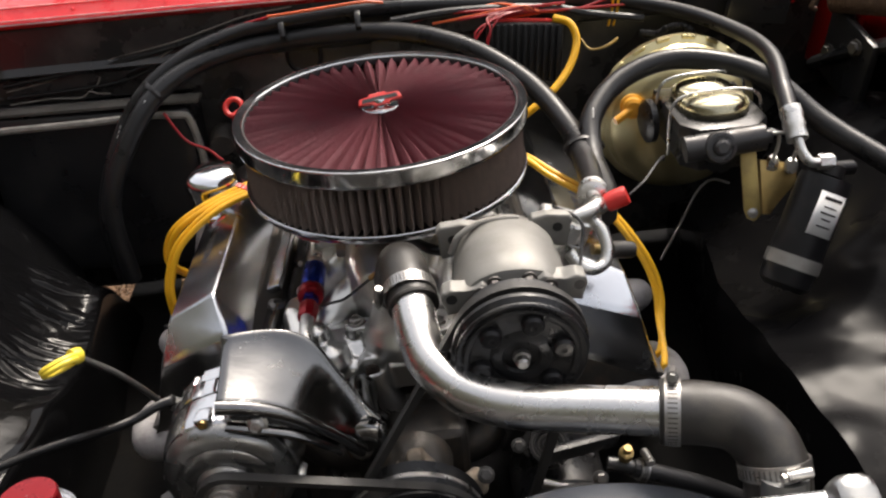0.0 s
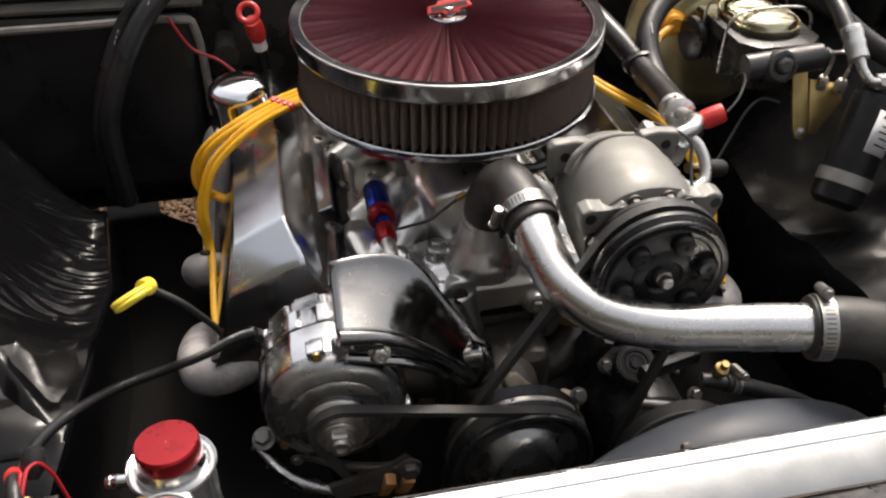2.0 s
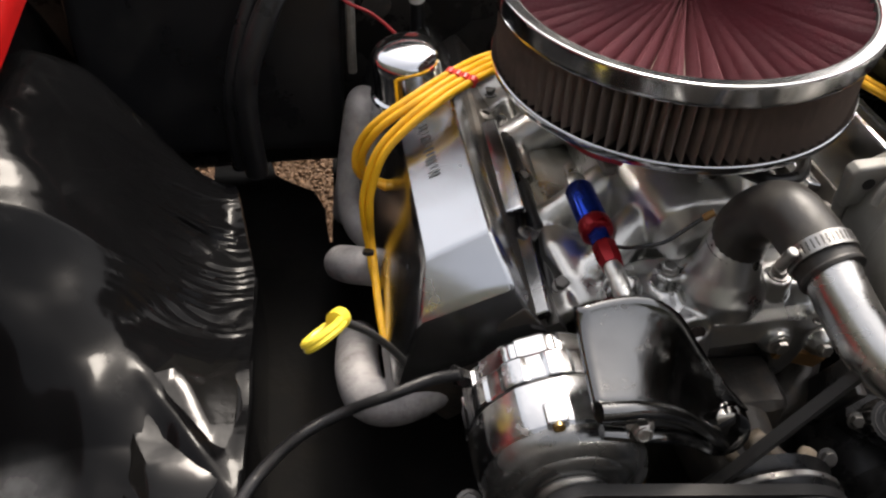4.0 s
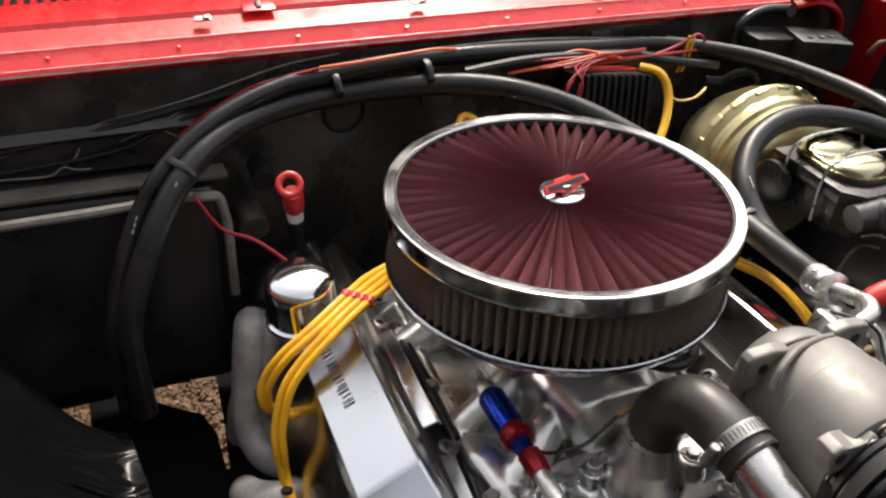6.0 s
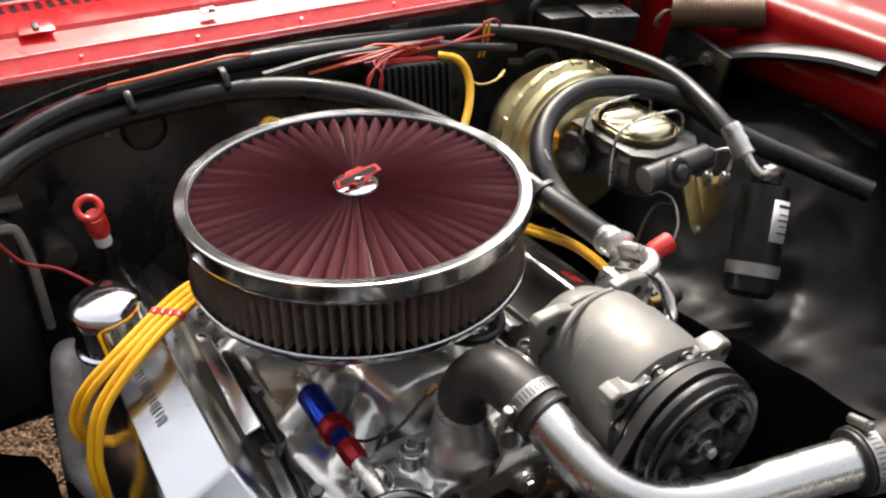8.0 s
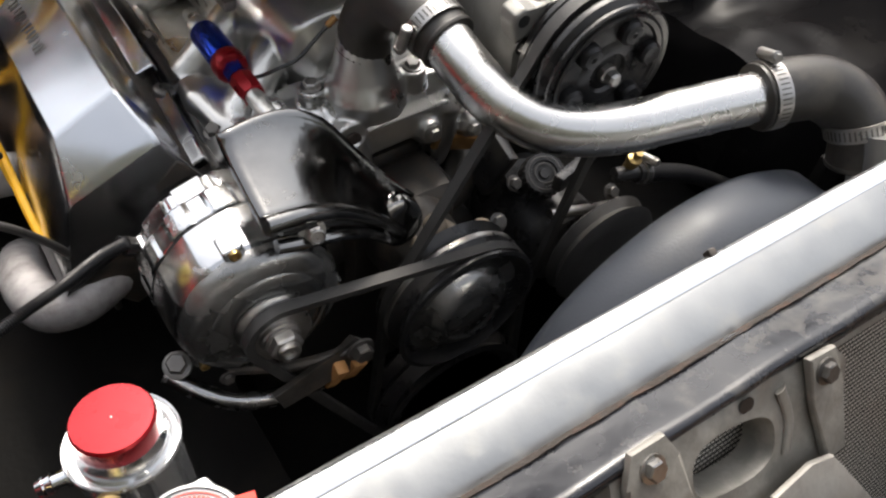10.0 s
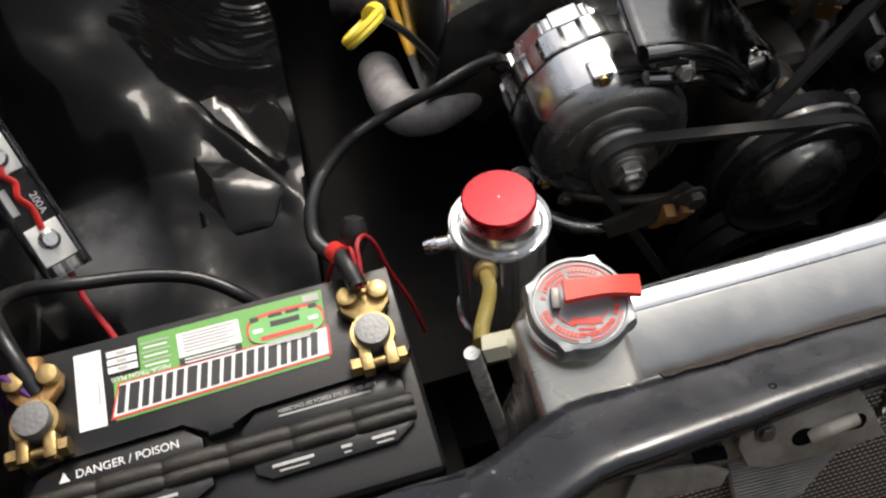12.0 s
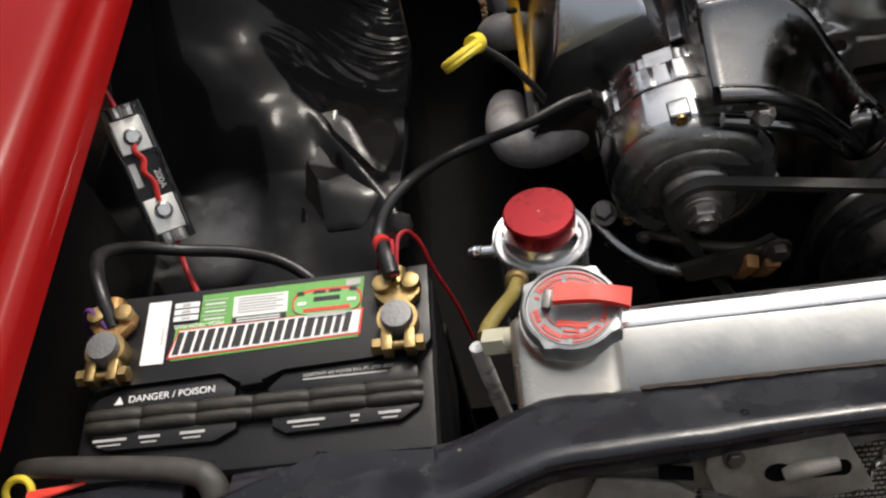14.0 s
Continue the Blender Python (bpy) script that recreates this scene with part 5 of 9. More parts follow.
    lathe(bm, [(0.040, -0.022), (0.040, -0.004), (0.037, 0.002), (0.031, 0.012), (0.0275, 0.026), (0.0245, 0.044), (0.0225, 0.060)], (-0.002, -0.206, 0.785), (0.05, 0.06, 1), 36)
    for x, y in ((-0.050, -0.196), (0.046, -0.214)):
        tube(bm, [(x, y, 0.768), (x, y, 0.790)], 0.0130, 18)
    cr = part("water_crossover", bm, CROSSALU, t, "bright cast water crossover and thermostat housing", cast=0.0018, soften=7)
    bm = shape()
    lathe(bm, [(0.0082, -0.004), (0.0082, 0.0015), (0.0072, 0.0020), (0, 0.0020)], (-0.034, -0.2435, 0.757), (0.0, -1, 0.12), 24)
    part("plug", bm, RUST, cr, "rusty threaded plug")
    for p, dd, r in (((-0.050, -0.196, 0.790), (0, 0, 1), 0.0070), ((0.046, -0.214, 0.790), (0, 0, 1), 0.0070), ((0.052, -0.246, 0.730), (0, -1, 0.1), 0.0070), ((0.108, -0.238, 0.706), (0, -0.9, 0.3), 0.0065), ((0.088, -0.235, 0.752), (0, -0.7, 0.7), 0.0060)):
        bm = shape()
        bolt(bm, p, dd, r, 0.007)
        part("bolt", bm, STEEL, cr)
    bm = shape()
    box(bm, (0.090, -0.232, 0.690), (0.055, 0.006, 0.018), turn(8, 24, 0), 0.002)
    part("rusty_tab", bm, CORRODED, cr, "rust-stained bracket tab")
    # thin bent sensor line to the housing
    bm = shape()
    tube(bm, [(-0.020, -0.186, 0.846), (-0.040, -0.188, 0.832), (-0.058, -0.190, 0.820), (-0.076, -0.186, 0.813), (-0.086, -0.176, 0.803), (-0.088, -0.160, 0.790)], 0.0018, 8)
    part("sensor_line", bm, MCBLACK, t, "thin bent dark line")
    bm = shape()
    tube(bm, [(-0.018, -0.187, 0.848), (-0.027, -0.187, 0.842)], 0.0034, 10)
    part("sensor_end", bm, CORRODED, t, "rusty line end")


intake_manifold()


def elbow_hose(bm, pts, r, label):
    t = thing("rubber_elbow_hose", pts[0], label, "radiator hose")
    part("hose", bm, COUPLER, t)
    for p, q in ((pts[0], pts[1]), (pts[-1], pts[-2])):
        bm = shape()
        lathe(bm, [(r * 0.94, -0.0004), (r * 1.02, 0), (r * 1.045, 0.002), (r * 1.02, 0.004)], p, Vector(q) - Vector(p), 28)
        part("moulded_lip", bm, COUPLER, t)


def coolant_pipe():
    hose = [(0.000, -0.204, 0.820), (0.004, -0.207, 0.852), (0.011, -0.230, 0.884), (0.016, -0.262, 0.888), (0.022, -0.300, 0.880)]
    bm = shape()
    tube(bm, hose, lambda u: 0.0248, 24, k=8, wob=0.02)
    elbow_hose(bm, hose, 0.0248, "grey-black rubber elbow hose on the thermostat housing")
    pipe = [(0.020, -0.29, 0.884), (0.023, -0.325, 0.872), (0.033, -0.36, 0.858), (0.062, -0.393, 0.848), (0.108, -0.416, 0.846), (0.162, -0.432, 0.850), (0.212, -0.447, 0.855), (0.26, -0.461, 0.858)]
    bm = shape()
    tube(bm, pipe, 0.0210, 28, k=8)
    solo("coolant_pipe", bm, STEELPIPE, "bent bright steel coolant pipe across the engine", "pipe")
    el = [(0.222, -0.450, 0.856), (0.255, -0.459, 0.858), (0.282, -0.470, 0.856), (0.298, -0.490, 0.846), (0.302, -0.510, 0.830), (0.302, -0.520, 0.805)]
    bm = shape()
    tube(bm, el, 0.0268, 24, k=8, wob=0.02)
    elbow_hose(bm, el, 0.0268, "grey-black rubber elbow hose onto the radiator")
    clamp(V(0.0185, -0.283, 0.8855), (0.1, -1, -0.22), 0.0252, (-1, -0.2, 0.1))
    clamp(V(0.232, -0.453, 0.857), (1, -0.29, 0.07), 0.0272, (0, 0.5, 1))
    clamp(V(0.301, -0.505, 0.836), (0.05, -0.55, -0.8), 0.0272, (0.2, -0.8, 0.7))


coolant_pipe()


def valve_cover(side):
    nm = "valve cover"
    t = thing("valve_cover", (side * 0.22, 0.03, 0.66), "tall polished aluminium valve cover with raised lettering bars", nm, "valve covers")

    def sec(y, it, ot, ib, obm):
        dz = -0.062 * (y + 0.2)
        pts = [ib, it, ot, obm]
        # rounded corners at the top edges
        (x0, z0), (x1, z1), (x2, z2), (x3, z3) = pts
        seq = [(x0, z0), (x1 + (x0 - x1) * 0.06, z1 + (z0 - z1) * 0.06), (x1 + (x0 - x1) * 0.02 + (x2 - x1) * 0.02, z1 + (z0 - z1) * 0.02 + (z2 - z1) * 0.02), (x1 + (x2 - x1) * 0.05, z1 + (z2 - z1) * 0.05),
               (x2 + (x1 - x2) * 0.05, z2 + (z1 - z2) * 0.05), (x2 + (x1 - x2) * 0.02 + (x3 - x2) * 0.02, z2 + (z1 - z2) * 0.02 + (z3 - z2) * 0.02), (x2 + (x3 - x2) * 0.06, z2 + (z3 - z2) * 0.06), (x3, z3)]
        return [V(side * x, y, z + dz) for x, z in seq]
    ib, ob_ = (0.160, 0.742), (0.304, 0.668)
    bm = shape()
    loft(bm, [sec(-0.214, (0.176, 0.750), (0.294, 0.690), ib, ob_), sec(-0.205, (0.194, 0.794), (0.2755, 0.760), ib, ob_), sec(-0.202, (0.1945, 0.7985), (0.2755, 0.7645), ib, ob_), sec(-0.198, (0.1955, 0.803), (0.2750, 0.769), ib, ob_),
              sec(-0.166, (0.2065, 0.828), (0.2675, 0.797), ib, ob_), sec(-0.162, (0.2070, 0.8300), (0.2670, 0.799), ib, ob_), sec(-0.158, (0.2070, 0.8308), (0.2670, 0.7998), ib, ob_),
              sec(0.10, (0.2070, 0.8345), (0.2665, 0.803), ib, ob_), sec(0.225, (0.2070, 0.8345), (0.2665, 0.803), ib, ob_), sec(0.28, (0.194, 0.806), (0.2745, 0.770), ib, ob_), sec(0.284, (0.19, 0.796), (0.276, 0.762), ib, ob_)])
    part("cover", bm, BRUSHED, t, sharp=24)
    bm = shape()
    rings = []
    for y in (-0.212, 0.292):
        dz = -0.062 * (y + 0.2)
        rings.append([V(side * 0.140, y, 0.738 + dz), V(side * 0.150, y, 0.752 + dz), V(side * 0.306, y, 0.678 + dz), V(side * 0.296, y, 0.664 + dz)])
    loft(bm, rings)
    part("rail", bm, DULLSTEEL, t, "dull mounting rail")
    # stepped inner flank: a raised bar, diagonal webs and a round hold-down
    bm = shape()
    box(bm, (side * 0.1585, 0.010, 0.7565), (0.020, 0.165, 0.010), turn(-3.5, side * 18, 0), 0.0025, 3)
    part("raised_bar", bm, BRUSHED, t)
    bm = shape()
    box(bm, (side * 0.164, -0.155, 0.756), (0.022, 0.110, 0.010), turn(-3.5, side * 24, side * 3), 0.003, 3)
    part("inner_step", bm, DARKCHROME, t)
    for y in (-0.045, 0.080):
        bm = shape()
        tube(bm, [(side * 0.196, y, 0.797 - 0.062 * (y + 0.2)), (side * 0.184, y - 0.030, 0.772 - 0.062 * (y + 0.17)), (side * 0.172, y - 0.060, 0.757 - 0.062 * (y + 0.14))], 0.0035, 10)
        part("web", bm, BRUSHED, t)
    for y in (-0.100, 0.120):
        bm = shape()
        lathe(bm, [(0.0105, 0), (0.0105, 0.012), (0.008, 0.014), (0.005, 0.0145), (0.0045, 0.011), (0, 0.011)], (side * 0.158, y, 0.754 - 0.062 * (y + 0.2)), (side * -0.35, 0, 1), 20)
        part("hold_down", bm, DULLSTEEL, t)
    # lettering bars, along the cover
    for i in range(9):
        y = -0.055 + i * 0.0100
        f = 0.56
        x, z = 0.207 + 0.0595 * f, 0.8325 - 0.0313 * f - 0.062 * (y + 0.2)
        for k in ((-0.0028, 0.0028) if i % 3 != 1 else (0.0,)):
            bm = shape()
            box(bm, (side * (x + (0.0 if i % 2 else 0.0012)), y + k, z + 0.0006), (0.0098 if i % 2 else 0.0120, 0.0015, 0.0012), turn(-3.5, side * 27.7, 0), 0.0004, 1)
            part("lettering_bar", bm, DULLSTEEL, t)
    bm = shape()
    y = 0.062 if side < 0 else -0.075
    box(bm, (side * (0.207 + 0.0595 * 0.5), y, 0.8325 - 0.0313 * 0.5 - 0.062 * (y + 0.2)), (0.016, 0.026, 0.0022), turn(-3.5, side * 27.7, 0), 0.0008, 1)
    part("emblem_plate", bm, REDPL, t, "red emblem plate")
    return t


valve_cover(-1)
valve_cover(1)


def breather():
    d = V(-0.10, -0.06, 0.98)
    c = V(-0.2445, 0.106, 0.784)
    t = thing("oil_breather", c, "chrome push-in oil breather cap on the valve cover", "breather")
    bm = shape()
    lathe(bm, [(0.0220, -0.0120), (0.0220, 0.0037), (0.0366, 0.0050), (0.0421, 0.0075), (0.0437, 0.0112), (0.0427, 0.0156), (0.0393, 0.0175), (0.0381, 0.0200), (0.0381, 0.0525), (0.0373, 0.0587), (0.0348, 0.0638), (0.0293, 0.0681), (0.0183, 0.0719), (0.0073, 0.0731), (0.0000, 0.0732)], c, d, 64)
    part("cap", bm, CHROME, t)
    bm = shape()
    lathe(bm, [(0.022, -0.016), (0.024, 0.0), (0.021, 0.003)], c, d, 30)
    part("grommet", bm, RUBBER, t)


breather()


def headers():
    for s in (-1, 1):
        t = thing("exhaust_header", (s * 0.31, 0.02, 0.45), "grey ceramic-coated exhaust header tubes", "exhaust header", "exhaust headers")
        paths = [[(0.240, -0.185, 0.660), (0.268, -0.198, 0.655), (0.298, -0.203, 0.647), (0.322, -0.188, 0.638), (0.330, -0.150, 0.628), (0.328, -0.095, 0.600), (0.325, -0.04, 0.55)],
                 [(0.245, -0.03, 0.650), (0.290, -0.035, 0.662), (0.322, -0.02, 0.655), (0.335, 0.03, 0.61), (0.335, 0.10, 0.54)],
                 [(0.235, 0.060, 0.602), (0.275, 0.085, 0.590), (0.302, 0.112, 0.583), (0.314, 0.145, 0.603), (0.309, 0.170, 0.645), (0.300, 0.188, 0.690), (0.294, 0.204, 0.708), (0.290, 0.226, 0.700), (0.29, 0.245, 0.66)],
                 [(0.245, 0.17, 0.640), (0.285, 0.18, 0.640), (0.31, 0.20, 0.60), (0.32, 0.22, 0.52)]]
        for p in paths:
            bm = shape()
            tube(bm, [(s * x, y, z) for x, y, z in p], 0.0235 if p is paths[0] else 0.0215, 20, k=7, wob=0.015)
            part("tube", bm, HEADER, t)
        bm = shape()
        box(bm, (s * 0.248, 0.0, 0.64), (0.010, 0.36, 0.045), turn(0, s * 20, 0), 0.004)
        part("flange", bm, HEADER, t)


headers()


def spark_wires():
    """Yellow spark plug wires on both banks."""
    ends = (0.165, 0.06, -0.045, -0.155)
    for s in (-1, 1):
        for i, ye in enumerate(ends):
            o = (i - 1.5)
            if s < 0:
                pts = [(-0.07, 0.150, 0.822), (-0.148 + 0.007 * o, 0.100 - 0.006 * o, 0.832), (-0.197 + 0.0068 * o, 0.060 - 0.006 * o, 0.838), (-0.243 + 0.0068 * o, 0.026 - 0.006 * o, 0.833),
                       (-0.286 + 0.006 * o, 0.006 - 0.008 * o, 0.806), (-0.313 + 0.005 * o, -0.020 - 0.009 * o, 0.762), (-0.312 + 0.004 * o, -0.045 - 0.010 * o, 0.715), (-0.300, ye * 0.75 - 0.04, 0.672), (-0.268, ye, 0.655)]
                if i < 2:
                    pts[4:] = [(-0.283 + 0.006 * o, 0.014 - 0.006 * o, 0.812), (-0.302 + 0.006 * o, 0.014 - 0.006 * o, 0.782), (-0.303 + 0.006 * o, 0.018, 0.757), (-0.292 + 0.005 * o, 0.026, 0.738), (-0.268, 0.03 + 0.006 * o, 0.722), (-0.250, 0.03 + 0.3 * ye, 0.690), (-0.238, ye * 0.7, 0.662)]
                else:
                    pts[4:7] = [(-0.290 + 0.006 * o, 0.006 - 0.006 * o, 0.800), (-0.309 + 0.006 * o, -0.010 - 0.006 * o, 0.762), (-0.313 + 0.006 * o, -0.022 - 0.006 * o, 0.735), (-0.308 + 0.003 * o, -0.034 - 0.006 * o, 0.695)]
            else:
                if i > 1:
                    continue
                pts = [(0.10, 0.12, 0.86), (0.170 + 0.004 * o, 0.05, 0.862), (0.215 + 0.006 * o, 0.0 + 0.01 * o, 0.852), (0.262 + 0.005 * o, -0.045 + 0.006 * o, 0.832), (0.302 + 0.006 * o, -0.085, 0.790),
                       (0.326 + 0.006 * o, -0.105, 0.742), (0.328 + 0.004 * o, -0.125, 0.700), (0.305, -0.15 + 0.02 * o, 0.665), (0.268, ye, 0.63)]
            t = thing("spark_plug_wire", pts[-1], "yellow silicone spark plug wire over the valve cover", "spark plug wire", "spark plug wires")
            bm = shape()
            tube(bm, pts, 0.0042, 10, k=7)
            part("lead", bm, YELLOW, t)
            bm = shape()
            a, b = Vector(pts[-2]), Vector(pts[-1])
            tube(bm, [a.lerp(b, 0.5), b, b + (b - a) * 0.4], 0.0085, 12)
            part("boot", bm, RUBBER, t, "black rubber boot")
    # separators and ties
    for c, d, w, m in (((-0.193, 0.091, 0.8225), (-0.55, -0.80, -0.05), 0.020, REDPL), ((-0.309, -0.060, 0.712), (-0.1, -0.35, -0.9), 0.012, RUBBER), ((0.243, -0.026, 0.843), (0.8, -0.55, -0.2), 0.009, RUBBER), ((0.325, -0.128, 0.693), (-0.1, -0.3, -1), 0.009, RUBBER)):
        bm = shape()
        lathe(bm, [(w * 0.5, -0.002), (w * 0.52, 0), (w * 0.5, 0.002)], c, d, 20)
        if m is REDPL:
            bm.free()
            bm = shape()
            for k in range(4):
                o = k - 1.5
                q = V(-0.197 + 0.0068 * o, 0.060 - 0.006 * o, 0.838)
                lathe(bm, [(0.0056, -0.004), (0.0056, 0.004)], q, d, 12)
            box(bm, V(-0.197, 0.060, 0.8345), (0.036, 0.005, 0.005), turn(0, 0, -41), 0.0015)
            solo("wire_separator", bm, REDPL, "red plastic wire separator holding yellow leads", "wire separator")
        else:
            solo("cable_tie", bm, m, "black cable tie round yellow leads", "cable tie", "cable ties")
    # coil lead behind the air cleaner
    t = thing("coil_lead", (0.02, 0.24, 0.86), "yellow coil lead looping behind the air cleaner", "ignition lead")
    bm = shape()
    tube(bm, [(-0.02, 0.20, 0.86), (-0.012, 0.24, 0.90), (0.008, 0.275, 0.922), (0.028, 0.262, 0.915), (0.034, 0.228, 0.89), (0.03, 0.20, 0.86)], 0.0050, 10)
    part("lead", bm, YELLOW, t)
    bm = shape()
    tube(bm, [(-0.05, 0.20, 0.875), (-0.022, 0.235, 0.897), (0.01, 0.242, 0.900), (0.045, 0.225, 0.885)], 0.0050, 10)
    part("lead", bm, YELLOW, t)
    t = thing("coil_lead", (0.27, 0.22, 0.86), "yellow lead running to the black ignition box", "ignition lead")
    bm = shape()
    tube(bm, [(0.262, 0.27, 0.962), (0.282, 0.250, 0.958), (0.288, 0.232, 0.935), (0.270, 0.205, 0.905), (0.235, 0.175, 0.88), (0.19, 0.15, 0.86)], 0.0058, 10)
    part("lead", bm, YELLOW, t)
    t = thing("distributor", (0, 0.21, 0.70), "black distributor cap behind the air cleaner", "distributor")
    bm = shape()
    lathe(bm, [(0.04, 0.74), (0.045, 0.78), (0.055, 0.785), (0.055, 0.82), (0.045, 0.85), (0, 0.855)], (0, 0.215, 0), (0, 0, 1), 32)
    part("cap", bm, BLACKPL, t)


spark_wires()


def alternator():
    c = V(-0.180, -0.366, 0.738)
    d = V(-0.02, -1, 0.02).normalized()
    t = thing("alternator", (-0.178, -0.32, 0.67), "chrome alternator with a dark domed front and steel pulley", "alternator")
    N = 12

    def facets(a):
        step = 2 * math.pi / N
        return math.cos(step / 2) / math.cos((a % step) - step / 2)

    def blocks(a, r, h):
        """Raised cooling blocks between slots, flat on top."""
        k = (a / (2 * math.pi) * N) % 1.0
        up = max(0.0, min(1.0, (0.38 - abs(k - 0.5)) / 0.05))
        return r * facets(a) * (0.945 + 0.055 * up) if r > 0.05 else r
    bm = shape()
    lathe(bm, [(0.0, -0.114), (0.045, -0.114), (0.058, -0.111), (0.0660, -0.104), (0.0705, -0.099), (0.0705, -0.082), (0.0700, -0.081)], c, d, 240, blocks, turn=0.12)
    part("rear_case", bm, ALTCHROME, t, "worn chrome rear case with raised blocks", sharp=16)
    bm = shape()
    lathe(bm, [(0.0680, -0.083), (0.0700, -0.081), (0.0706, -0.079), (0.0706, -0.058), (0.0700, -0.0565)], c, d, 240, lambda a, r, h: r * (0.5 + 0.5 * facets(a)) * (1 + 0.022 * max(0, min(1, (0.30 - abs((a / (2 * math.pi) * N + 0.5) % 1.0 - 0.5)) / 0.06))), turn=0.12)
    part("stator_ring", bm, ALTCHROME, t, sharp=16)
    bm = shape()
    lathe(bm, [(0.0690, -0.0575), (0.0690, -0.0540)], c, d, 64)
    part("joint", bm, INK, t)
    bm = shape()
    lathe(bm, [(0.0690, -0.0550), (0.0708, -0.0535), (0.0712, -0.038), (0.0705, -0.022), (0.0690, -0.0150), (0.0670, -0.0120)], c, d, 240, lambda a, r, h: r * (0.45 + 0.55 * facets(a)), turn=0.38)
    part("front_ring", bm, ALTCHROME, t, "worn chrome front ring", sharp=20)
    for a in (1.76, 3.85, 5.95):
        u = V(math.cos(a), 0, math.sin(a))
        bm = shape()
        m = Matrix((V(-math.sin(a), 0, math.cos(a)), u, d)).transposed()
        box(bm, c + u * 0.0685 + d * -0.022, (0.017, 0.013, 0.019), m, 0.003, 3)
        lg = part("case_lug", bm, ALTCHROME, t)
        bm = shape()
        lathe(bm, [(0.0046, 0), (0.0046, 0.003), (0.0030, 0.0032), (0.0028, 0.0010), (0, 0.0010)], c + u * 0.0700 + d * -0.0126, d, 14)
        part("case_screw", bm, BRASS, lg)
    # smooth dark dome with vent ring
    bm = shape()
    lathe(bm, [(0.0665, -0.0130), (0.0660, -0.0080), (0.0640, -0.0035), (0.0605, 0.0002), (0.0560, 0.0026), (0.0500, 0.0042), (0.0490, 0.0036), (0.0475, 0.0038), (0.0460, 0.0052), (0.0400, 0.0068), (0.0330, 0.0074), (0.0290, 0.0072)], c, d, 96)
    part("front_case", bm, DOME, t, "dark tarnished domed front case")
    bm = shape()
    lathe(bm, [(0.022, 0.007), (0.0290, 0.0072), (0.0300, 0.0085), (0.0300, 0.0100), (0.0245, 0.0150), (0.0270, 0.0205), (0.0275, 0.0220), (0.0262, 0.0232), (0.020, 0.0230)], c, d, 64)
    part("pulley", bm, STEEL, t, "steel belt pulley")
    bm = shape()
    lathe(bm, [(0.0165, 0.0225), (0.0165, 0.0262), (0.0150, 0.0272), (0.0150, 0.0292), (0.0135, 0.0300)], c, d, 40)
    lathe(bm, [(0.0138, 0.0295), (0.0138, 0.0365), (0.0125, 0.0380), (0.0095, 0.0384)], c, d, 6)
    lathe(bm, [(0.0092, 0.037), (0.0092, 0.0420), (0.0082, 0.0428), (0.0056, 0.0428), (0.0050, 0.0400), (0, 0.0400)], c, d, 30)
    part("shaft_nut", bm, STEEL, t, "bright shaft nut")
    bm = shape()
    tube(bm, [c + V(-0.058, 0.100, 0.014), c + V(-0.076, 0.104, 0.024)], 0.0068, 12)
    lathe(bm, [(0.0082, 0), (0.0082, 0.008), (0.005, 0.010), (0, 0.010)], c + V(-0.064, 0.101, 0.016), V(-0.8, 0.1, 0.5), 6)
    part("output_stud", bm, MCBLACK, t, "dark output stud")
    # bracket: a plate that sweeps out to a thick lower lip and runs down to a round boss
    b = thing("alternator_bracket", (-0.10, -0.33, 0.72), "polished aluminium alternator bracket with an adjusting slot", "bracket")
    top = smooth_path([(-0.170, -0.296, 0.866), (-0.140, -0.286, 0.861), (-0.110, -0.282, 0.854), (-0.084, -0.286, 0.838), (-0.063, -0.299, 0.808), (-0.042, -0.313, 0.779), (-0.020, -0.326, 0.755)], 3)
    low = smooth_path([(-0.172, -0.367, 0.838), (-0.146, -0.364, 0.831), (-0.122, -0.360, 0.819), (-0.100, -0.356, 0.802), (-0.080, -0.352, 0.781), (-0.062, -0.348, 0.760), (-0.046, -0.344, 0.738)], 3)
    bm = shape()
    rows = []
    for v in range(11):
        s = v / 10
        rows.append([bm.verts.new(V(a.x + (q.x - a.x) * s, a.y + (q.y - a.y) * s ** 1.5, a.z + (q.z - a.z) * s ** 0.9)) for a, q in zip(top, low)])
    for r0, r1 in zip(rows[:-1], rows[1:]):
        for j in range(len(top) - 1):
            bm.faces.new((r0[j], r0[j + 1], r1[j + 1], r1[j]))
    part("plate", bm, BRACKETALU, b, thick=0.007)
    bm = shape()
    tube(bm, low, lambda u: 0.0075 - 0.001 * u, 14, k=2)
    part("rim", bm, BRACKETALU, b, "polished lower lip")
    bm = shape()
    tube(bm, [(-0.166, -0.368, 0.814), (-0.140, -0.369, 0.807), (-0.112, -0.366, 0.795), (-0.088, -0.361, 0.777), (-0.066, -0.354, 0.752)], 0.0060, 12, flat=0.8)
    part("slot_arm", bm, BRACKETALU, b, "lower edge of the adjusting slot")
    bm = shape()
    tube(bm, [(-0.160, -0.362, 0.824), (-0.135, -0.361, 0.817), (-0.108, -0.358, 0.803), (-0.084, -0.353, 0.783)], 0.0058, 10)
    part("slot", bm, INK, b, "dark adjusting slot")
    bm = shape()
    lathe(bm, [(0.026, -0.030), (0.0245, -0.008), (0.022, 0.001), (0.016, 0.004), (0.010, 0.0035), (0, 0.0035)], (-0.042, -0.338, 0.742), (-0.02, -0.95, 0.30), 40)
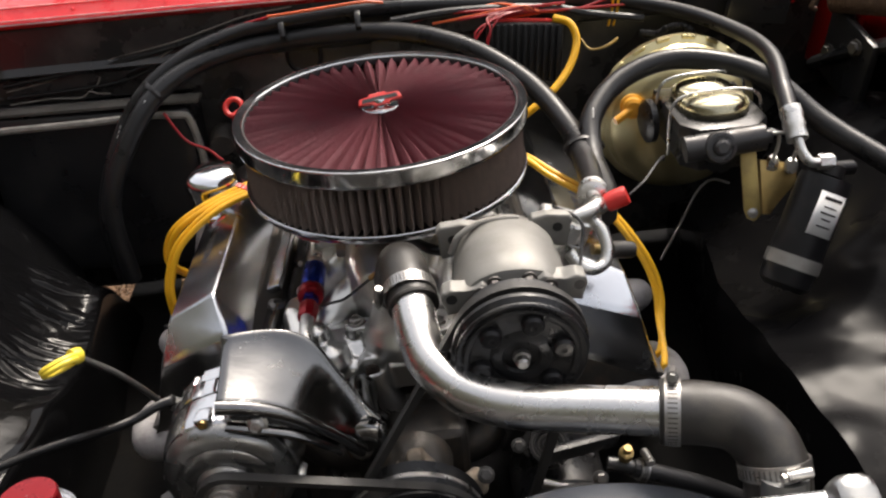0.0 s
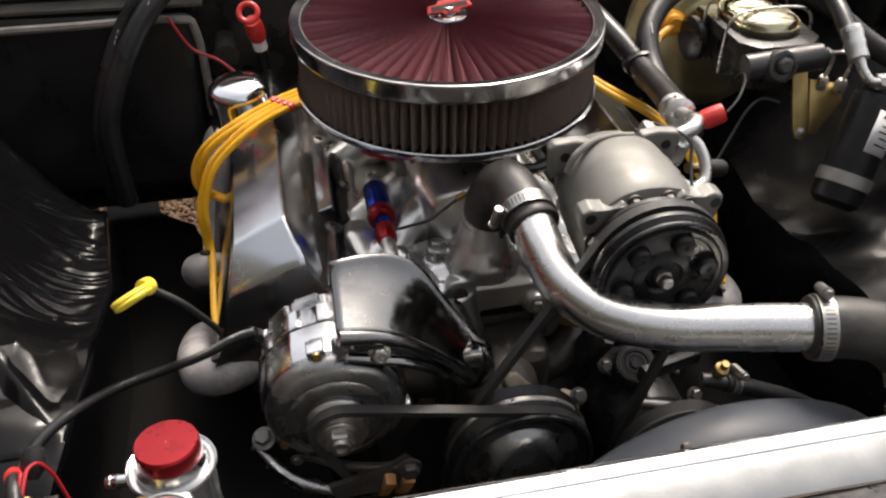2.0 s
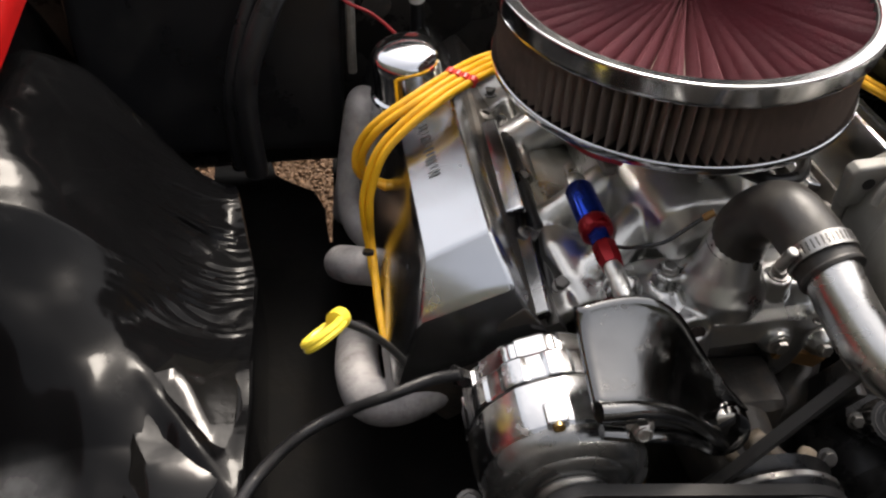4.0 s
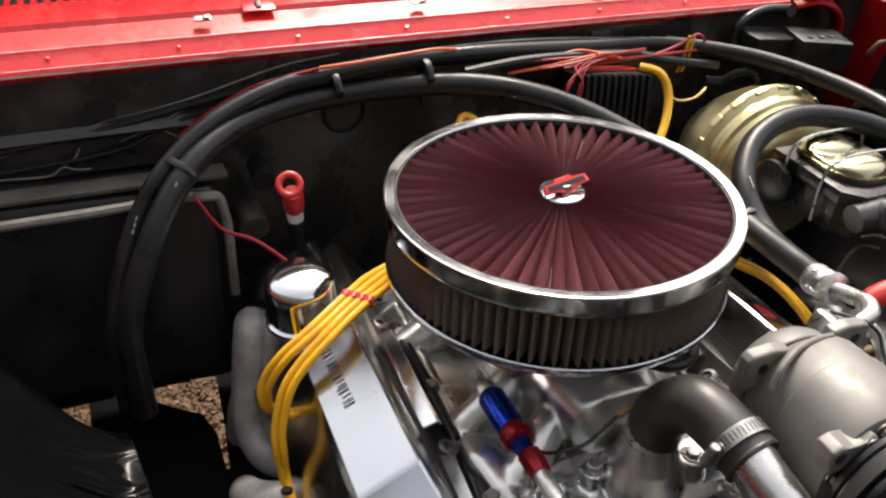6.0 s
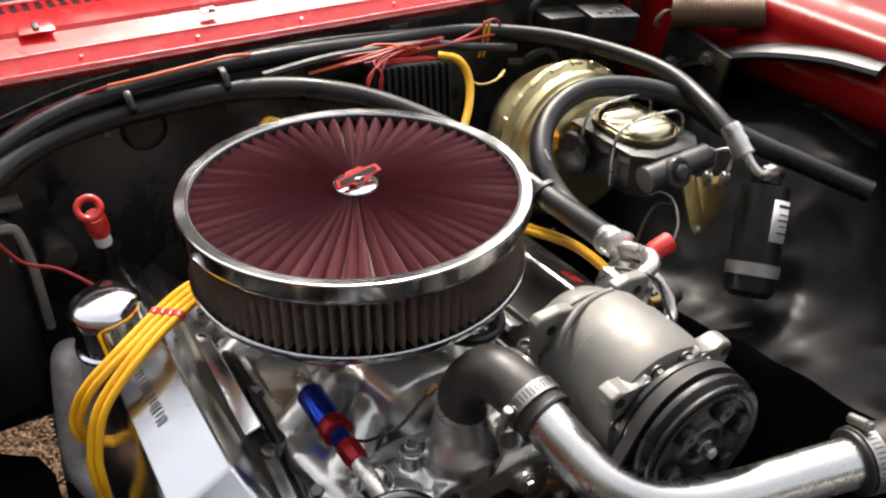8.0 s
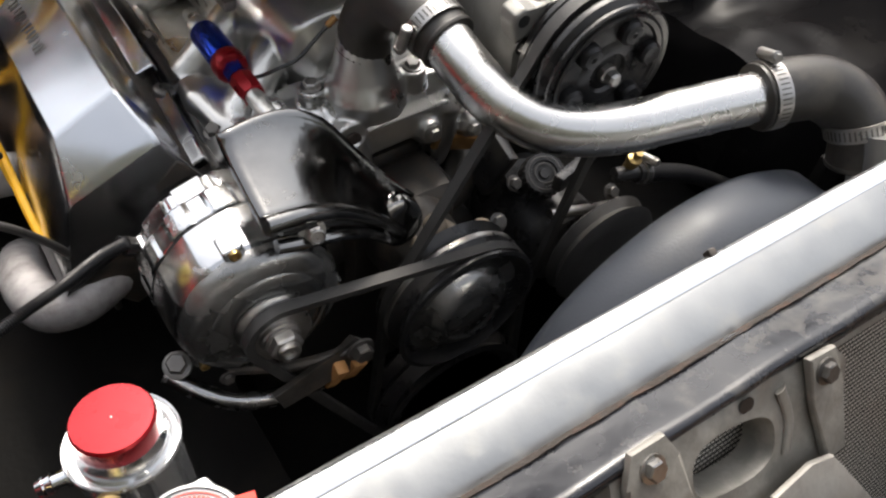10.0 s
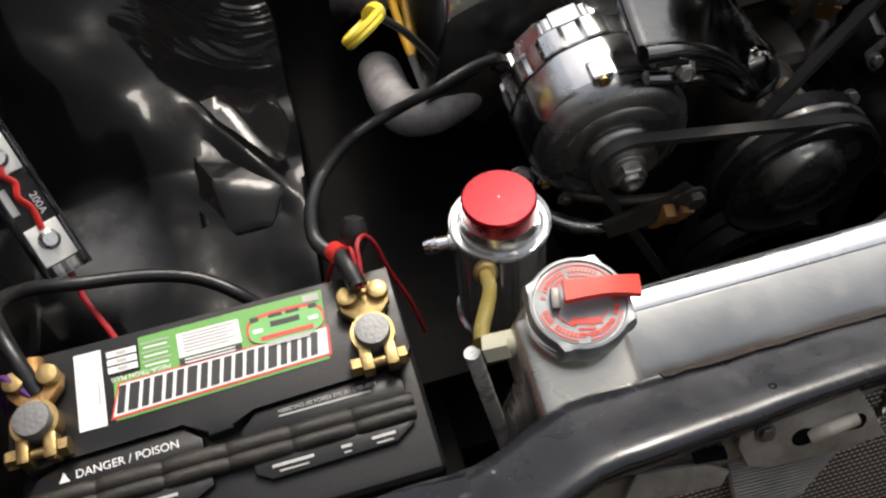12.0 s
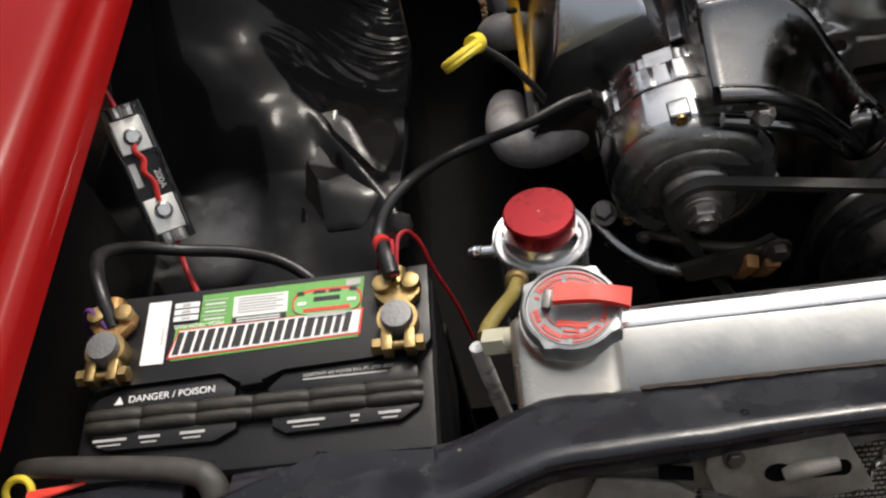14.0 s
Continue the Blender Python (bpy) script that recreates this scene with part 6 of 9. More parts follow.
    tube(bm, [(-0.042, -0.325, 0.745), (-0.048, -0.290, 0.745), (-0.050, -0.255, 0.742)], 0.020, 20)
    part("pivot_boss", bm, BRACKETALU, b, "round cast pivot boss")
    bm = shape()
    bolt(bm, (-0.137, -0.366, 0.812), (-0.02, -0.92, 0.38), 0.0078, 0.010)
    lathe(bm, [(0.0062, 0.008), (0.0062, 0.0115), (0.0050, 0.012), (0.0045, 0.0105), (0, 0.0105)], (-0.137, -0.366, 0.812), (-0.02, -0.92, 0.38), 20)
    part("lock_bolt", bm, STEEL, b)
    # lower arm: rusty folded bracket with a through bolt
    bm = shape()
    plate(bm, [(-0.036, -0.008), (0.030, 0.006), (0.040, 0.014), (0.048, 0.006), (0.046, -0.010), (0.034, -0.020), (-0.030, -0.026)][::-1], Matrix.Translation((-0.160, -0.392, 0.682)) @ Matrix(((1, 0, 0), (0, 0.25, -0.97), (0, 0.97, 0.25))).to_4x4(), 0.006, 0.0015)
    tube(bm, [(-0.215, -0.355, 0.672), (-0.17, -0.382, 0.678), (-0.125, -0.396, 0.684)], 0.005, 10)
    part("lower_arm", bm, OLIVE, b, "greasy lower arm")
    bm = shape()
    box(bm, (-0.140, -0.395, 0.664), (0.012, 0.020, 0.034), turn(18, 14, 0), 0.003)
    box(bm, (-0.122, -0.393, 0.660), (0.014, 0.020, 0.032), turn(18, 14, 0), 0.003)
    part("spacer", bm, RUSTBOLT, b, "rusty orange spacer")
    bm = shape()
    bolt(bm, (-0.118, -0.402, 0.690), d, 0.009, 0.010)
    part("bolt", bm, DULLSTEEL, b)
    bm = shape()
    bolt(bm, (-0.252, -0.345, 0.694), (-0.1, -0.4, 0.9), 0.0085, 0.014)
    bolt(bm, (-0.222, -0.372, 0.690), d, 0.005, 0.005)
    part("pivot_bolt", bm, DULLSTEEL, b)
    bm = shape()
    tube(bm, [(-0.262, -0.338, 0.680), (-0.235, -0.368, 0.664), (-0.20, -0.385, 0.655), (-0.15, -0.39, 0.650)], 0.008, 12)
    part("pivot_arm", bm, DARKCHROME, b, "dull lower pivot arm")


alternator()


def pulleys():
    t = thing("water_pump_pulley", (0.0, -0.36, 0.58), "black double-groove water pump pulley", "pulley")
    c, d = V(0.0, -0.395, 0.652), V(0, -1, 0)
    bm = shape()
    lathe(bm, [(0.02, -0.045), (0.068, -0.045), (0.073, -0.043), (0.066, -0.034), (0.073, -0.026), (0.073, -0.022), (0.066, -0.012), (0.074, -0.002), (0.074, 0.001), (0.070, 0.002), (0.066, -0.004), (0.056, -0.010)], c, d, 72)
    part("rim", bm, MCBLACK, t, "black grooved rim")
    bm = shape()
    lathe(bm, [(0.0600, -0.008), (0.0570, -0.012), (0.0520, -0.013), (0.0480, -0.010), (0.0440, -0.003), (0.0400, 0.003), (0.0340, 0.007), (0.0300, 0.0075), (0.0270, 0.0055), (0.0240, 0.0060), (0.0180, 0.0085), (0.0, 0.009)], c, d, 72)
    part("web", bm, DOME, t, "smooth dark dished web")
    bm = shape()
    lathe(bm, [(0.0735, -0.0275), (0.0745, -0.0265), (0.0745, -0.0225), (0.0735, -0.0215)], c, d, 72, loop=True)
    part("worn_rim", bm, STEEL, t, "bright worn edge of the rear groove")
    # crank pulley lower down
    t = thing("crank_pulley", (0.0, -0.36, 0.40), "black crankshaft pulley below the water pump", "pulley")
    bm = shape()
    lathe(bm, [(0.02, -0.05), (0.080, -0.05), (0.084, -0.046), (0.076, -0.036), (0.084, -0.028), (0.076, -0.016), (0.084, -0.006), (0.078, -0.004), (0.066, -0.010)], V(0, -0.40, 0.49), d, 56)
    part("rim", bm, MCBLACK, t, "black grooved rim")
    bm = shape()
    lathe(bm, [(0.066, -0.010), (0.04, -0.02), (0, -0.02)], V(0, -0.40, 0.49), d, 48)
    part("web", bm, DULLSTEEL, t)

    def belt(name, circles, y, w=0.010, th=0.008):
        """An open-loop V-belt round circles (x, z, r) in order, in the plane y."""
        pts = []
        n = len(circles)
        for i in range(n):
            (x0, z0, r0), (x1, z1, r1) = circles[i], circles[(i + 1) % n]
            dx, dz = x1 - x0, z1 - z0
            L = math.hypot(dx, dz)
            a = math.atan2(dz, dx)
            b = math.acos(max(-1, min(1, (r0 - r1) / L)))
            pts.append((i, a - b, r0, x0, z0))
            pts.append(((i + 1) % n, a - b, r1, x1, z1))
        seq = []
        for k in range(0, len(pts), 2):
            i, a0, r0, x0, z0 = pts[k]
            j, a1, r1, x1, z1 = pts[k + 1]
            prev = pts[k - 1]
            s, e = prev[1], a0
            while e < s:
                e += 2 * math.pi
            m = max(2, int((e - s) / 0.12))
            for q in range(m + 1):
                a = s + (e - s) * q / m
                seq.append(V(x0 + r0 * math.cos(a), y, z0 + r0 * math.sin(a)))
        bm = shape()
        rings = []
        N = len(seq)
        for i, p in enumerate(seq):
            dd = (seq[(i + 1) % N] - seq[i - 1]).normalized()
            nn = V(dd.z, 0, -dd.x)
            rings.append([bm.verts.new(p + nn * th / 2 + V(0, w / 2, 0)), bm.verts.new(p + nn * th / 2 - V(0, w / 2, 0)), bm.verts.new(p - nn * th / 2 - V(0, w * 0.35, 0)), bm.verts.new(p - nn * th / 2 + V(0, w * 0.35, 0))])
        for i in range(N):
            a, b = rings[i], rings[(i + 1) % N]
            for j in range(4):
                try:
                    bm.faces.new((a[j], a[(j + 1) % 4], b[(j + 1) % 4], b[j]))
                except ValueError:
                    pass
        solo("drive_belt", bm, BELT, "black rubber drive belt over the pulleys", "belt", "drive belts")
    belt("a", [(0.0, 0.49, 0.080), (0.0, 0.652, 0.070), (-0.178, 0.737, 0.027)], -0.386)
    belt("b", [(0.0, 0.49, 0.080), (0.115, 0.875, 0.060), (0.0, 0.652, 0.068)], -0.361)


pulleys()


def compressor():
    c, d = V(0.115, -0.378, 0.875), V(-0.02, -1, 0.0).normalized()
    t = thing("ac_compressor", (0.115, -0.29, 0.80), "grey cast air-conditioning compressor with a black clutch pulley", "compressor")
    x, y = V(1, 0, 0), V(0, 0, 1)
    B = Matrix((x, y, d)).transposed().to_4x4()

    def drum(rows, e=0.86, n=72):
        """Sections (h, half width, top, bottom) along the axis."""
        bm = shape()
        rings = []
        for h, w, zt, zb in rows:
            rr = []
            for i in range(n):
                a = 2 * math.pi * i / n
                ca, sa = math.cos(a), math.sin(a)
                px, pz = w * math.copysign(abs(ca) ** e, ca), (zt if sa > 0 else zb) * math.copysign(abs(sa) ** e, sa)
                k = 0.0005 * noise.noise(V(px * 60, h * 60, pz * 60))
                rr.append(c + d * h + x * (px + k) + y * (pz + k))
            rings.append(rr)
        loft(bm, rings)
        return bm
    part("rear_head", drum([(-0.180, 0.026, 0.026, 0.026), (-0.178, 0.038, 0.037, 0.037), (-0.172, 0.046, 0.044, 0.044), (-0.164, 0.0495, 0.0485, 0.047), (-0.1515, 0.0505, 0.0500, 0.048), (-0.1500, 0.0495, 0.0490, 0.047)], 0.95), DRUMALU, t, "cast rear head", sharp=30)
    part("seam", drum([(-0.151, 0.0475, 0.0470, 0.045), (-0.145, 0.0475, 0.0470, 0.045)], 0.95), INK, t, "dark joint")
    part("body", drum([(-0.1470, 0.0500, 0.0495, 0.048), (-0.1455, 0.0515, 0.0520, 0.049), (-0.138, 0.0530, 0.0590, 0.050), (-0.130, 0.0545, 0.0625, 0.051), (-0.104, 0.0555, 0.0640, 0.052), (-0.1025, 0.0565, 0.0655, 0.053),
                       (-0.070, 0.0575, 0.0660, 0.054), (-0.052, 0.0580, 0.0645, 0.054), (-0.044, 0.0570, 0.0610, 0.053), (-0.040, 0.050, 0.052, 0.05)]), DRUMALU, t, "cast aluminium body", sharp=30)
    # ridge that runs over the drum from the rear lug
    bm = shape()
    tube(bm, [c + d * -0.118 + x * -0.0545 + y * 0.036, c + d * -0.122 + x * -0.046 + y * 0.052, c + d * -0.130 + x * -0.026 + y * 0.0600, c + d * -0.134 + x * -0.004 + y * 0.0612, c + d * -0.136 + x * 0.016 + y * 0.0588], 0.0032, 10, k=8)
    part("cast_ridge", bm, DRUMALU, t)

    def lug(h, lx, lz, an, poly, thick, holes, bolts=()):
        B.translation = c + d * h + x * lx + y * lz
        M = B @ turn(0, 0, an).to_4x4()
        bm = shape()
        plate(bm, poly, M, thick, 0.003)
        e = part("mounting_lug", bm, DRUMALU, t, cast=0.0011, soften=7)
        for q, w in holes:
            bm = shape()
            lathe(bm, [(0.0052, 0), (0.0052, thick + 0.0004), (0, thick + 0.0004)], M @ V(q, w, 0), d, 18)
            part("bolt_hole", bm, INK, e)
        for q, w in bolts:
            bm = shape()
            bolt(bm, M @ V(q, w, thick), d, 0.0062, 0.006)
            part("lug_bolt", bm, DULLSTEEL, e)
    wedge = [(-0.016, -0.026), (0.030, -0.020), (0.026, 0.008), (0.010, 0.013), (-0.012, 0.013), (-0.017, 0.008)]
    lug(-0.150, -0.050, 0.044, 4, wedge, 0.014, [(-0.001, -0.003)])
    lug(-0.158, 0.055, 0.040, -8, [(-x_, y_) for x_, y_ in wedge[::-1]], 0.014, [(0.002, -0.001)])
    ear = [(-0.020, -0.018), (0.027, -0.015), (0.026, 0.002), (0.019, 0.008), (0.010, 0.004), (0.002, 0.004), (-0.010, 0.010), (-0.019, 0.008), (-0.022, 0.001)]
    lug(-0.056, -0.046, 0.042, 10, ear, 0.020, [(-0.012, 0.000)], [(0.016, -0.002)])
    lug(-0.056, 0.046, 0.045, -10, [(-x_, y_) for x_, y_ in ear[::-1]], 0.020, [(0.014, 0.000)], [(-0.014, -0.003)])
    bm = shape()
    for q in range(5):
        aa = 1.50 + 0.085 * q
        p0 = c + d * (-0.082 + 0.002 * (q % 2)) + (x * math.cos(aa) * 0.98 + y * math.sin(aa)) * 0.0655
        box(bm, p0, (0.0036, 0.008, 0.0010), turn(0, math.degrees(1.571 - aa), 0), 0.0003, 1)
    part("cast_marks", bm, DRUMALU, t)
    for a in (0.30, 1.30, 1.90, 2.90):
        bm = shape()
        bolt(bm, c + d * -0.041 + (x * math.cos(a) + y * math.sin(a)) * 0.0535, d, 0.0055, 0.008)
        part("case_bolt", bm, DULLSTEEL, t)
    bm = shape()
    lathe(bm, [(0.03, -0.034), (0.058, -0.034), (0.0595, -0.032), (0.0595, -0.028), (0.057, -0.026), (0.0575, -0.0245), (0.0625, -0.0235), (0.0630, -0.021), (0.0625, -0.0185), (0.0565, -0.0135), (0.0565, -0.0115), (0.0625, -0.0065), (0.0630, -0.0040), (0.0625, -0.0015), (0.0575, 0.0025), (0.0600, 0.0050), (0.0600, 0.0072), (0.0585, 0.0085), (0.0555, 0.0070), (0.02, 0.004)], c, d, 96)
    part("clutch_pulley", bm, MCBLACK, t, "dark dusty steel clutch pulley")
    bm = shape()
    lathe(bm, [(0.02, 0.002), (0.0535, 0.004), (0.0535, 0.0085), (0.0515, 0.0095), (0.048, 0.0085), (0.045, 0.0045), (0.030, 0.004), (0.026, 0.0065), (0.018, 0.007), (0.016, 0.004), (0.0, 0.004)], c, d, 60)
    pl = part("clutch_plate", bm, MCBLACK, t, "black clutch plate")
    for i in range(6):
        a = i * 1.047 + 0.25
        bm = shape()
        lathe(bm, [(0.0105, 0.003), (0.0100, 0.012), (0.0078, 0.0145), (0.003, 0.0148), (0, 0.013)], c + (x * math.cos(a) + y * math.sin(a)) * 0.0385, d, 22)
        part("rubber_boss", bm, BLACKPL, pl)
    bm = shape()
    lathe(bm, [(0.0085, 0.004), (0.0080, 0.009), (0.0062, 0.010), (0.0062, 0.016), (0.0045, 0.018), (0, 0.018)], c, d, 8)
    part("hub_nut", bm, STEEL, pl, "rusty hub nut")
    # hose block and fittings
    f = thing("compressor_fittings", (0.20, -0.21, 0.86), "bright aluminium hose fittings with a red service cap", "fitting")
    bm = shape()
    box(bm, (0.180, -0.212, 0.903), (0.042, 0.040, 0.024), turn(0, 22, 0), 0.006, 3)
    box(bm, (0.196, -0.205, 0.890), (0.030, 0.028, 0.030), turn(0, 22, 10), 0.006, 3)
    part("block", bm, FITALU, f)
    bm = shape()
    lathe(bm, [(0.0142, -0.020), (0.0165, -0.018), (0.0165, -0.014), (0.0146, -0.012), (0.0146, -0.008), (0.0160, -0.006), (0.0160, 0.004), (0.0150, 0.006), (0.0150, 0.009), (0.0170, 0.011), (0.0170, 0.015), (0.0120, 0.018)], (0.231, -0.142, 0.895), (-0.20, -0.9, 0.28), 32)
    part("crimp_sleeve", bm, FITALU, f, "crimped hose sleeve")
    bm = shape()
    tube(bm, [(0.228, -0.155, 0.899), (0.226, -0.180, 0.908), (0.224, -0.198, 0.914), (0.214, -0.212, 0.916), (0.200, -0.216, 0.912), (0.186, -0.215, 0.906)], 0.0082, 16)
    part("elbow", bm, FITALU, f)
    bm = shape()
    lathe(bm, [(0.0110, -0.018), (0.0125, -0.012), (0.0110, -0.006), (0.0125, 0), (0.0110, 0.006), (0.0110, 0.014)], (0.222, -0.172, 0.882), (-0.1, -0.7, 0.25), 24)
    part("crimp_sleeve", bm, FITALU, f, "crimped hose sleeve")
    bm = shape()
    tube(bm, [(0.206, -0.200, 0.905), (0.222, -0.212, 0.896), (0.228, -0.226, 0.880), (0.224, -0.238, 0.867), (0.210, -0.245, 0.864), (0.196, -0.243, 0.870), (0.186, -0.236, 0.882)], 0.0066, 14)
    part("tube", bm, FITALU, f)
    bm = shape()
    lathe(bm, [(0.0070, -0.010), (0.0075, 0), (0.0100, 0.001), (0.0106, 0.006), (0.0106, 0.021), (0.0094, 0.024), (0, 0.024)], (0.235, -0.190, 0.909), (0.9, -0.12, 0.42), 24, lambda a, r, h: r * (1 + 0.02 * math.cos(14 * a)) if r > 0.0095 else r)
    part("service_cap", bm, REDPL, f, "red plastic service cap")
    bm = shape()
    tube(bm, [(0.222, -0.196, 0.903), (0.238, -0.191, 0.910)], 0.0062, 12)
    part("service_port", bm, FITALU, f)
    bm = shape()
    lathe(bm, [(0.0095, 0), (0.0095, 0.024), (0.0085, 0.027), (0, 0.027)], (0.236, -0.212, 0.864), (0.95, 0.16, -0.22), 14)
    part("service_cap", bm, COUPLER, f, "small grey-black service cap")
    bm = shape()
    tube(bm, [(0.216, -0.214, 0.868), (0.238, -0.211, 0.863)], 0.0060, 12)
    part("service_port", bm, BRASS, f)
    bm = shape()
    tube(bm, [(0.176, -0.200, 0.918), (0.190, -0.222, 0.921), (0.200, -0.236, 0.914), (0.197, -0.250, 0.902), (0.190, -0.275, 0.888), (0.184, -0.310, 0.878)], 0.0018, 8)
    part("clutch_wire", bm, RUBBER, f, "thin black clutch wire")
    bm = shape()
    tube(bm, [(0.258, -0.196, 0.920), (0.278, -0.180, 0.926), (0.300, -0.150, 0.930), (0.318, -0.115, 0.918), (0.326, -0.09, 0.90)], 0.0016, 8)
    part("cap_strap", bm, RUBBER, f, "thin dark cap strap")


compressor()


def ac_hoses():
    def hose(pts, r, label):
        bm = shape()
        tube(bm, pts, r, 16, k=8, wob=0.02)
        t = thing("ac_hose", pts[0], label, "hose", "air-conditioning hoses")
        body = part("hose", bm, RUBBER, t)
        P = [Vector(p) for p in pts]
        for i in (3,):
            d = (P[i] - P[i - 1]).normalized()
            n = (V(-0.1, -0.8, 0.6) - d * V(-0.1, -0.8, 0.6).dot(d)).normalized()
            m = Matrix((d, n.cross(d), n)).transposed()
            for j in range(3):
                bm = shape()
                box(bm, P[i - 1].lerp(P[i], 0.80 + 0.09 * j) + n * (r * 1.005), (0.0050, 0.0016, 0.0008), m, 0)
                part("print_mark", bm, GREYINK, body)
        return t
    hose([(-0.452, 0.19, 0.64), (-0.448, 0.19, 0.735), (-0.433, 0.212, 0.80), (-0.398, 0.245, 0.870), (-0.353, 0.268, 0.920), (-0.29, 0.295, 0.955), (-0.213, 0.318, 0.974), (-0.141, 0.322, 0.981), (-0.065, 0.322, 0.986), (0.053, 0.318, 0.987), (0.205, 0.325, 0.975),
          (0.333, 0.325, 0.967), (0.440, 0.262, 0.960), (0.500, 0.165, 0.953), (0.512, 0.075, 0.950), (0.495, -0.01, 0.940), (0.487, -0.055, 0.926)], 0.0110, "long black air-conditioning hose arching along the firewall")
    hose([(-0.432, 0.175, 0.64), (-0.431, 0.176, 0.76), (-0.402, 0.20, 0.835), (-0.350, 0.242, 0.905), (-0.288, 0.285, 0.937), (-0.213, 0.315, 0.948), (-0.12, 0.318, 0.955), (-0.02, 0.30, 0.960), (0.060, 0.272, 0.957), (0.14, 0.225, 0.940), (0.205, 0.150, 0.913), (0.240, 0.06, 0.888), (0.246, -0.02, 0.880), (0.240, -0.09, 0.886), (0.234, -0.125, 0.891)], 0.0145,
         "black air-conditioning hose running behind the air cleaner to the compressor")
    hose([(0.240, -0.165, 0.880), (0.256, -0.10, 0.872), (0.258, -0.02, 0.878), (0.270, 0.040, 0.905), (0.317, 0.088, 0.930), (0.385, 0.105, 0.945), (0.455, 0.085, 0.941), (0.505, 0.045, 0.927), (0.548, -0.02, 0.893), (0.60, -0.10, 0.868), (0.64, -0.17, 0.85)], 0.0142,
         "thick black air-conditioning hose arching over the brake booster")
    for c, d in (((-0.345, 0.258, 0.915), (0.75, 0.45, 0.5)), ((-0.145, 0.32, 0.968), (1, 0, 0.1)), ((-0.03, 0.312, 0.974), (1, 0, 0)), ((0.251, 0.0, 0.881), (0, 1, 0.1))):
        bm = shape()
        lathe(bm, [(0.026, -0.004), (0.0275, 0), (0.026, 0.004)], c, d, 20, lambda a, r, h: r * (1 - 0.35 * abs(math.sin(a))))
        solo("cable_tie", bm, RUBBER, "black cable tie round two hoses", "cable tie", "cable ties")
    # end fitting by the drier
    t = thing("hose_fitting", (0.487, -0.08, 0.90), "bright crimped hose end with a bent aluminium tube", "fitting")
    bm = shape()
    lathe(bm, [(0.0120, -0.022), (0.0135, -0.012), (0.0120, -0.006), (0.0135, 0), (0.0120, 0.006), (0.0125, 0.02)], (0.486, -0.072, 0.920), (-0.02, -0.75, -0.6), 24)
    part("crimp_sleeve", bm, FITALU, t)
    bm = shape()
    tube(bm, [(0.486, -0.085, 0.912), (0.487, -0.10, 0.898), (0.495, -0.11, 0.888), (0.515, -0.105, 0.884)], 0.006, 12)
    lathe(bm, [(0.0095, 0), (0.0095, 0.018), (0, 0.018)], (0.505, -0.106, 0.885), (1, 0.1, -0.1), 6)
    part("tube", bm, FITALU, t)


ac_hoses()


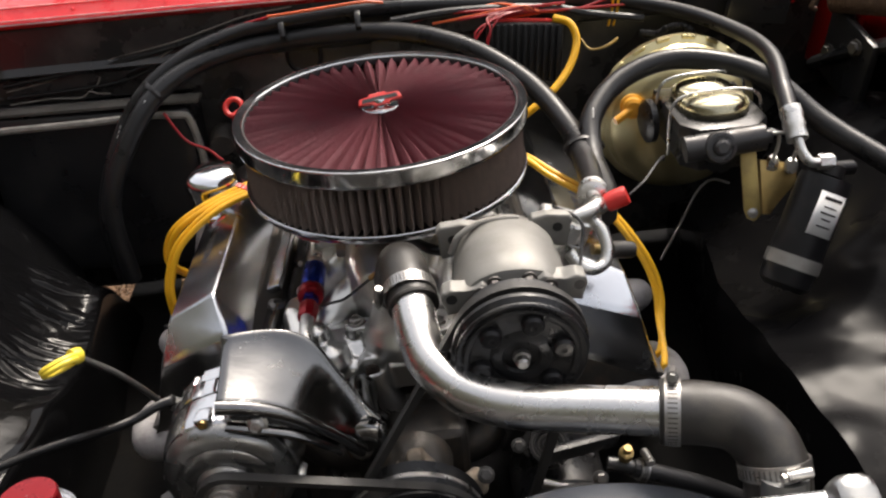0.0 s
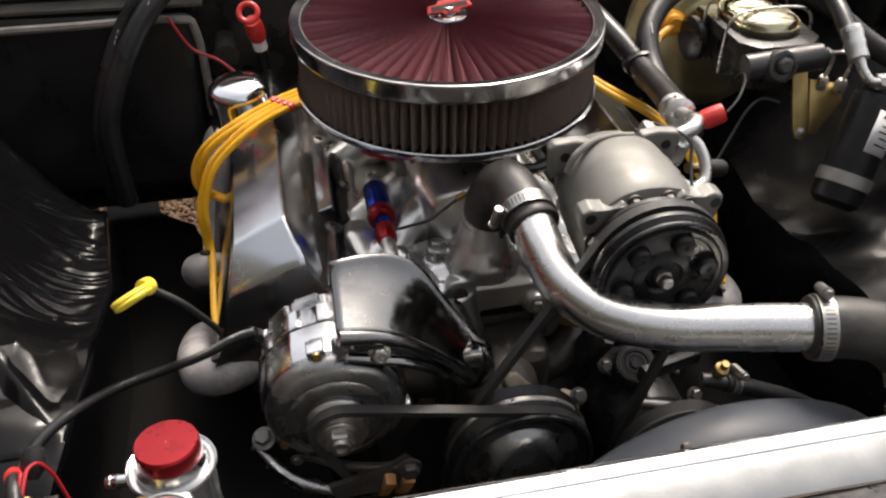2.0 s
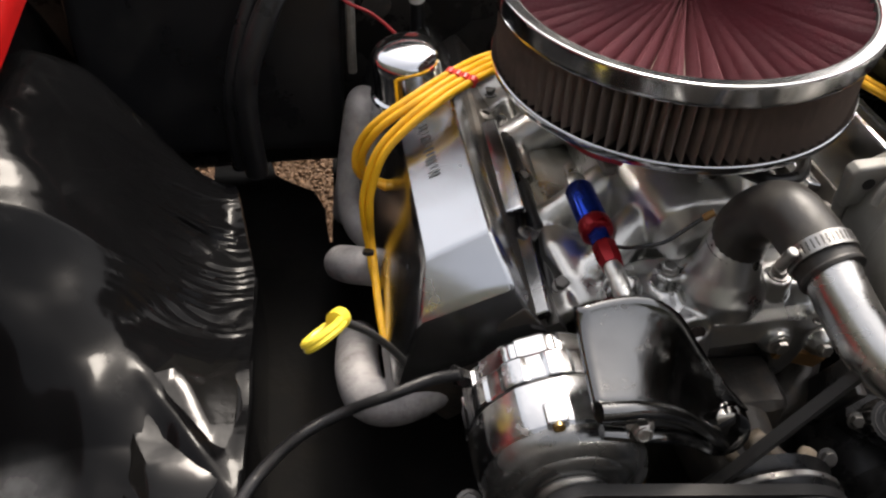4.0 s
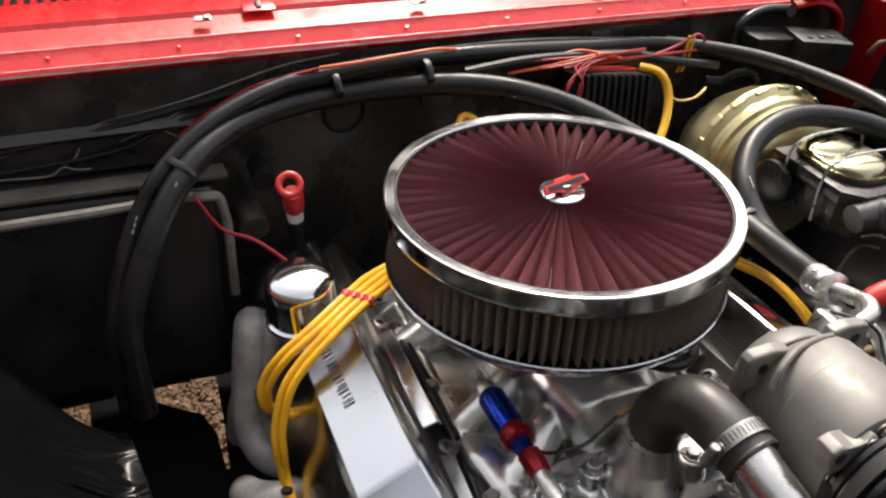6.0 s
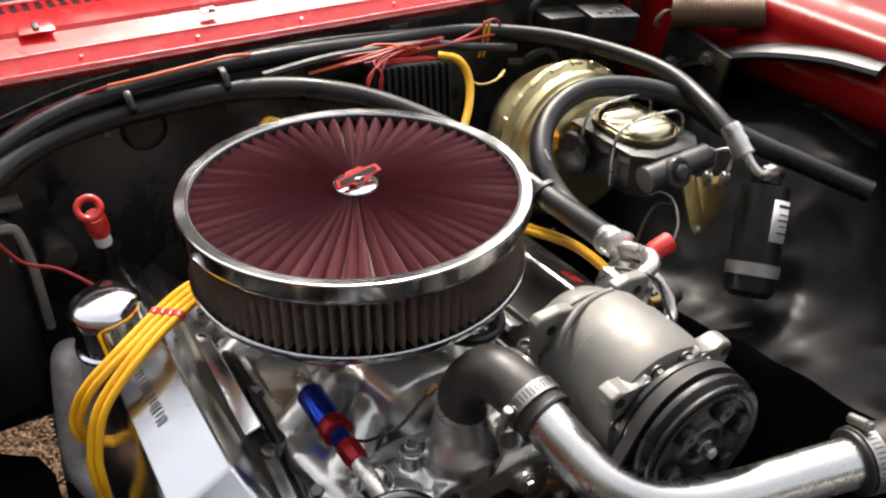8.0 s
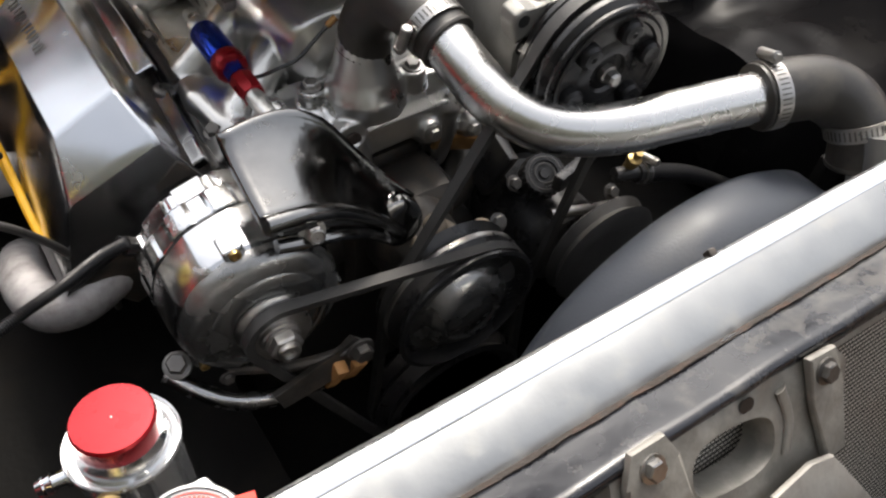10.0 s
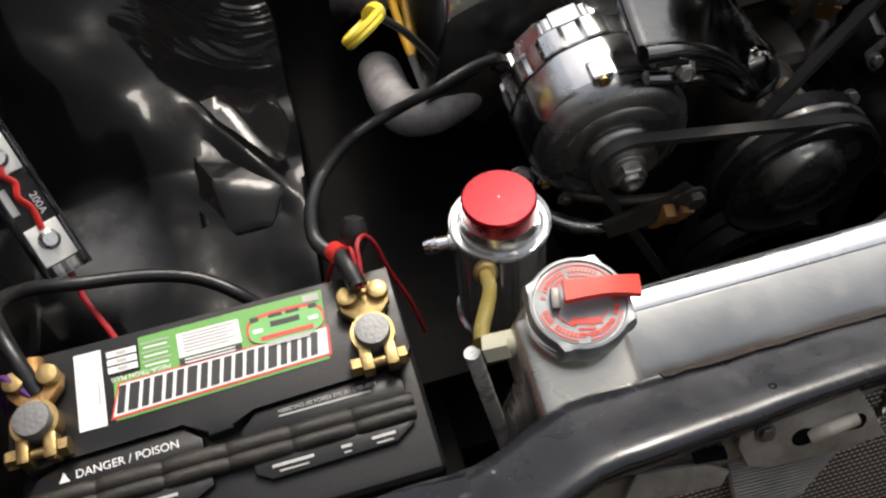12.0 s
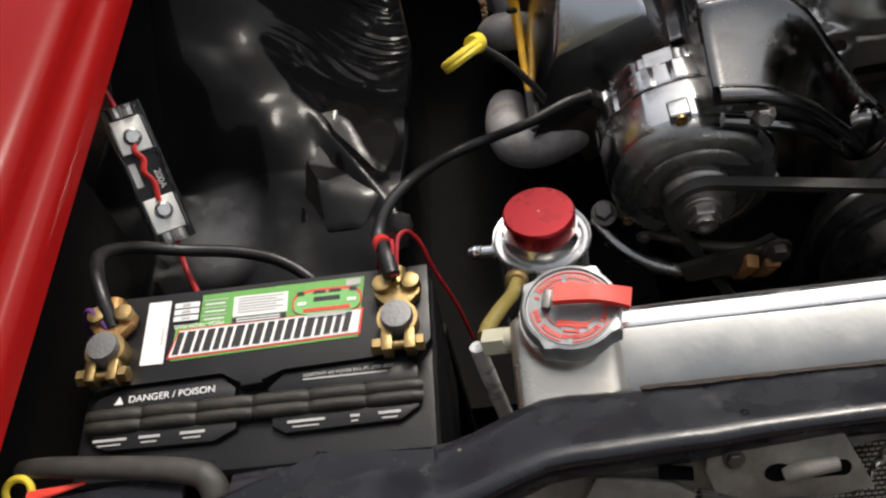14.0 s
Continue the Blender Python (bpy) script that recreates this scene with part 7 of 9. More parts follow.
def booster():
    c, d = V(0.425, 0.135, 0.832), V(0.0, -1, 0.05).normalized()
    t = thing("brake_booster", (0.425, 0.19, 0.72), "gold zinc-plated round brake booster", "brake booster")
    bm = shape()
    lathe(bm, [(0.0, -0.15), (0.06, -0.15), (0.085, -0.12), (0.103, -0.09), (0.109, -0.066), (0.114, -0.060), (0.118, -0.054), (0.118, -0.046), (0.113, -0.042), (0.108, -0.038), (0.107, -0.032), (0.110, -0.027), (0.108, -0.022), (0.102, -0.019), (0.099, -0.013), (0.101, -0.009), (0.098, -0.003), (0.090, 0.002), (0.084, 0.010), (0.070, 0.016), (0.045, 0.022), (0.0, 0.024)], c, d, 96)
    part("shell", bm, GOLD, t)
    for i in range(20):
        a = 2 * math.pi * i / 20 + 0.2
        bm = shape()
        box(bm, c + d * -0.053 + V(0.1158 * math.cos(a), 0, 0.1158 * math.sin(a)), (0.0065, 0.012, 0.020), turn(0, -math.degrees(a), 0), 0.003, 3)
        part("crimp_tab", bm, GOLD, t)
    bm = shape()
    lathe(bm, [(0.017, -0.005), (0.0175, 0.003), (0.014, 0.006), (0.0135, 0.014), (0.009, 0.018), (0, 0.018)], (0.345, 0.122, 0.875), (-0.15, -1, 0.2), 28)
    tube(bm, [(0.345, 0.112, 0.877), (0.330, 0.104, 0.872), (0.315, 0.097, 0.866)], 0.0058, 10)
    part("check_valve", bm, AMBERPL, t, "amber plastic vacuum check valve")
    m = thing("master_cylinder", (0.43, 0.01, 0.82), "black cast brake master cylinder with a gold lid and wire bails", "master cylinder")
    bm = shape()
    plate(bm, [(0.374, 0.100), (0.374, -0.006), (0.392, -0.026), (0.456, -0.026), (0.474, -0.006), (0.474, 0.100)], Matrix.Translation((0, 0, 0.842)), 0.062, 0.008)
    plate(bm, [(0.368, 0.106), (0.368, -0.012), (0.388, -0.034), (0.460, -0.034), (0.480, -0.012), (0.480, 0.106)], Matrix.Translation((0, 0, 0.886)), 0.020, 0.006)
    part("reservoir", bm, MCBLACK, m)
    bm = shape()
    lathe(bm, [(0.026, -0.10), (0.026, 0.0), (0.024, 0.02), (0.02, 0.05), (0, 0.052)], (0.423, 0.03, 0.852), d, 32)
    lathe(bm, [(0.030, 0), (0.030, 0.008), (0.022, 0.012), (0, 0.012)], (0.362, 0.085, 0.868), (-1, -0.1, 0), 20)
    part("bore", bm, MCBLACK, m)
    # oval lid with a rolled edge and two shallow domes
    bm = shape()

    def lid(u, v):
        q, r = 2 * math.pi * u, v
        px, py = 0.046 * r * math.copysign(abs(math.cos(q)) ** 0.8, math.cos(q)), 0.060 * r * math.copysign(abs(math.sin(q)) ** 0.8, math.sin(q))
        h = 0.9115 + 0.007 * max(0, min(1, (0.93 - r) / 0.06)) + (0.003 if 0.93 < r < 0.99 else 0)
        h += sum(0.0085 * max(0, 1 - ((px / 0.036) ** 2 + ((py - o) / 0.026) ** 2)) ** 0.6 for o in (-0.027, 0.027))
        return V(0.424 + px, 0.044 + py, h - (0.006 if r > 0.995 else 0))
    sheet(bm, lid, 72, 40)
    part("lid", bm, LIDGOLD, m, "gold zinc-plated lid", thick=0.0012, sharp=60)
    for y in (0.076, 0.016):
        bm = shape()
        tube(bm, [(0.366, y, 0.850), (0.365, y, 0.895), (0.367, y - 0.001, 0.918), (0.378, y - 0.002, 0.930), (0.400, y - 0.003, 0.935), (0.440, y - 0.004, 0.936), (0.466, y - 0.003, 0.931), (0.479, y - 0.002, 0.918), (0.483, y, 0.895)], 0.0019, 8, k=5)
        part("wire_bail", bm, FITALU, m, "bright wire bail")
    # combination valve
    v = thing("brake_valve", (0.44, -0.06, 0.84), "grey steel brake valve body on a gold bracket", "brake valve")
    bm = shape()
    tube(bm, [(0.368, -0.040, 0.884), (0.464, -0.046, 0.894)], 0.0165, 24)
    tube(bm, [(0.460, -0.046, 0.8935), (0.472, -0.047, 0.895)], 0.0090, 14)
    lathe(bm, [(0.0200, -0.010), (0.0200, 0.010), (0.0185, 0.013), (0.0150, 0.0135), (0.0145, 0.0115), (0.0105, 0.0115), (0.0095, 0.018), (0.0065, 0.020), (0, 0.020)], (0.407, -0.048, 0.887), (0, -1, 0.45), 28)
    part("body", bm, VALVEGREY, v, "dark grey valve body")
    bm = shape()
    mm = Matrix.Translation((0.474, -0.040, 0.846)) @ turn(64, 10, -14).to_4x4()
    plate(bm, [(-0.038, 0.022), (-0.018, 0.024), (0.006, -0.058), (0.000, -0.068), (-0.010, -0.066), (-0.016, -0.056)][::-1], mm, 0.005, 0.0015)
    br = part("bracket", bm, GOLDDULL, v, "gold zinc bracket")
    bm = shape()
    bolt(bm, mm @ V(-0.005, -0.058, 0.005), mm.to_3x3() @ V(0, 0, 1), 0.0050, 0.004)
    part("bracket_bolt", bm, STEEL, br)
    bm = shape()
    plate(bm, [(-0.010, 0.010), (0.036, 0.012), (0.040, -0.010), (0.030, -0.022), (0.018, -0.056), (0.008, -0.058)][::-1], mm @ Matrix.Translation((0, 0, -0.016)), 0.018, 0.003)
    part("block", bm, BRASSBLOCK, v, "brass block")
    for x, y in ((0.481, -0.040), (0.500, -0.052)):
        bm = shape()
        lathe(bm, [(0.0078, 0), (0.0078, 0.012), (0.005, 0.017), (0, 0.017)], (x, y, 0.846), (0, -0.1, 1), 6)
        part("nut", bm, FITALU, v)
        bm = shape()
        tube(bm, [(x, y - 0.002, 0.860), (x + 0.003, y - 0.004, 0.880), (x + 0.001, y - 0.004, 0.894), (x - 0.008, y - 0.002, 0.900), (0.468, -0.044, 0.897)], 0.0024, 8)
        part("brake_line", bm, FITALU, v, "bright bent brake line")
    bm = shape()
    tube(bm, [(0.43, -0.04, 0.83), (0.41, -0.03, 0.832), (0.392, -0.03, 0.815), (0.375, -0.035, 0.78), (0.345, -0.05, 0.73)], 0.0018, 8)
    part("brake_line", bm, DULLSTEEL, v)


booster()


def drier():
    a, b = V(0.462, -0.155, 0.742), V(0.523, -0.100, 0.862)
    d = (b - a).normalized()
    L = (b - a).length
    t = thing("receiver_drier", a, "black receiver drier can with a white label and a steel band", "receiver drier")
    bm = shape()
    lathe(bm, [(0.0, 0.0), (0.022, 0.001), (0.030, 0.008), (0.031, 0.016), (0.031, L - 0.012), (0.030, L - 0.003), (0.0, L)], a, d, 40)
    part("can", bm, BLACKPL, t)
    bm = shape()
    lathe(bm, [(0.0315, 0.028), (0.033, 0.028), (0.033, 0.044), (0.0315, 0.044)], a, d, 40)
    part("band", bm, CASTALU, t, "aluminium clamp band")
    bm = shape()
    pts = []
    view = (V(-0.1, -0.95, 0.55) - d * V(-0.1, -0.95, 0.55).dot(d)).normalized()
    side = d.cross(view)
    for i in range(9):
        an = -0.75 + 1.15 * i / 8
        for h in (L * 0.50, L * 0.86):
            pts.append(a + d * h + (view * math.cos(an + 0.45) + side * math.sin(an + 0.45)) * 0.0314)
    vs = [bm.verts.new(p) for p in pts]
    for i in range(8):
        bm.faces.new((vs[2 * i], vs[2 * i + 2], vs[2 * i + 3], vs[2 * i + 1]))
    lab = part("label", bm, WHITE, t, "white printed label", thick=0.0004)
    bm = shape()
    for k, (h, w) in enumerate(((0.81, 0.022), (0.74, 0.016), (0.69, 0.02), (0.64, 0.012), (0.58, 0.018))):
        an = 0.22
        p = a + d * (L * h) + (view * math.cos(an) + side * math.sin(an)) * 0.0320
        nn = (view * math.cos(an) + side * math.sin(an))
        box(bm, p, (w, 0.004 if k == 0 else 0.0018, 0.0006), Matrix((d.cross(nn), d, nn)).transposed(), 0)
    part("print", bm, INK, lab, "dark print bars")
    bm = shape()
    lathe(bm, [(0.018, 0), (0.017, 0.014), (0.011, 0.018), (0, 0.018)], b, d, 24)
    tube(bm, [b + d * 0.008, b + d * 0.010 + V(-0.025, -0.003, 0.004)], 0.009, 12)
    tube(bm, [b + d * 0.008, b + d * 0.008 + V(0.03, 0.006, -0.004)], 0.009, 12)
    part("head", bm, BLACKPL, t)


drier()


# ---- fuel, tank, battery and electrics ----
def fuel_line():
    a, b = V(-0.102, -0.083, 0.793), V(-0.1035, -0.200, 0.801)
    d = (b - a).normalized()
    t = thing("fuel_fitting", a, "blue and red anodised fuel filter with a braided steel line", "fuel filter")
    bm = shape()
    lathe(bm, [(0.006, -0.040), (0.0075, -0.022), (0.0105, -0.016), (0.0105, -0.008), (0.009, -0.004), (0.0, -0.004)], a, d, 20)
    part("inlet", bm, FITALU, t, "bright inlet fitting")
    bm = shape()
    lathe(bm, [(0.0, -0.005), (0.0112, -0.004), (0.0138, 0.000), (0.0142, 0.003), (0.0142, 0.049), (0.0132, 0.052), (0, 0.052)], a, d, 44)
    part("filter_body", bm, BLUEANO, t, "blue anodised body")
    bm = shape()
    lathe(bm, [(0.0138, 0.050), (0.0152, 0.052), (0.0158, 0.056), (0.0158, 0.062), (0.0148, 0.066), (0.0110, 0.068), (0, 0.068)], a, d, 40)
    part("end_cap", bm, REDANO, t, "red anodised end cap")
    bm = shape()
    lathe(bm, [(0.0102, 0.066), (0.0102, 0.086), (0, 0.086)], a, d, 6)
    part("swivel_nut", bm, BLUEANO, t, "blue anodised nut")
    bm = shape()
    lathe(bm, [(0.0112, 0.085), (0.0118, 0.088), (0.0118, 0.104), (0.0100, 0.112), (0, 0.112)], a, d, 8)
    part("hose_socket", bm, REDANO, t, "red anodised socket")
    bm = shape()
    e = a + d * 0.110
    tube(bm, [e, e + d * 0.03 + V(0.001, 0, -0.004), e + d * 0.055 + V(0.004, 0.002, -0.020), e + d * 0.068 + V(0.006, 0.01, -0.06), V(-0.09, -0.26, 0.60)], 0.0082, 16)
    part("braided_hose", bm, FITALU, t, "bright metal fuel line")


fuel_line()


def dipsticks():
    t = thing("transmission_dipstick", (-0.219, 0.262, 0.80), "red-handled dipstick in a black tube", "dipstick")
    bm = shape()
    tube(bm, [(-0.214, 0.275, 0.70), (-0.216, 0.268, 0.80), (-0.219, 0.258, 0.835)], 0.009, 12)
    part("tube", bm, BLACKPL, t)
    bm = shape()
    tube(bm, [(-0.217, 0.262, 0.822), (-0.219, 0.258, 0.838)], 0.0105, 14)
    part("collar", bm, WHITE, t, "pale collar")
    bm = shape()
    lathe(bm, [(0.012, 0.0), (0.013, 0.006), (0.013, 0.028), (0.010, 0.036), (0, 0.036)], (-0.219, 0.255, 0.842), (-0.12, -0.45, 0.85), 20)
    tube(bm, ring(V(-0.227, 0.232, 0.888), (-0.1, -0.75, 0.65), 0.0125, 16), 0.0042, 10, k=3, closed=True)
    part("handle", bm, REDPL, t, "red plastic ring handle")
    t = thing("engine_oil_dipstick", (-0.31, -0.235, 0.79), "yellow-handled engine oil dipstick", "dipstick")
    bm = shape()
    tube(bm, [(-0.265, -0.19, 0.60), (-0.285, -0.205, 0.70), (-0.315, -0.222, 0.77), (-0.343, -0.240, 0.816)], 0.0036, 10)
    part("tube", bm, DULLSTEEL, t)
    bm = shape()
    p, q = V(-0.345, -0.242, 0.819), V(-0.372, -0.269, 0.822)
    ax = (q - p).normalized()
    nn = ax.cross(V(-0.18, 0.70, -0.68)).normalized()
    up = nn.cross(ax)
    mid = p + ax * 0.018
    loop = [mid + ax * (0.0185 * math.cos(v)) + up * (0.0120 * math.sin(v)) for v in [2 * math.pi * i / 14 for i in range(14)]]
    tube(bm, loop, 0.0033, 8, k=3, closed=True)
    tube(bm, [v + nn * 0.004 for v in loop], 0.0033, 8, k=3, closed=True)
    lathe(bm, [(0.0085, -0.006), (0.0090, -0.002), (0.0085, 0.005), (0.005, 0.006)], p, (q - p) + V(0.01, 0.0, 0.01), 20)
    part("handle", bm, YELLOWPL, t, "yellow plastic handle")


dipsticks()


def overflow_tank():
    d = V(0.0, 0.10, 1).normalized()
    base = V(-0.311, -0.478, 0.686)
    t = thing("coolant_overflow_tank", base, "polished coolant overflow can with a red cap", "overflow tank")
    bm = shape()
    lathe(bm, [(0.0000, 0.0359), (0.0317, 0.0359), (0.0338, 0.0382), (0.0338, 0.0421), (0.0314, 0.0437), (0.0314, 0.1357), (0.0334, 0.1365), (0.0342, 0.1384), (0.0336, 0.1398), (0.0326, 0.1394), (0.0316, 0.1374), (0.0290, 0.1372), (0.0272, 0.1388), (0.0266, 0.1416), (0.0000, 0.1416)], base, d, 56)
    part("can", bm, CANALU, t, "polished can")
    bm = shape()
    lathe(bm, [(0.0255, 0.1412), (0.0266, 0.1435), (0.0252, 0.1466), (0.0248, 0.1490), (0.0000, 0.1490)], base, d, 48)
    part("neck", bm, POLISHED, t)
    bm = shape()
    lathe(bm, [(0.0228, 0.1474), (0.0243, 0.1490), (0.0243, 0.1607), (0.0231, 0.1626), (0.0000, 0.1630)], base, d, 64, lambda a, r, h: r * (1 + 0.004 * math.sin(40 * a)))
    cap = part("cap", bm, REDANO, t, "red anodised cap")
    bm = shape()
    lathe(bm, [(0.0006, 0.1630), (0.0006, 0.1632), (0.0000, 0.1633)], base, d, 8)
    part("centre_mark", bm, STEEL, cap)
    bm = shape()
    lathe(bm, [(0.0074, 0), (0.0074, 0.004), (0.0052, 0.005), (0.0052, 0.012), (0.0066, 0.0125), (0.0056, 0.0165), (0.0062, 0.0175), (0.0048, 0.0215), (0, 0.0215)], V(-0.341, -0.463, 0.812), V(-1, 0.12, -0.12), 18)
    part("nozzle", bm, CHROME, t, "chrome hose nozzle")
    bm = shape()
    p = base + d * 0.128 + V(-0.0200, -0.0290, 0.003)
    lathe(bm, [(0.0048, -0.006), (0.0055, 0.002), (0.0045, 0.008), (0, 0.008)], p, (0, -0.5, 0.85), 14)
    part("barb", bm, BRASS, t)
    h = thing("overflow_hose", (-0.32, -0.55, 0.80), "short amber hose with a milky elbow to the radiator neck", "hose")
    bm = shape()
    tube(bm, [p + V(0, -0.002, 0.004), V(-0.3345, -0.518, 0.836), V(-0.3415, -0.535, 0.847), V(-0.3490, -0.550, 0.853), V(-0.3525, -0.561, 0.857)], 0.0048, 16, wob=0.03)
    part("hose", bm, TUBEAMB, h, "amber rubber hose")
    bm = shape()
    tube(bm, [V(-0.351, -0.565, 0.857), V(-0.338, -0.568, 0.862)], 0.0086, 6)
    tube(bm, [V(-0.342, -0.567, 0.861), V(-0.322, -0.571, 0.868)], 0.0072, 16)
    lathe(bm, [(0.0090, 0), (0.0090, 0.005), (0.0072, 0.006)], V(-0.331, -0.569, 0.865), V(1, -0.15, 0.3), 12)
    part("elbow", bm, NYLON, h, "milky nylon elbow")
    bm = shape()
    lathe(bm, [(0.0052, 0), (0.0080, 0.0015), (0.0080, 0.006), (0.006, 0.0075)], p + V(0, -0.001, 0.004), V(-0.02, -0.8, 0.6), 18)
    part("barb_collar", bm, BRASS, h)
    bm = shape()
    tube(bm, [V(-0.3580, -0.560, 0.846), V(-0.3532, -0.568, 0.812), V(-0.3444, -0.578, 0.7495), V(-0.339, -0.584, 0.70)], 0.0050, 14)
    solo("drain_tube", bm, ZINC, "bright steel drain tube beside the radiator", "tube")


overflow_tank()


def battery():
    t = thing("battery", (-0.508, -0.546, 0.65), "black car battery with a green and white top label", "battery")
    m = turn(3, 2.5, 1)
    P = Matrix.Translation((-0.507, -0.527, 0.8228)) @ m.to_4x4()
    bm = shape()
    box(bm, P @ V(0.001, -0.018, -0.090), (0.236, 0.133, 0.172), m, 0.007, 3)
    part("case", bm, BLACKPL, t, "black plastic case")
    bm = shape()
    plate(bm, [(-0.096, 0.047), (0.117, 0.048), (0.117, -0.010), (0.108, -0.022), (0.100, -0.0165), (0.019, -0.0195), (0.007, -0.0295), (-0.008, -0.0305), (-0.020, -0.0175), (-0.090, -0.0195), (-0.106, -0.026), (-0.117, -0.012), (-0.117, 0.030)][::-1], P @ Matrix.Translation((0, 0, -0.004)), 0.0105, 0.0022)
    part("lid", bm, BLACKPL, t)
    # stepped vent covers either side of the dusty hold-down groove
    for poly, h in (([(-0.108, -0.036), (-0.104, -0.0275), (-0.089, -0.0215), (-0.022, -0.0200), (-0.012, -0.0290), (-0.012, -0.036)], 0.0072), ([(0.010, -0.036), (0.010, -0.0315), (0.020, -0.0220), (0.097, -0.0190), (0.107, -0.0270), (0.107, -0.036)], 0.0072),
                    ([(-0.104, -0.050), (-0.104, -0.058), (-0.094, -0.0635), (-0.024, -0.0640), (-0.010, -0.0570), (-0.010, -0.050)], 0.0050), ([(0.013, -0.050), (0.013, -0.0580), (0.022, -0.0635), (0.095, -0.0620), (0.107, -0.0540), (0.107, -0.050)], 0.0050)):
        if poly[1][1] > -0.04:
            poly = poly[::-1]
        bm = shape()
        plate(bm, poly, P @ Matrix.Translation((0, 0, -0.004)), h, 0.0018)
        part("vent_cover", bm, BLACKPL, t)
    for y, r in ((-0.0400, 0.0052), (-0.0475, 0.0046)):
        for k in range(6):
            bm = shape()
            x0 = -0.108 + 0.0365 * k
            tube(bm, [P @ V(x0, y, -0.0005), P @ V(x0 + 0.006, y, 0.0010), P @ V(x0 + 0.028, y, 0.0010), P @ V(x0 + 0.034, y, -0.0005)], r, 12, k=4)
            part("dusty_rib", bm, DUSTRIB, t, "dusty rounded rib")
    z = 0.0067

    def flat(poly, h, material, name, label="", parent=None, thick=0.0004):
        bm = shape()
        plate(bm, poly, P @ Matrix.Translation((0, 0, h)), thick, 0)
        return part(name, bm, material, parent or t, label)

    def card(x0, x1, y0, y1, h, material, name, label="", parent=None):
        return flat([(x0, y0), (x1, y0), (x1, y1), (x0, y1)], h, material, name, label, parent)
    lab = flat([(-0.0570, -0.0072), (0.0690, -0.0036), (0.0735, 0.0430), (0.012, 0.0428), (-0.0400, 0.0205), (-0.0560, 0.0190)], z, GREEN, "label", "green label with white and red print")
    flat([(-0.0400, 0.0200), (0.012, 0.0426), (-0.0395, 0.0420)], z, GREEN, "label_fade", "", lab)
    # the wide brand word as plain blocks: red outline, white ground, black slanted blocks
    flat([(-0.0595, -0.0060), (0.0705, -0.0018), (0.0728, 0.0180), (0.0640, 0.0178), (-0.0535, 0.0158)], z + 0.0004, REDLAB, "word_edge", "red word outline", lab)
    flat([(-0.0580, -0.0047), (0.0690, -0.0006), (0.0712, 0.0166), (-0.0526, 0.0146)], z + 0.0008, WHITE, "word_ground", "white word ground", lab)
    edge = -0.0560
    rnd = random.Random(8)
    for i in range(18):
        w = 0.0038 + 0.0020 * rnd.random()
        y0, y1, sl = -0.0034 + 0.0042 * (edge + 0.058) / 0.127, 0.0134 + 0.0020 * (edge + 0.058) / 0.127, 0.0030
        flat([(edge, y0), (edge + w, y0), (edge + w + sl, y1), (edge + sl, y1)], z + 0.0012, INK, "word_bar", "", lab, 0.0003)
        edge += w + 0.0021
    card(-0.0775, -0.0618, -0.0082, 0.0404, z, WHITE, "date_label", "white blank label", lab)
    for k in range(7):
        card(-0.0650, -0.0640, 0.006 + 0.0020 * k, 0.0072 + 0.0020 * k, z + 0.0005, GREYINK, "date_print", "", lab)
    for k in range(3):
        y1 = 0.0372 - 0.0052 * k
        card(-0.0585, -0.0412, y1 - 0.0040, y1, z + 0.0004, WHITE, "print_box", "", lab)
        card(-0.0530, -0.0470, y1 - 0.0028, y1 - 0.0012, z + 0.0009, GREYINK, "box_print", "", lab)
    card(-0.0170, 0.0205, 0.0215, 0.0374, z + 0.0004, WHITE, "print_panel", "white print panel", lab)
    card(-0.0172, 0.0200, 0.0158, 0.0208, z + 0.0004, INK, "print_panel", "black print panel", lab)

    def bar(x0, y0, h, w, d, material, parent):
        bm = shape()
        box(bm, P @ V(x0, y0, h), (w, d, 0.0003), m, 0)
        part("print_bar", bm, material, parent)
    for k in range(6):
        bar(0.002 - 0.002 * (k % 2), 0.0355 - 0.0022 * k, z + 0.001, 0.032 - 0.005 * (k % 2), 0.0009, GREYINK, lab)
    for k in range(2):
        bar(0.001, 0.0194 - 0.0020 * k, z + 0.001, 0.030, 0.0009, WHITE, lab)
    for k in range(6):
        bar(-0.030, 0.0370 - 0.0030 * k, z + 0.0006, 0.017 - 0.003 * (k % 2), 0.0010, WHITE if k % 2 else GREYINK, lab)
    part("model_words", lettering("MEGA-TRON PLUS", P @ Matrix.Translation((-0.0400, 0.0185, z + 0.0006)) @ turn(0, 0, 180).to_4x4(), 0.0042), WHITE, lab, "small white model words")

    def oval(cx, cy, rx, ry, n=32):
        return [(cx + rx * math.copysign(abs(math.cos(q)) ** 0.6, math.cos(q)), cy + ry * math.copysign(abs(math.sin(q)) ** 0.7, math.sin(q))) for q in [2 * math.pi * i / n for i in range(n)]]
    flat(oval(0.0480, 0.0260, 0.0238, 0.0104), z + 0.0010, REDLAB, "badge_edge", "orange-red badge edge", lab)
    flat(oval(0.0480, 0.0246, 0.0226, 0.0092), z + 0.0014, BADGE, "badge", "green badge", lab)
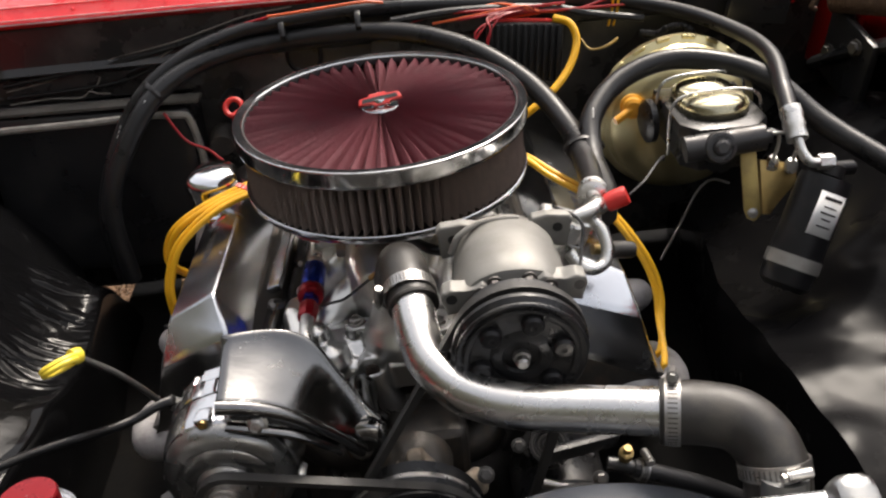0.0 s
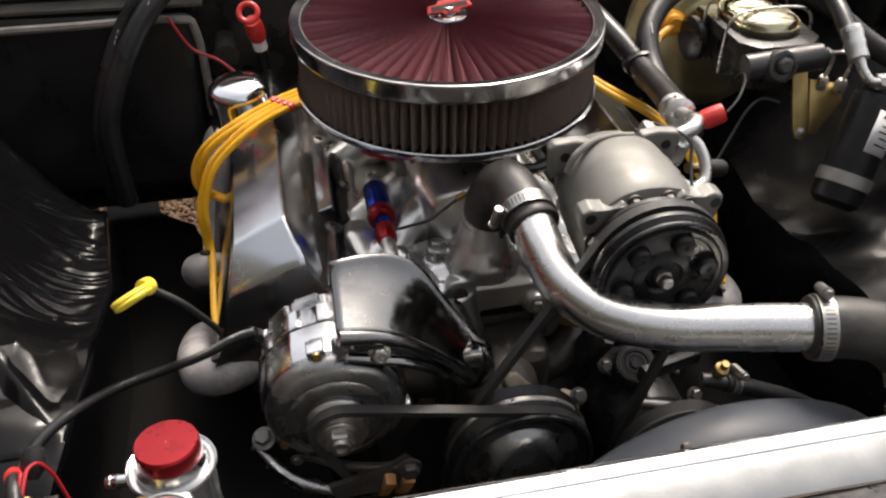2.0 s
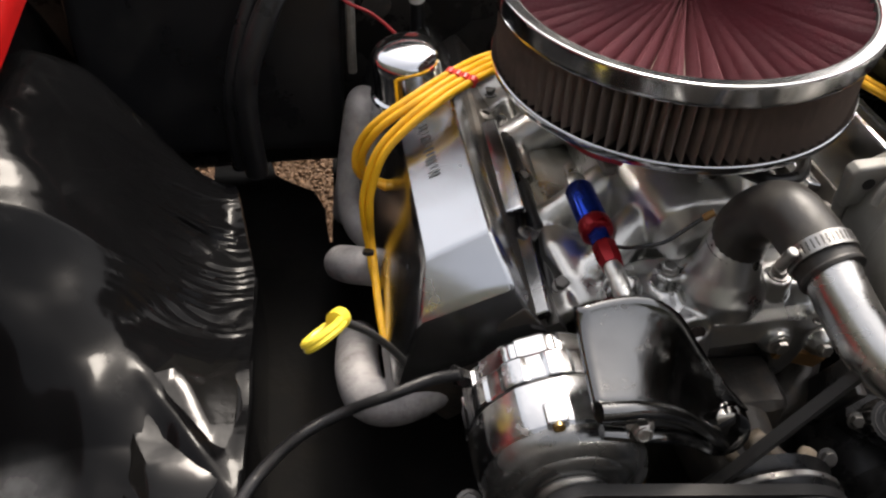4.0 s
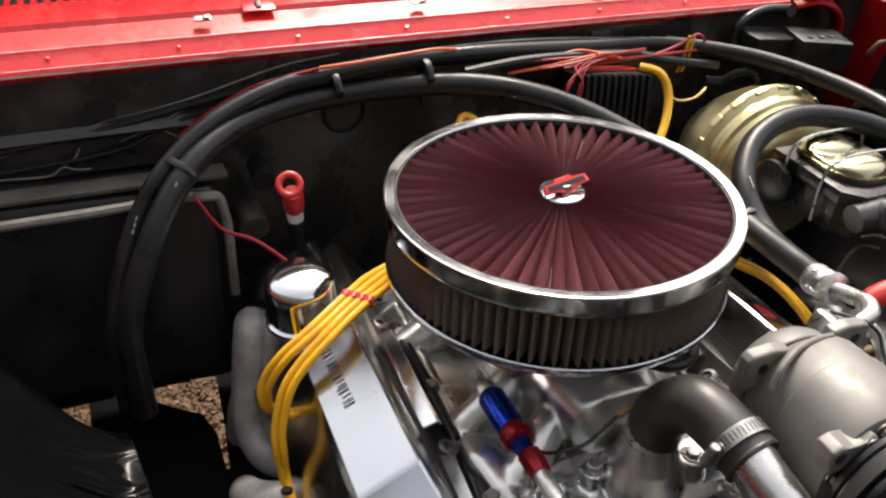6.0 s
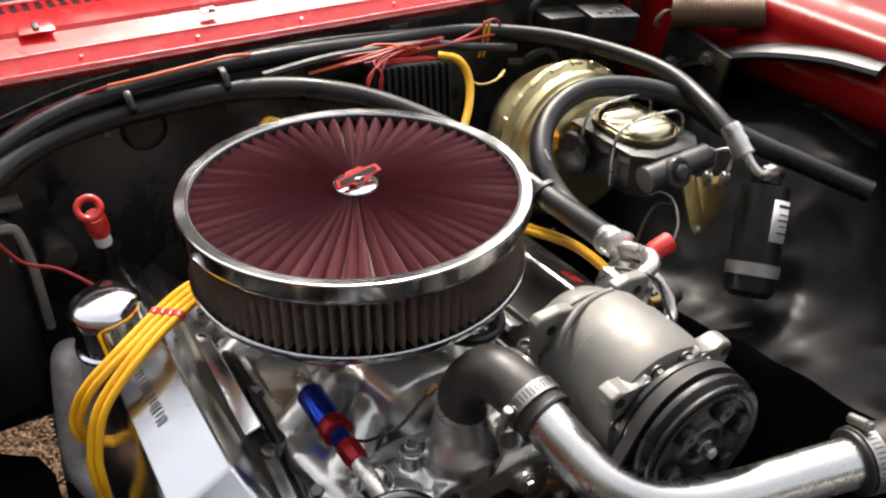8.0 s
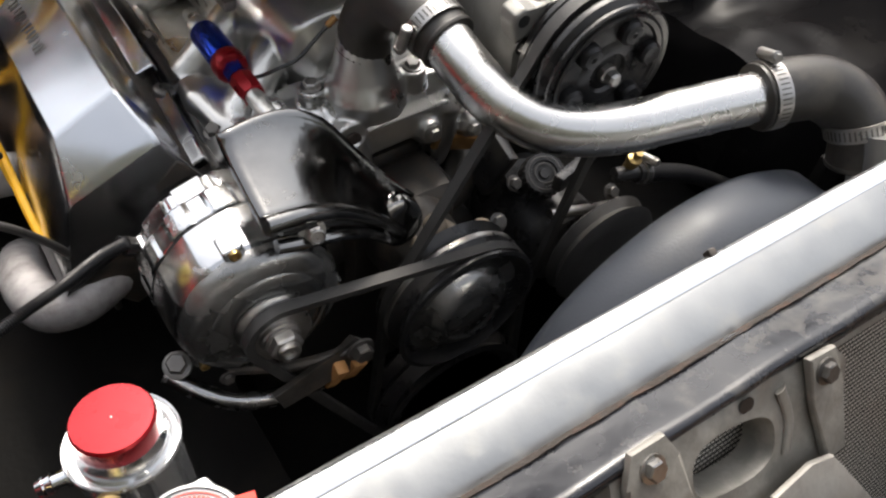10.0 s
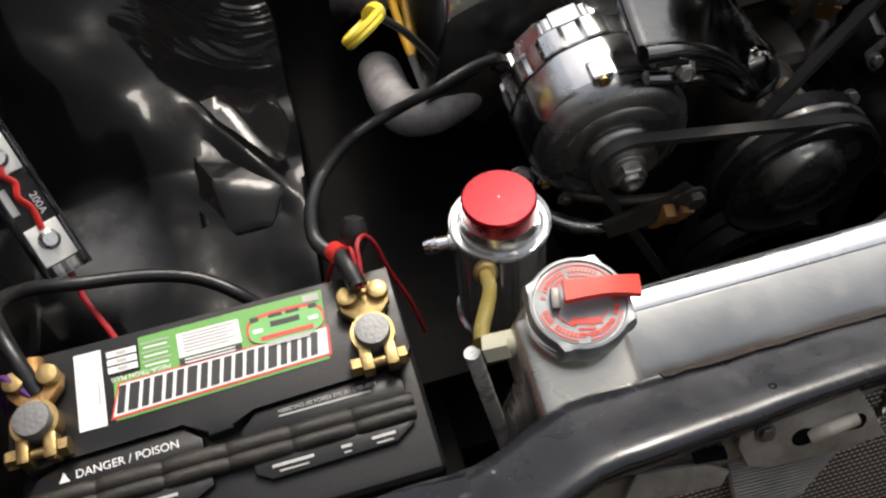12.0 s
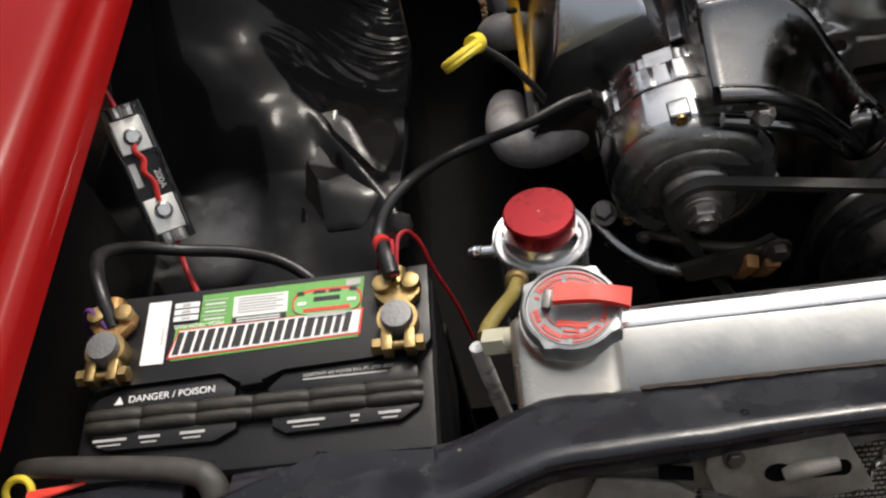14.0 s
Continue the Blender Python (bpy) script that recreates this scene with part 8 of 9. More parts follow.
    for x0, y0, w, h, ma in ((0.0430, 0.0332, 0.0085, 0.0022, INK), (0.0535, 0.0332, 0.0085, 0.0022, INK), (0.0480, 0.0276, 0.0180, 0.0034, INK), (0.0310, 0.0250, 0.0060, 0.0026, WHITE), (0.0650, 0.0250, 0.0060, 0.0026, WHITE), (0.0480, 0.0194, 0.0320, 0.0028, REDLAB), (0.0480, 0.0148, 0.0260, 0.0030, GREYINK), (0.0300, 0.0330, 0.0050, 0.0030, INK), (0.0660, 0.0330, 0.0050, 0.0030, INK)):
        bar(x0, y0, z + 0.0020, w, h, ma, lab)
    bar(0.0660, 0.0390, z + 0.0008, 0.010, 0.0050, GREYINK, lab)
    # readable warning words
    W = P @ Matrix.Translation((-0.054, -0.0298, 0.0034)) @ turn(0, 0, 1.5).to_4x4()
    part("warning_words", lettering("DANGER / POISON", W, 0.0068), WHITE, t, "white warning words")
    bm = shape()
    plate(bm, [(-0.0030, -0.0026), (0.0030, -0.0026), (0, 0.0034)], W @ Matrix.Translation((-0.0350, 0, 0)), 0.0003, 0)
    part("warning_triangle", bm, WHITE, t)
    part("caution_words", lettering("KEEP OUT OF THE REACH OF CHILDREN", P @ Matrix.Translation((0.062, -0.0255, 0.0034)) @ turn(0, 0, 181).to_4x4(), 0.0032), GREYINK, t, "small grey caution words")
    bar(0.060, -0.0290, 0.0034, 0.055, 0.0010, GREYINK, t)
    for x0, w in ((-0.092, 0.022), (-0.066, 0.014), (-0.038, 0.016), (0.035, 0.024), (0.066, 0.006), (0.088, 0.014)):
        bar(x0, -0.0565, 0.0014, w, 0.0018, GREYINK, t)
        bar(x0, -0.0600, 0.0014, w * 0.7, 0.0010, GREYINK, t)
    return P, m


BATP, BATM = battery()


def terminal(x, material, label):
    P = BATP @ Matrix.Translation((x, 0.001, 0.004)) @ Matrix.Scale(0.9, 4)
    t = thing("battery_terminal", P @ V(0, 0, 0), label, "battery terminal", "battery terminals")
    bm = shape()
    lathe(bm, [(0.0112, 0), (0.0106, 0.018), (0.0100, 0.0195), (0.004, 0.0200), (0, 0.0198)], P @ V(0, 0, 0), BATM @ V(0, 0, 1), 28)
    part("post", bm, LEAD, t, "grey lead post")
    # split clamp ring with two jaws towards the pinch bolt
    bm = shape()
    out = [(0.0148 * math.cos(q), 0.0148 * math.sin(q)) for q in [math.radians(-58 + 296 * i / 24) for i in range(25)]]
    ins = [(0.0108 * math.cos(q), 0.0108 * math.sin(q)) for q in [math.radians(238 - 296 * i / 24) for i in range(25)]]
    n = len(out)
    lo = [[bm.verts.new(P @ V(px, py, h)) for px, py in out + ins] for h in (0.003, 0.0155)]
    for k in range(n - 1):
        j = 2 * n - 1 - k
        bm.faces.new((lo[1][k], lo[1][k + 1], lo[1][j - 1], lo[1][j]))
        bm.faces.new((lo[0][k], lo[0][j], lo[0][j - 1], lo[0][k + 1]))
    for k in range(2 * n):
        q = (k + 1) % (2 * n)
        bm.faces.new((lo[0][k], lo[0][q], lo[1][q], lo[1][k]))
    for sx in (-1, 1):
        box(bm, P @ V(sx * 0.0082, -0.0170, 0.0085), (0.0072, 0.0150, 0.0130), BATM, 0.0015)
    part("clamp", bm, BRASS, t, "gold split clamp")
    bm = shape()
    tube(bm, [P @ V(-0.0165, -0.0185, 0.0085), P @ V(0.0165, -0.0185, 0.0085)], 0.0034, 12)
    lathe(bm, [(0.0058, 0), (0.0058, 0.0055), (0.0048, 0.0065), (0, 0.0065)], P @ V(-0.0125, -0.0185, 0.0085), BATM @ V(-1, 0, 0), 6)
    lathe(bm, [(0.0058, 0), (0.0058, 0.0050), (0, 0.0050)], P @ V(0.0125, -0.0185, 0.0085), BATM @ V(1, 0, 0), 6)
    part("pinch_bolt", bm, BRASS, t)
    bm = shape()
    plate(bm, [(-0.0090, 0.0120), (0.0090, 0.0120), (0.0170, 0.0210), (0.0180, 0.0300), (0.0120, 0.0370), (0.0050, 0.0400), (-0.0050, 0.0400), (-0.0120, 0.0370), (-0.0180, 0.0300), (-0.0170, 0.0210)], P @ Matrix.Translation((0, 0, 0.004)), 0.010, 0.003)
    tube(bm, [P @ V(0, 0.030, 0.010), P @ V(0, 0.044, 0.011)], 0.0062, 14)
    part("cable_saddle", bm, material, t, "cable saddle")
    for sx in (-1, 1):
        bm = shape()
        lathe(bm, [(0.0064, 0), (0.0066, 0.003), (0.0060, 0.0050), (0.004, 0.0056), (0, 0.0056)], P @ V(sx * 0.0105, 0.0285, 0.014), BATM @ V(0, 0, 1), 20)
        part("set_screw", bm, BRASS, t)


terminal(0.0968, BRASS, "gold battery terminal clamp with red wires")
terminal(-0.0980, CORRODED, "corroded gold battery terminal clamp with a black cable")


def cables():
    def run(name, pts, r, material, label, cat="cable", k=7, seg=10):
        bm = shape()
        tube(bm, pts, r, seg, k=k)
        return solo(name, bm, material, label, cat)
    # charging cable in ribbed conduit
    pts = [(-0.248, -0.268, 0.766), (-0.272, -0.260, 0.752), (-0.305, -0.256, 0.732), (-0.342, -0.262, 0.725), (-0.382, -0.290, 0.738), (-0.412, -0.336, 0.762), (-0.428, -0.38, 0.782), (-0.432, -0.42, 0.797), (-0.424, -0.452, 0.820), (-0.416, -0.470, 0.838), (-0.413, -0.495, 0.843)]
    t = thing("charging_cable", pts[-1], "black charging cable in ribbed conduit with a red end sleeve", "cable")
    bm = shape()
    P = smooth_path(pts, 40)
    tube(bm, P, lambda u: 0.0045 + (0.0008 if round(u * (len(P) - 1)) % 2 else 0), 12, k=1)
    part("conduit", bm, RUBBER, t, "ribbed black conduit", sharp=60)
    bm = shape()
    tube(bm, [(-0.4195, -0.466, 0.8405), (-0.4155, -0.476, 0.8480)], 0.0068, 14)
    part("sleeve", bm, REDPL, t, "red plastic sleeve")
    bm = shape()
    tube(bm, [(-0.4165, -0.474, 0.8465), (-0.4135, -0.486, 0.8490), (-0.411, -0.499, 0.8470)], 0.0060, 12)
    part("lug", bm, RUBBER, t)
    bm = shape()
    lathe(bm, [(0.0, -0.014), (0.006, -0.012), (0.0088, -0.004), (0.0086, 0.004), (0.006, 0.010), (0, 0.012)], V(-0.4055, -0.460, 0.846), V(0.2, 0.5, 0.6), 20)
    part("boot", bm, RUBBER, t, "soft black rubber boot")
    run("red_wire", [(-0.4085, -0.500, 0.846), (-0.4065, -0.485, 0.8520), (-0.4050, -0.474, 0.8545), (-0.3995, -0.467, 0.8510), (-0.3935, -0.466, 0.8350), (-0.3885, -0.470, 0.8080), (-0.3785, -0.475, 0.7700), (-0.372, -0.480, 0.730)], 0.0015, REDWIRE, "red power wire from the battery terminal", "wire")
    run("red_wire", [(-0.4110, -0.500, 0.846), (-0.4095, -0.486, 0.8515), (-0.4100, -0.475, 0.8530), (-0.4170, -0.468, 0.8360), (-0.4255, -0.466, 0.8220), (-0.434, -0.462, 0.78)], 0.0015, REDWIRE, "red power wire behind the battery", "wire")
    run("battery_cable", [(-0.603, -0.510, 0.842), (-0.611, -0.490, 0.852), (-0.620, -0.468, 0.852), (-0.630, -0.440, 0.838), (-0.622, -0.415, 0.812), (-0.595, -0.405, 0.790), (-0.550, -0.405, 0.778), (-0.515, -0.415, 0.770), (-0.485, -0.435, 0.755), (-0.46, -0.44, 0.70)], 0.0050, RUBBER, "thick black battery ground cable", k=7, seg=14)
    run("purple_wire", [(-0.606, -0.512, 0.843), (-0.618, -0.50, 0.850), (-0.628, -0.498, 0.838), (-0.634, -0.50, 0.81)], 0.0022, mat("purple_wire", (0.10, 0.03, 0.16), 0.5, 0, 0.1, 30), "thin purple wire at the battery terminal", "wire")
    run("red_wire", [(-0.656, -0.255, 0.915), (-0.648, -0.285, 0.880), (-0.638, -0.306, 0.858)], 0.0024, REDWIRE, "red power wire into the fuse holder", "wire")
    run("red_wire", [(-0.606, -0.382, 0.784), (-0.600, -0.405, 0.770), (-0.585, -0.435, 0.765), (-0.570, -0.47, 0.765)], 0.0024, REDWIRE, "red power wire from the fuse holder", "wire")


cables()


PLATED = mat("bright_tin_plate", (0.80, 0.78, 0.72), 0.38, 0.7, 0.1, 60, 0.1, 300, dirt=(0.45, 0.40, 0.33), dirt_amount=0.2, dirt_scale=60)


def fuse_holder():
    a, b = V(-0.635, -0.305, 0.860), V(-0.605, -0.388, 0.782)
    d = (b - a).normalized()
    n = V(0.45, -0.40, 0.80)
    n = (n - d * n.dot(d)).normalized()
    s = d.cross(n)
    M = Matrix((s, d, n)).transposed()
    c = (a + b) / 2
    t = thing("fuse_holder", c - n * 0.006, "clear plastic in-line fuse holder with silver plates and a red element", "fuse holder")
    L = (b - a).length
    P = Matrix.Translation(c) @ M.to_4x4()
    bm = shape()
    box(bm, P @ V(0, 0, -0.004), (0.032, L, 0.006), M, 0.002)
    part("tray", bm, BLACKPL, t, "black tray")
    bm = shape()
    for sx in (-0.0145, 0.0145):
        box(bm, P @ V(sx, 0, 0.004), (0.0025, L, 0.014), M, 0.001)
    for sy in (-1, 1):
        box(bm, P @ V(0, sy * L * 0.485, 0.003), (0.030, 0.003, 0.012), M, 0.001)
    part("cover", bm, CLEAR, t, "clear plastic walls")
    for sy in (-1, 1):
        bm = shape()
        box(bm, P @ V(0, sy * L * 0.29, 0.001), (0.0245, 0.029, 0.004), M, 0.0012)
        pl = part("contact_plate", bm, PLATED, t, "silver contact plate")
        bm = shape()
        lathe(bm, [(0.0075, 0), (0.0075, 0.003), (0.005, 0.005), (0, 0.005)], P @ V(0, sy * L * 0.27, 0.003), n, 14)
        part("screw", bm, FITALU, pl)
        bm = shape()
        tube(bm, [P @ V(-0.004, sy * L * 0.42, 0.001), P @ V(-0.004, sy * L * 0.50, 0.001)], 0.006, 10)
        tube(bm, [P @ V(0.006, sy * L * 0.42, 0.001), P @ V(0.006, sy * L * 0.50, 0.001)], 0.005, 10)
        part("end_clamp", bm, STEEL, pl)
    bm = shape()
    tube(bm, [P @ V(0.000, -L * 0.24, 0.0052), P @ V(0.003, -L * 0.17, 0.0056), P @ V(-0.001, -L * 0.10, 0.0052), P @ V(0.0025, -L * 0.02, 0.0056), P @ V(-0.0015, L * 0.07, 0.0052), P @ V(0.0005, L * 0.20, 0.0050)], 0.0026, 10, flat=0.6)
    part("element", bm, REDPL, t, "red fuse element")
    # rating and maker's bar
    bm = lettering("200A", P @ Matrix.Translation((-0.0080, 0.006, 0.0)) @ turn(0, 0, 90).to_4x4(), 0.0075)
    part("rating", bm, WHITE, t, "white rating print")
    bm = shape()
    box(bm, P @ V(0.0088, -0.002, 0.0), (0.0055, 0.020, 0.0004), M, 0)
    part("maker_bar", bm, GREYINK, t)


fuse_holder()


def fan_shroud():
    t = thing("fan_shroud", (0.14, -0.50, 0.45), "grey-black plastic electric fan shroud behind the radiator", "fan shroud")
    bm = shape()
    lathe(bm, [(0.0, 0.045), (0.05, 0.045), (0.10, 0.040), (0.150, 0.030), (0.180, 0.018), (0.190, 0.008), (0.192, -0.03), (0.185, -0.04)], (0.155, -0.50, 0.632), (0.0, 1, 0), 96)
    part("shroud", bm, SHROUD, t, sharp=50)
    bm = shape()
    box(bm, (0.17, -0.532, 0.655), (0.33, 0.014, 0.25), None, 0.006)
    part("frame", bm, SHROUD, t)


fan_shroud()


def steering_pump():
    t = thing("power_steering_pump", (0.15, -0.27, 0.56), "black power steering pump with a ribbed cap", "pump")
    bm = shape()
    lathe(bm, [(0.05, -0.06), (0.055, -0.04), (0.055, 0.03), (0.045, 0.045), (0, 0.045)], (0.165, -0.30, 0.592), (0, -1, 0), 36)
    tube(bm, [(0.15, -0.275, 0.63), (0.142, -0.29, 0.665)], 0.02, 16)
    part("reservoir", bm, MCBLACK, t)
    d = V(-0.15, -0.45, 0.85)
    bm = shape()
    lathe(bm, [(0.022, -0.004), (0.023, 0.0), (0.023, 0.016), (0.021, 0.019), (0.014, 0.019), (0.013, 0.016), (0.006, 0.016), (0.005, 0.019), (0, 0.019)], (0.152, -0.302, 0.668), d, 60, lambda a, r, h: r * (1 + 0.03 * math.sin(24 * a)) if r > 0.018 else r)
    cap = part("cap", bm, MCBLACK, t, "black ribbed cap")
    for r in (0.0175, 0.0105):
        bm = shape()
        tube(bm, ring(V(0.152, -0.302, 0.668) + d.normalized() * 0.0192, d, r, 28), 0.0008, 6, k=1, closed=True)
        part("cap_ring", bm, DULLSTEEL, cap, "worn raised ring")
    bm = shape()
    lathe(bm, [(0.02, -0.02), (0.056, -0.02), (0.062, -0.016), (0.055, -0.008), (0.062, 0.0), (0.055, 0.002), (0.02, -0.004)], (0.165, -0.40, 0.640), (0, -1, 0), 48)
    part("pulley", bm, DULLSTEEL, t, "steel pulley")
    bm = shape()
    box(bm, (0.118, -0.262, 0.672), (0.014, 0.040, 0.06), turn(12, 20, 0), 0.004)
    box(bm, (0.185, -0.32, 0.685), (0.09, 0.012, 0.018), turn(0, 10, 20), 0.004)
    part("bracket", bm, MCBLACK, t)
    for p in ((0.118, -0.300, 0.676), (0.196, -0.36, 0.678)):
        bm = shape()
        bolt(bm, p, (0, -0.8, 0.6), 0.0062, 0.008)
        part("bolt", bm, DULLSTEEL, t)
    bm = shape()
    tube(bm, [(0.138, -0.34, 0.657), (0.175, -0.345, 0.648), (0.215, -0.343, 0.630), (0.25, -0.335, 0.612)], 0.0055, 12)
    tube(bm, [(0.165, -0.315, 0.680), (0.180, -0.318, 0.682), (0.196, -0.322, 0.672)], lambda u: 0.0045 - 0.002 * u, 12)
    part("bracket_edge", bm, STEEL, t, "worn bright bracket edge")
    t = thing("heater_hose_fitting", (0.24, -0.33, 0.66), "brass fitting with a clamped black heater hose", "fitting")
    bm = shape()
    lathe(bm, [(0.006, 0), (0.006, 0.010), (0.0075, 0.011), (0.0075, 0.018), (0.004, 0.020), (0.004, 0.028), (0, 0.028)], (0.222, -0.352, 0.692), (0.05, -0.3, 1), 14)
    part("valve", bm, BRASS, t)
    bm = shape()
    tube(bm, [(0.205, -0.352, 0.690), (0.222, -0.356, 0.688), (0.246, -0.360, 0.680)], 0.0080, 12)
    part("stub", bm, MCBLACK, t)
    bm = shape()
    tube(bm, [(0.230, -0.358, 0.686), (0.262, -0.361, 0.674), (0.31, -0.362, 0.650), (0.36, -0.36, 0.615), (0.42, -0.36, 0.57)], 0.0098, 14)
    part("hose", bm, RUBBER, t)
    clamp(V(0.240, -0.3588, 0.6825), (1, -0.06, -0.36), 0.0102, (0, 0.3, 1), width=0.009)


steering_pump()


def firewall_wiring():
    def run(name, pts, r, material, label, group=""):
        bm = shape()
        tube(bm, pts, r, 8, k=6)
        return solo(name, bm, material, label, "wire", group)
    rnd = random.Random(11)
    t = thing("ignition_box", (0.21, 0.27, 0.86), "black finned ignition box on the firewall", "ignition box")
    m = turn(-14, 4, -6)
    bm = shape()
    box(bm, (0.215, 0.275, 0.915), (0.115, 0.05, 0.085), m, 0.005)
    part("case", bm, BLACKPL, t)
    for i in range(11):
        bm = shape()
        box(bm, V(0.215, 0.275, 0.915) + m @ V(-0.05 + 0.010 * i, -0.028, 0), (0.0045, 0.012, 0.08), m, 0.001)
        part("fin", bm, BLACKPL, t)
    bm = shape()
    box(bm, V(0.215, 0.275, 0.915) + m @ V(0, 0.004, 0.0445), (0.085, 0.026, 0.004), m, 0.002)
    part("top_edge", bm, REDPL, t, "red top edge")
    for i in range(7):
        a = V(0.05 + 0.03 * i + rnd.uniform(-0.01, 0.01), 0.30, 0.965 + rnd.uniform(-0.006, 0.01))
        run("orange_wire" if i % 2 else "red_wire", [a, a + V(0.05, -0.01 + rnd.uniform(-0.01, 0.01), 0.008), V(0.20 + rnd.uniform(-0.03, 0.04), 0.285, 0.975 + rnd.uniform(-0.004, 0.008)), V(0.24, 0.285, 0.97), V(0.27 + 0.02 * i, 0.30, 0.962)], 0.0022, ORANGEWIRE if i % 2 else REDWIRE, "thin orange wire of the firewall harness" if i % 2 else "thin red wire of the firewall harness", "harness wires")
    for i in range(4):
        run("red_wire", [V(0.19 + 0.012 * i, 0.285, 0.975), V(0.168 + 0.008 * i + rnd.uniform(-0.012, 0.012), 0.27, 0.972), V(0.150 + rnd.uniform(-0.014, 0.014), 0.25, 0.952 + rnd.uniform(-0.008, 0.008)), V(0.148 + rnd.uniform(-0.008, 0.010), 0.244, 0.93), V(0.146 + 0.004 * i, 0.25, 0.905 + rnd.uniform(-0.01, 0.01))], 0.0015, REDWIRE, "thin red wire to the ignition box", "harness wires")
    run("red_wire", [(0.30, 0.30, 0.962), (0.34, 0.30, 0.972), (0.37, 0.30, 0.985), (0.385, 0.30, 0.975), (0.38, 0.30, 0.955)], 0.002, REDWIRE, "thin red wire loop", "harness wires")
    run("orange_wire", [(-0.165, 0.312, 0.994), (-0.12, 0.306, 0.998), (-0.06, 0.305, 1.002), (-0.02, 0.305, 1.004), (0.01, 0.31, 0.999)], 0.0024, ORANGEWIRE, "orange wire lying along the hose", "harness wires")
    run("red_wire", [(-0.165, 0.315, 0.992), (-0.24, 0.325, 0.975), (-0.30, 0.33, 0.945), (-0.335, 0.33, 0.92)], 0.0022, REDWIRE, "red wire along the firewall", "harness wires")
    run("red_wire", [(-0.335, 0.245, 0.885), (-0.31, 0.235, 0.842), (-0.275, 0.225, 0.825), (-0.245, 0.20, 0.805), (-0.232, 0.185, 0.79)], 0.0022, REDWIRE, "thin red wire near the dipstick", "harness wires")
    for k, pts in enumerate((((-0.60, 0.345, 0.915), (-0.42, 0.345, 0.935), (-0.25, 0.343, 0.965), (-0.10, 0.34, 0.985), (0.10, 0.335, 0.99), (0.30, 0.33, 0.975)), ((-0.60, 0.343, 0.895), (-0.42, 0.343, 0.905), (-0.33, 0.343, 0.935), (-0.2, 0.343, 0.97)),
                             ((0.02, 0.30, 0.972), (0.12, 0.30, 0.978), (0.25, 0.295, 0.972), (0.33, 0.29, 0.955), (0.40, 0.28, 0.945)))):
        run("wiring_loom", pts, (0.0042, 0.003, 0.006)[k], RUBBER, "black taped wiring loom along the firewall", "wiring looms")
    run("ground_strap", [(-0.395, 0.352, 0.90), (-0.405, 0.34, 0.915), (-0.38, 0.34, 0.925), (-0.34, 0.34, 0.93)], 0.002, RUBBER, "thin black wire by the firewall bolt", "harness wires")
    # corrugated conduit loop
    t = thing("conduit_loop", (0.40, 0.29, 0.95), "black corrugated conduit loop", "conduit")
    bm = shape()
    P = smooth_path([(0.400, 0.300, 0.915), (0.428, 0.295, 0.912), (0.442, 0.287, 0.923), (0.462, 0.283, 0.925), (0.476, 0.28, 0.912), (0.468, 0.27, 0.898)], 14)
    tube(bm, P, lambda u: 0.0062 + (0.0011 if int(u * 52) % 2 else 0), 12, k=1)
    part("conduit", bm, BLACKPL, t, sharp=60)
    for x in (0.352, 0.360):
        run("yellow_wire", [(x, 0.305, 0.93), (x + 0.004, 0.30, 0.955), (x + 0.006, 0.30, 0.985)], 0.002, YELLOW, "thin yellow wire by the harness", "harness wires")
    run("ground_wire", [(0.30, 0.26, 0.93), (0.31, 0.24, 0.92), (0.33, 0.23, 0.925), (0.35, 0.235, 0.935)], 0.0018, BRASS, "thin bare copper wire by the booster", "harness wires")
    # wiper motor and its bracket
    t = thing("wiper_motor", (0.52, 0.30, 0.92), "black wiper motor and bracket under the cowl", "wiper motor")
    bm = shape()
    box(bm, (0.495, 0.305, 0.955), (0.075, 0.06, 0.04), turn(0, 6, 0), 0.006)
    part("case", bm, BLACKPL, t)
    bm = shape()
    box(bm, (0.568, 0.278, 0.952), (0.088, 0.055, 0.042), turn(4, 6, -8), 0.004)
    bk = part("bracket", bm, BLACK, t, "dusty black bracket")
    for p in ((0.545, 0.268, 0.9755), (0.565, 0.266, 0.9735), (0.587, 0.272, 0.971)):
        bm = shape()
        lathe(bm, [(0.004, -0.002), (0.004, 0.0012), (0, 0.0012)], p, (0, -0.1, 1), 14)
        part("hole", bm, INK, bk)
    bm = shape()
    tube(bm, [(0.45, 0.32, 0.94), (0.46, 0.32, 0.985), (0.50, 0.325, 1.0), (0.55, 0.325, 0.998)], 0.0065, 12)
    lathe(bm, [(0.010, 0), (0.009, 0.006), (0, 0.006)], (0.545, 0.322, 0.996), (0, -1, 0.3), 16)
    part("gear_cover", bm, BLACK, t)


firewall_wiring()


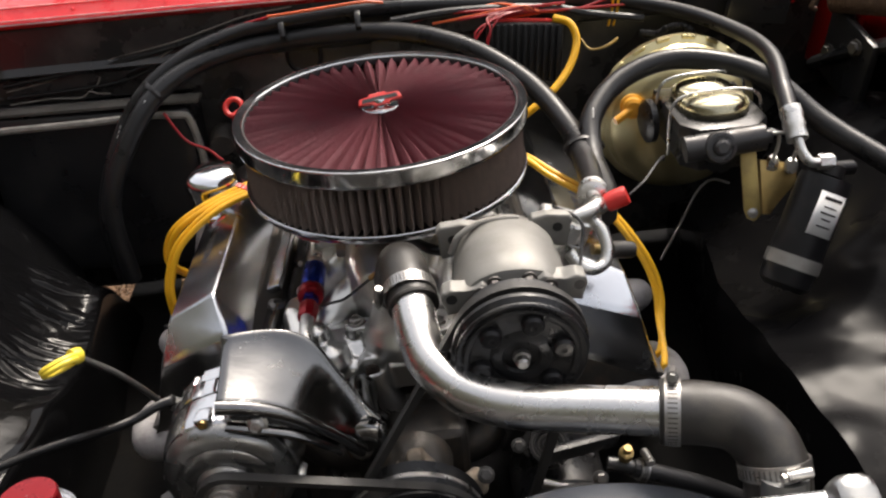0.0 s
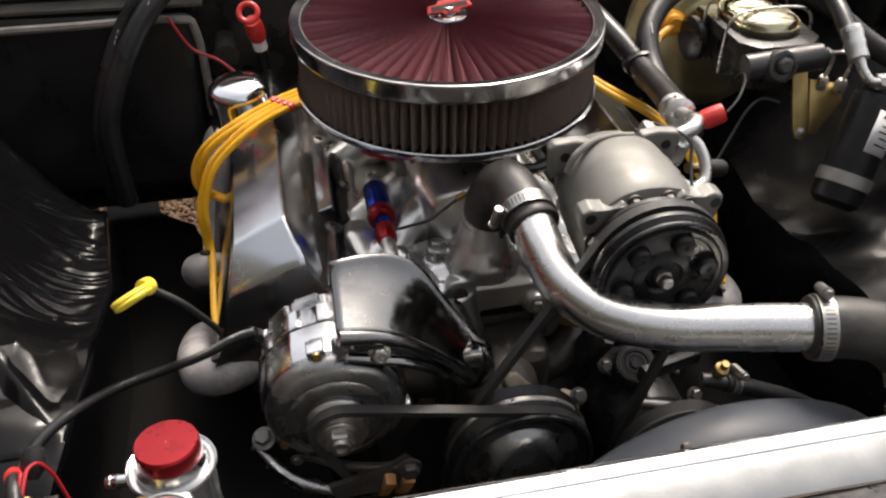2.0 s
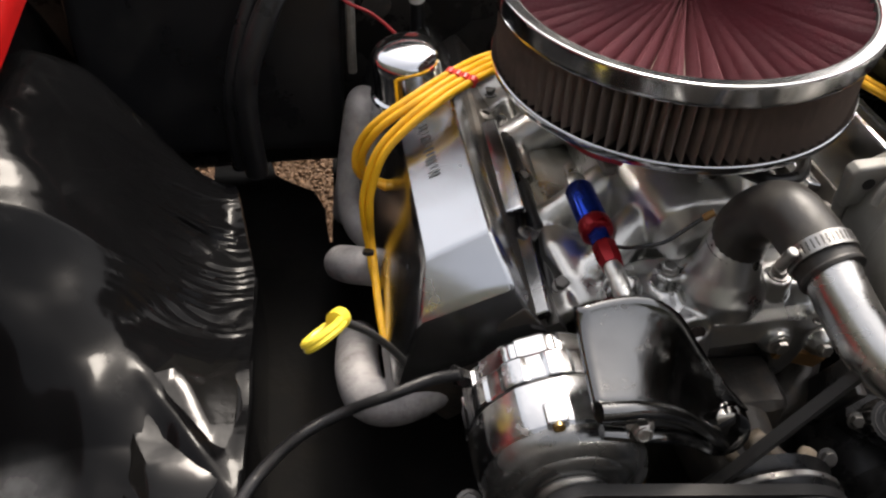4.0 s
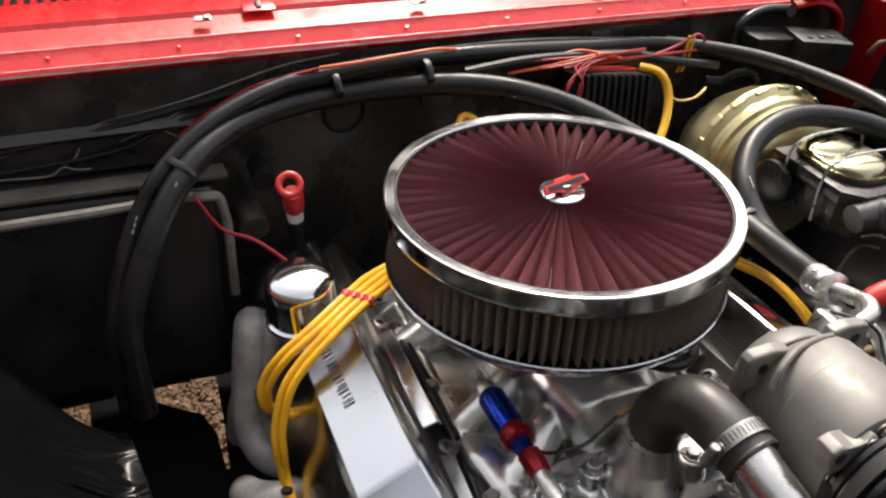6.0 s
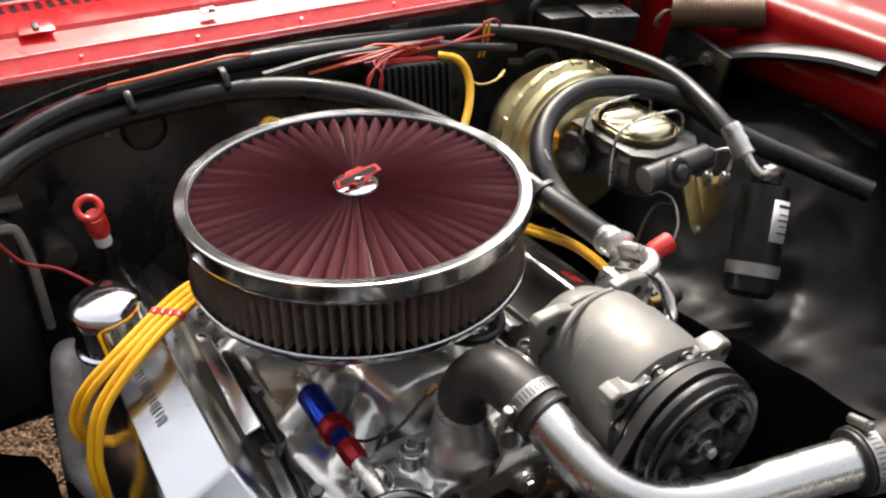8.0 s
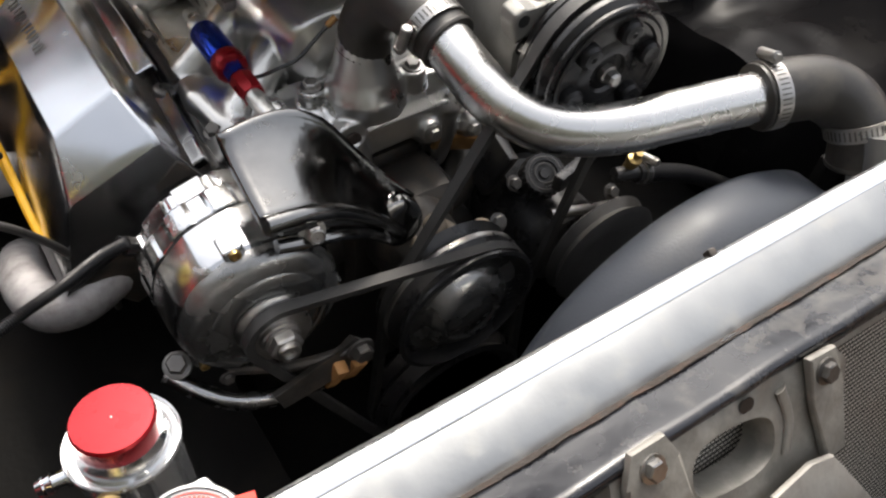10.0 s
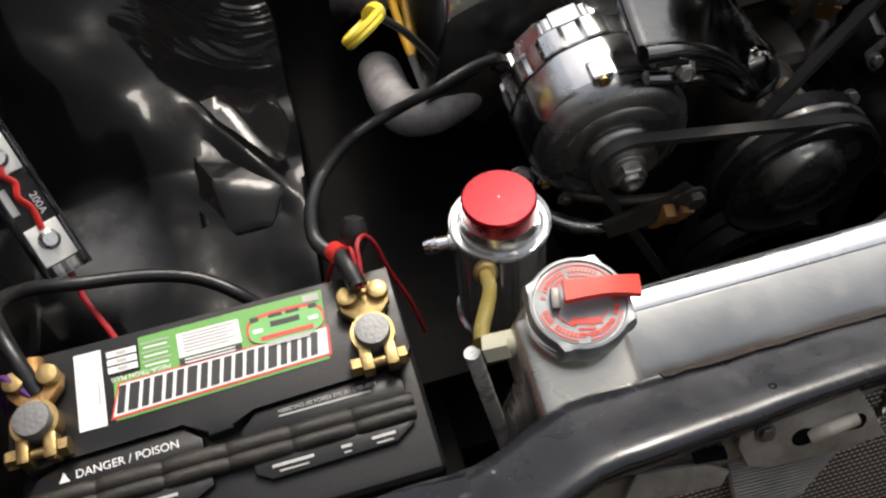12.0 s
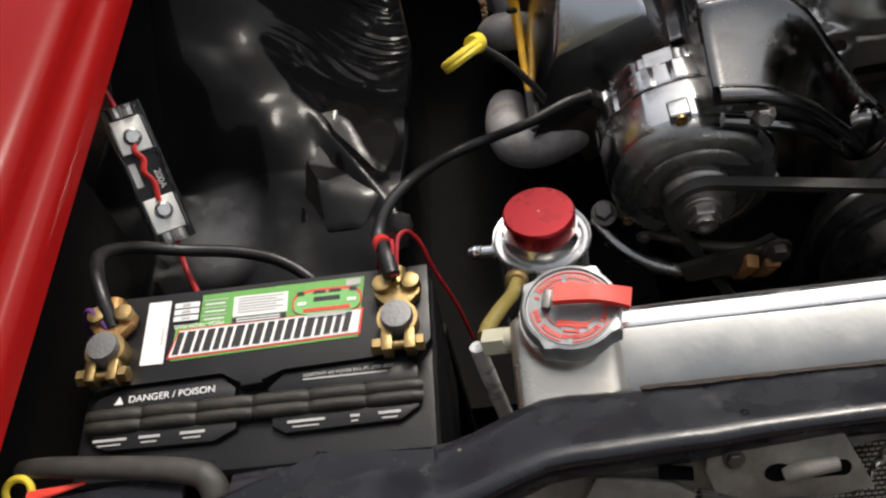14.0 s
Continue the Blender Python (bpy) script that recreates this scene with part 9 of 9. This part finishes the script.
def hood_hinge():
    t = thing("hood_hinge", (0.66, 0.25, 0.90), "black hood hinge with a rusty coil spring", "hood hinge")
    bm = shape()
    P = []
    a, b = V(0.668, 0.235, 0.964), V(0.750, 0.130, 0.978)
    sx, sy, _ = axes(b - a)
    turns = 30
    for i in range(turns * 12 + 1):
        u = i / (turns * 12)
        an = u * turns * 2 * math.pi
        P.append(a.lerp(b, u) + sx * (0.020 * math.cos(an)) + sy * (0.020 * math.sin(an)))
    tube(bm, P, 0.0034, 6, k=1)
    part("spring", bm, SPRING, t, "rusty coil spring", sharp=80)
    bm = shape()
    tube(bm, [a, a + V(-0.02, 0.0, 0.004), a + V(-0.03, 0.005, -0.012), a + V(-0.02, 0.01, -0.02)], 0.0036, 8)
    part("hook", bm, SPRING, t)
    bm = shape()
    tube(bm, [(0.672, 0.250, 0.86), (0.690, 0.180, 0.900), (0.715, 0.10, 0.935), (0.74, 0.0, 0.955), (0.75, -0.08, 0.96)], 0.028, 12, flat=0.4)
    part("lower_arm", bm, BLACK, t)
    bm = shape()
    tube(bm, [(0.692, 0.235, 0.86), (0.700, 0.245, 0.95), (0.705, 0.262, 1.05), (0.708, 0.29, 1.16)], 0.017, 12, flat=0.5)
    part("upper_arm", bm, BLACK, t)
    bm = shape()
    box(bm, (0.680, 0.19, 0.885), (0.012, 0.13, 0.11), turn(10, 0, 0), 0.004)
    part("base_plate", bm, BLACK, t)
    for p in ((0.670, 0.155, 0.915), (0.668, 0.225, 0.885)):
        bm = shape()
        bolt(bm, p, (-1, -0.3, 0), 0.009, 0.008)
        part("pivot", bm, DULLSTEEL, t)
    b = thing("cowl_bracket", (0.60, 0.33, 1.0), "red painted cowl corner bracket with a bolt", "bracket")
    bm = shape()
    tube(bm, [(0.56, 0.335, 1.000), (0.60, 0.325, 1.005), (0.632, 0.315, 0.985), (0.638, 0.31, 0.94)], 0.018, 12, flat=0.4)
    part("strap", bm, RED, b)
    bm = shape()
    box(bm, (0.625, 0.36, 1.018), (0.10, 0.09, 0.006), turn(4, 5, 0), 0.002)
    part("plate", bm, RED, b)
    bm = shape()
    box(bm, (0.712, 0.295, 0.91), (0.012, 0.13, 0.18), turn(0, 6, 0), 0.006)
    part("apron", bm, RED, b, "red painted apron panel")
    bm = shape()
    lathe(bm, [(0.020, 0), (0.019, 0.003), (0, 0.004)], (0.615, 0.352, 1.021), (0, -0.1, 1), 24)
    bolt(bm, (0.615, 0.352, 1.023), (0, -0.1, 1), 0.009, 0.008)
    part("bolt", bm, REDDARK, b)


hood_hinge()
solo("gravel_stones", gravel_patch(), GRAVEL, "loose brown gravel stones on the ground", "gravel", kind="stuff", sharp=80)
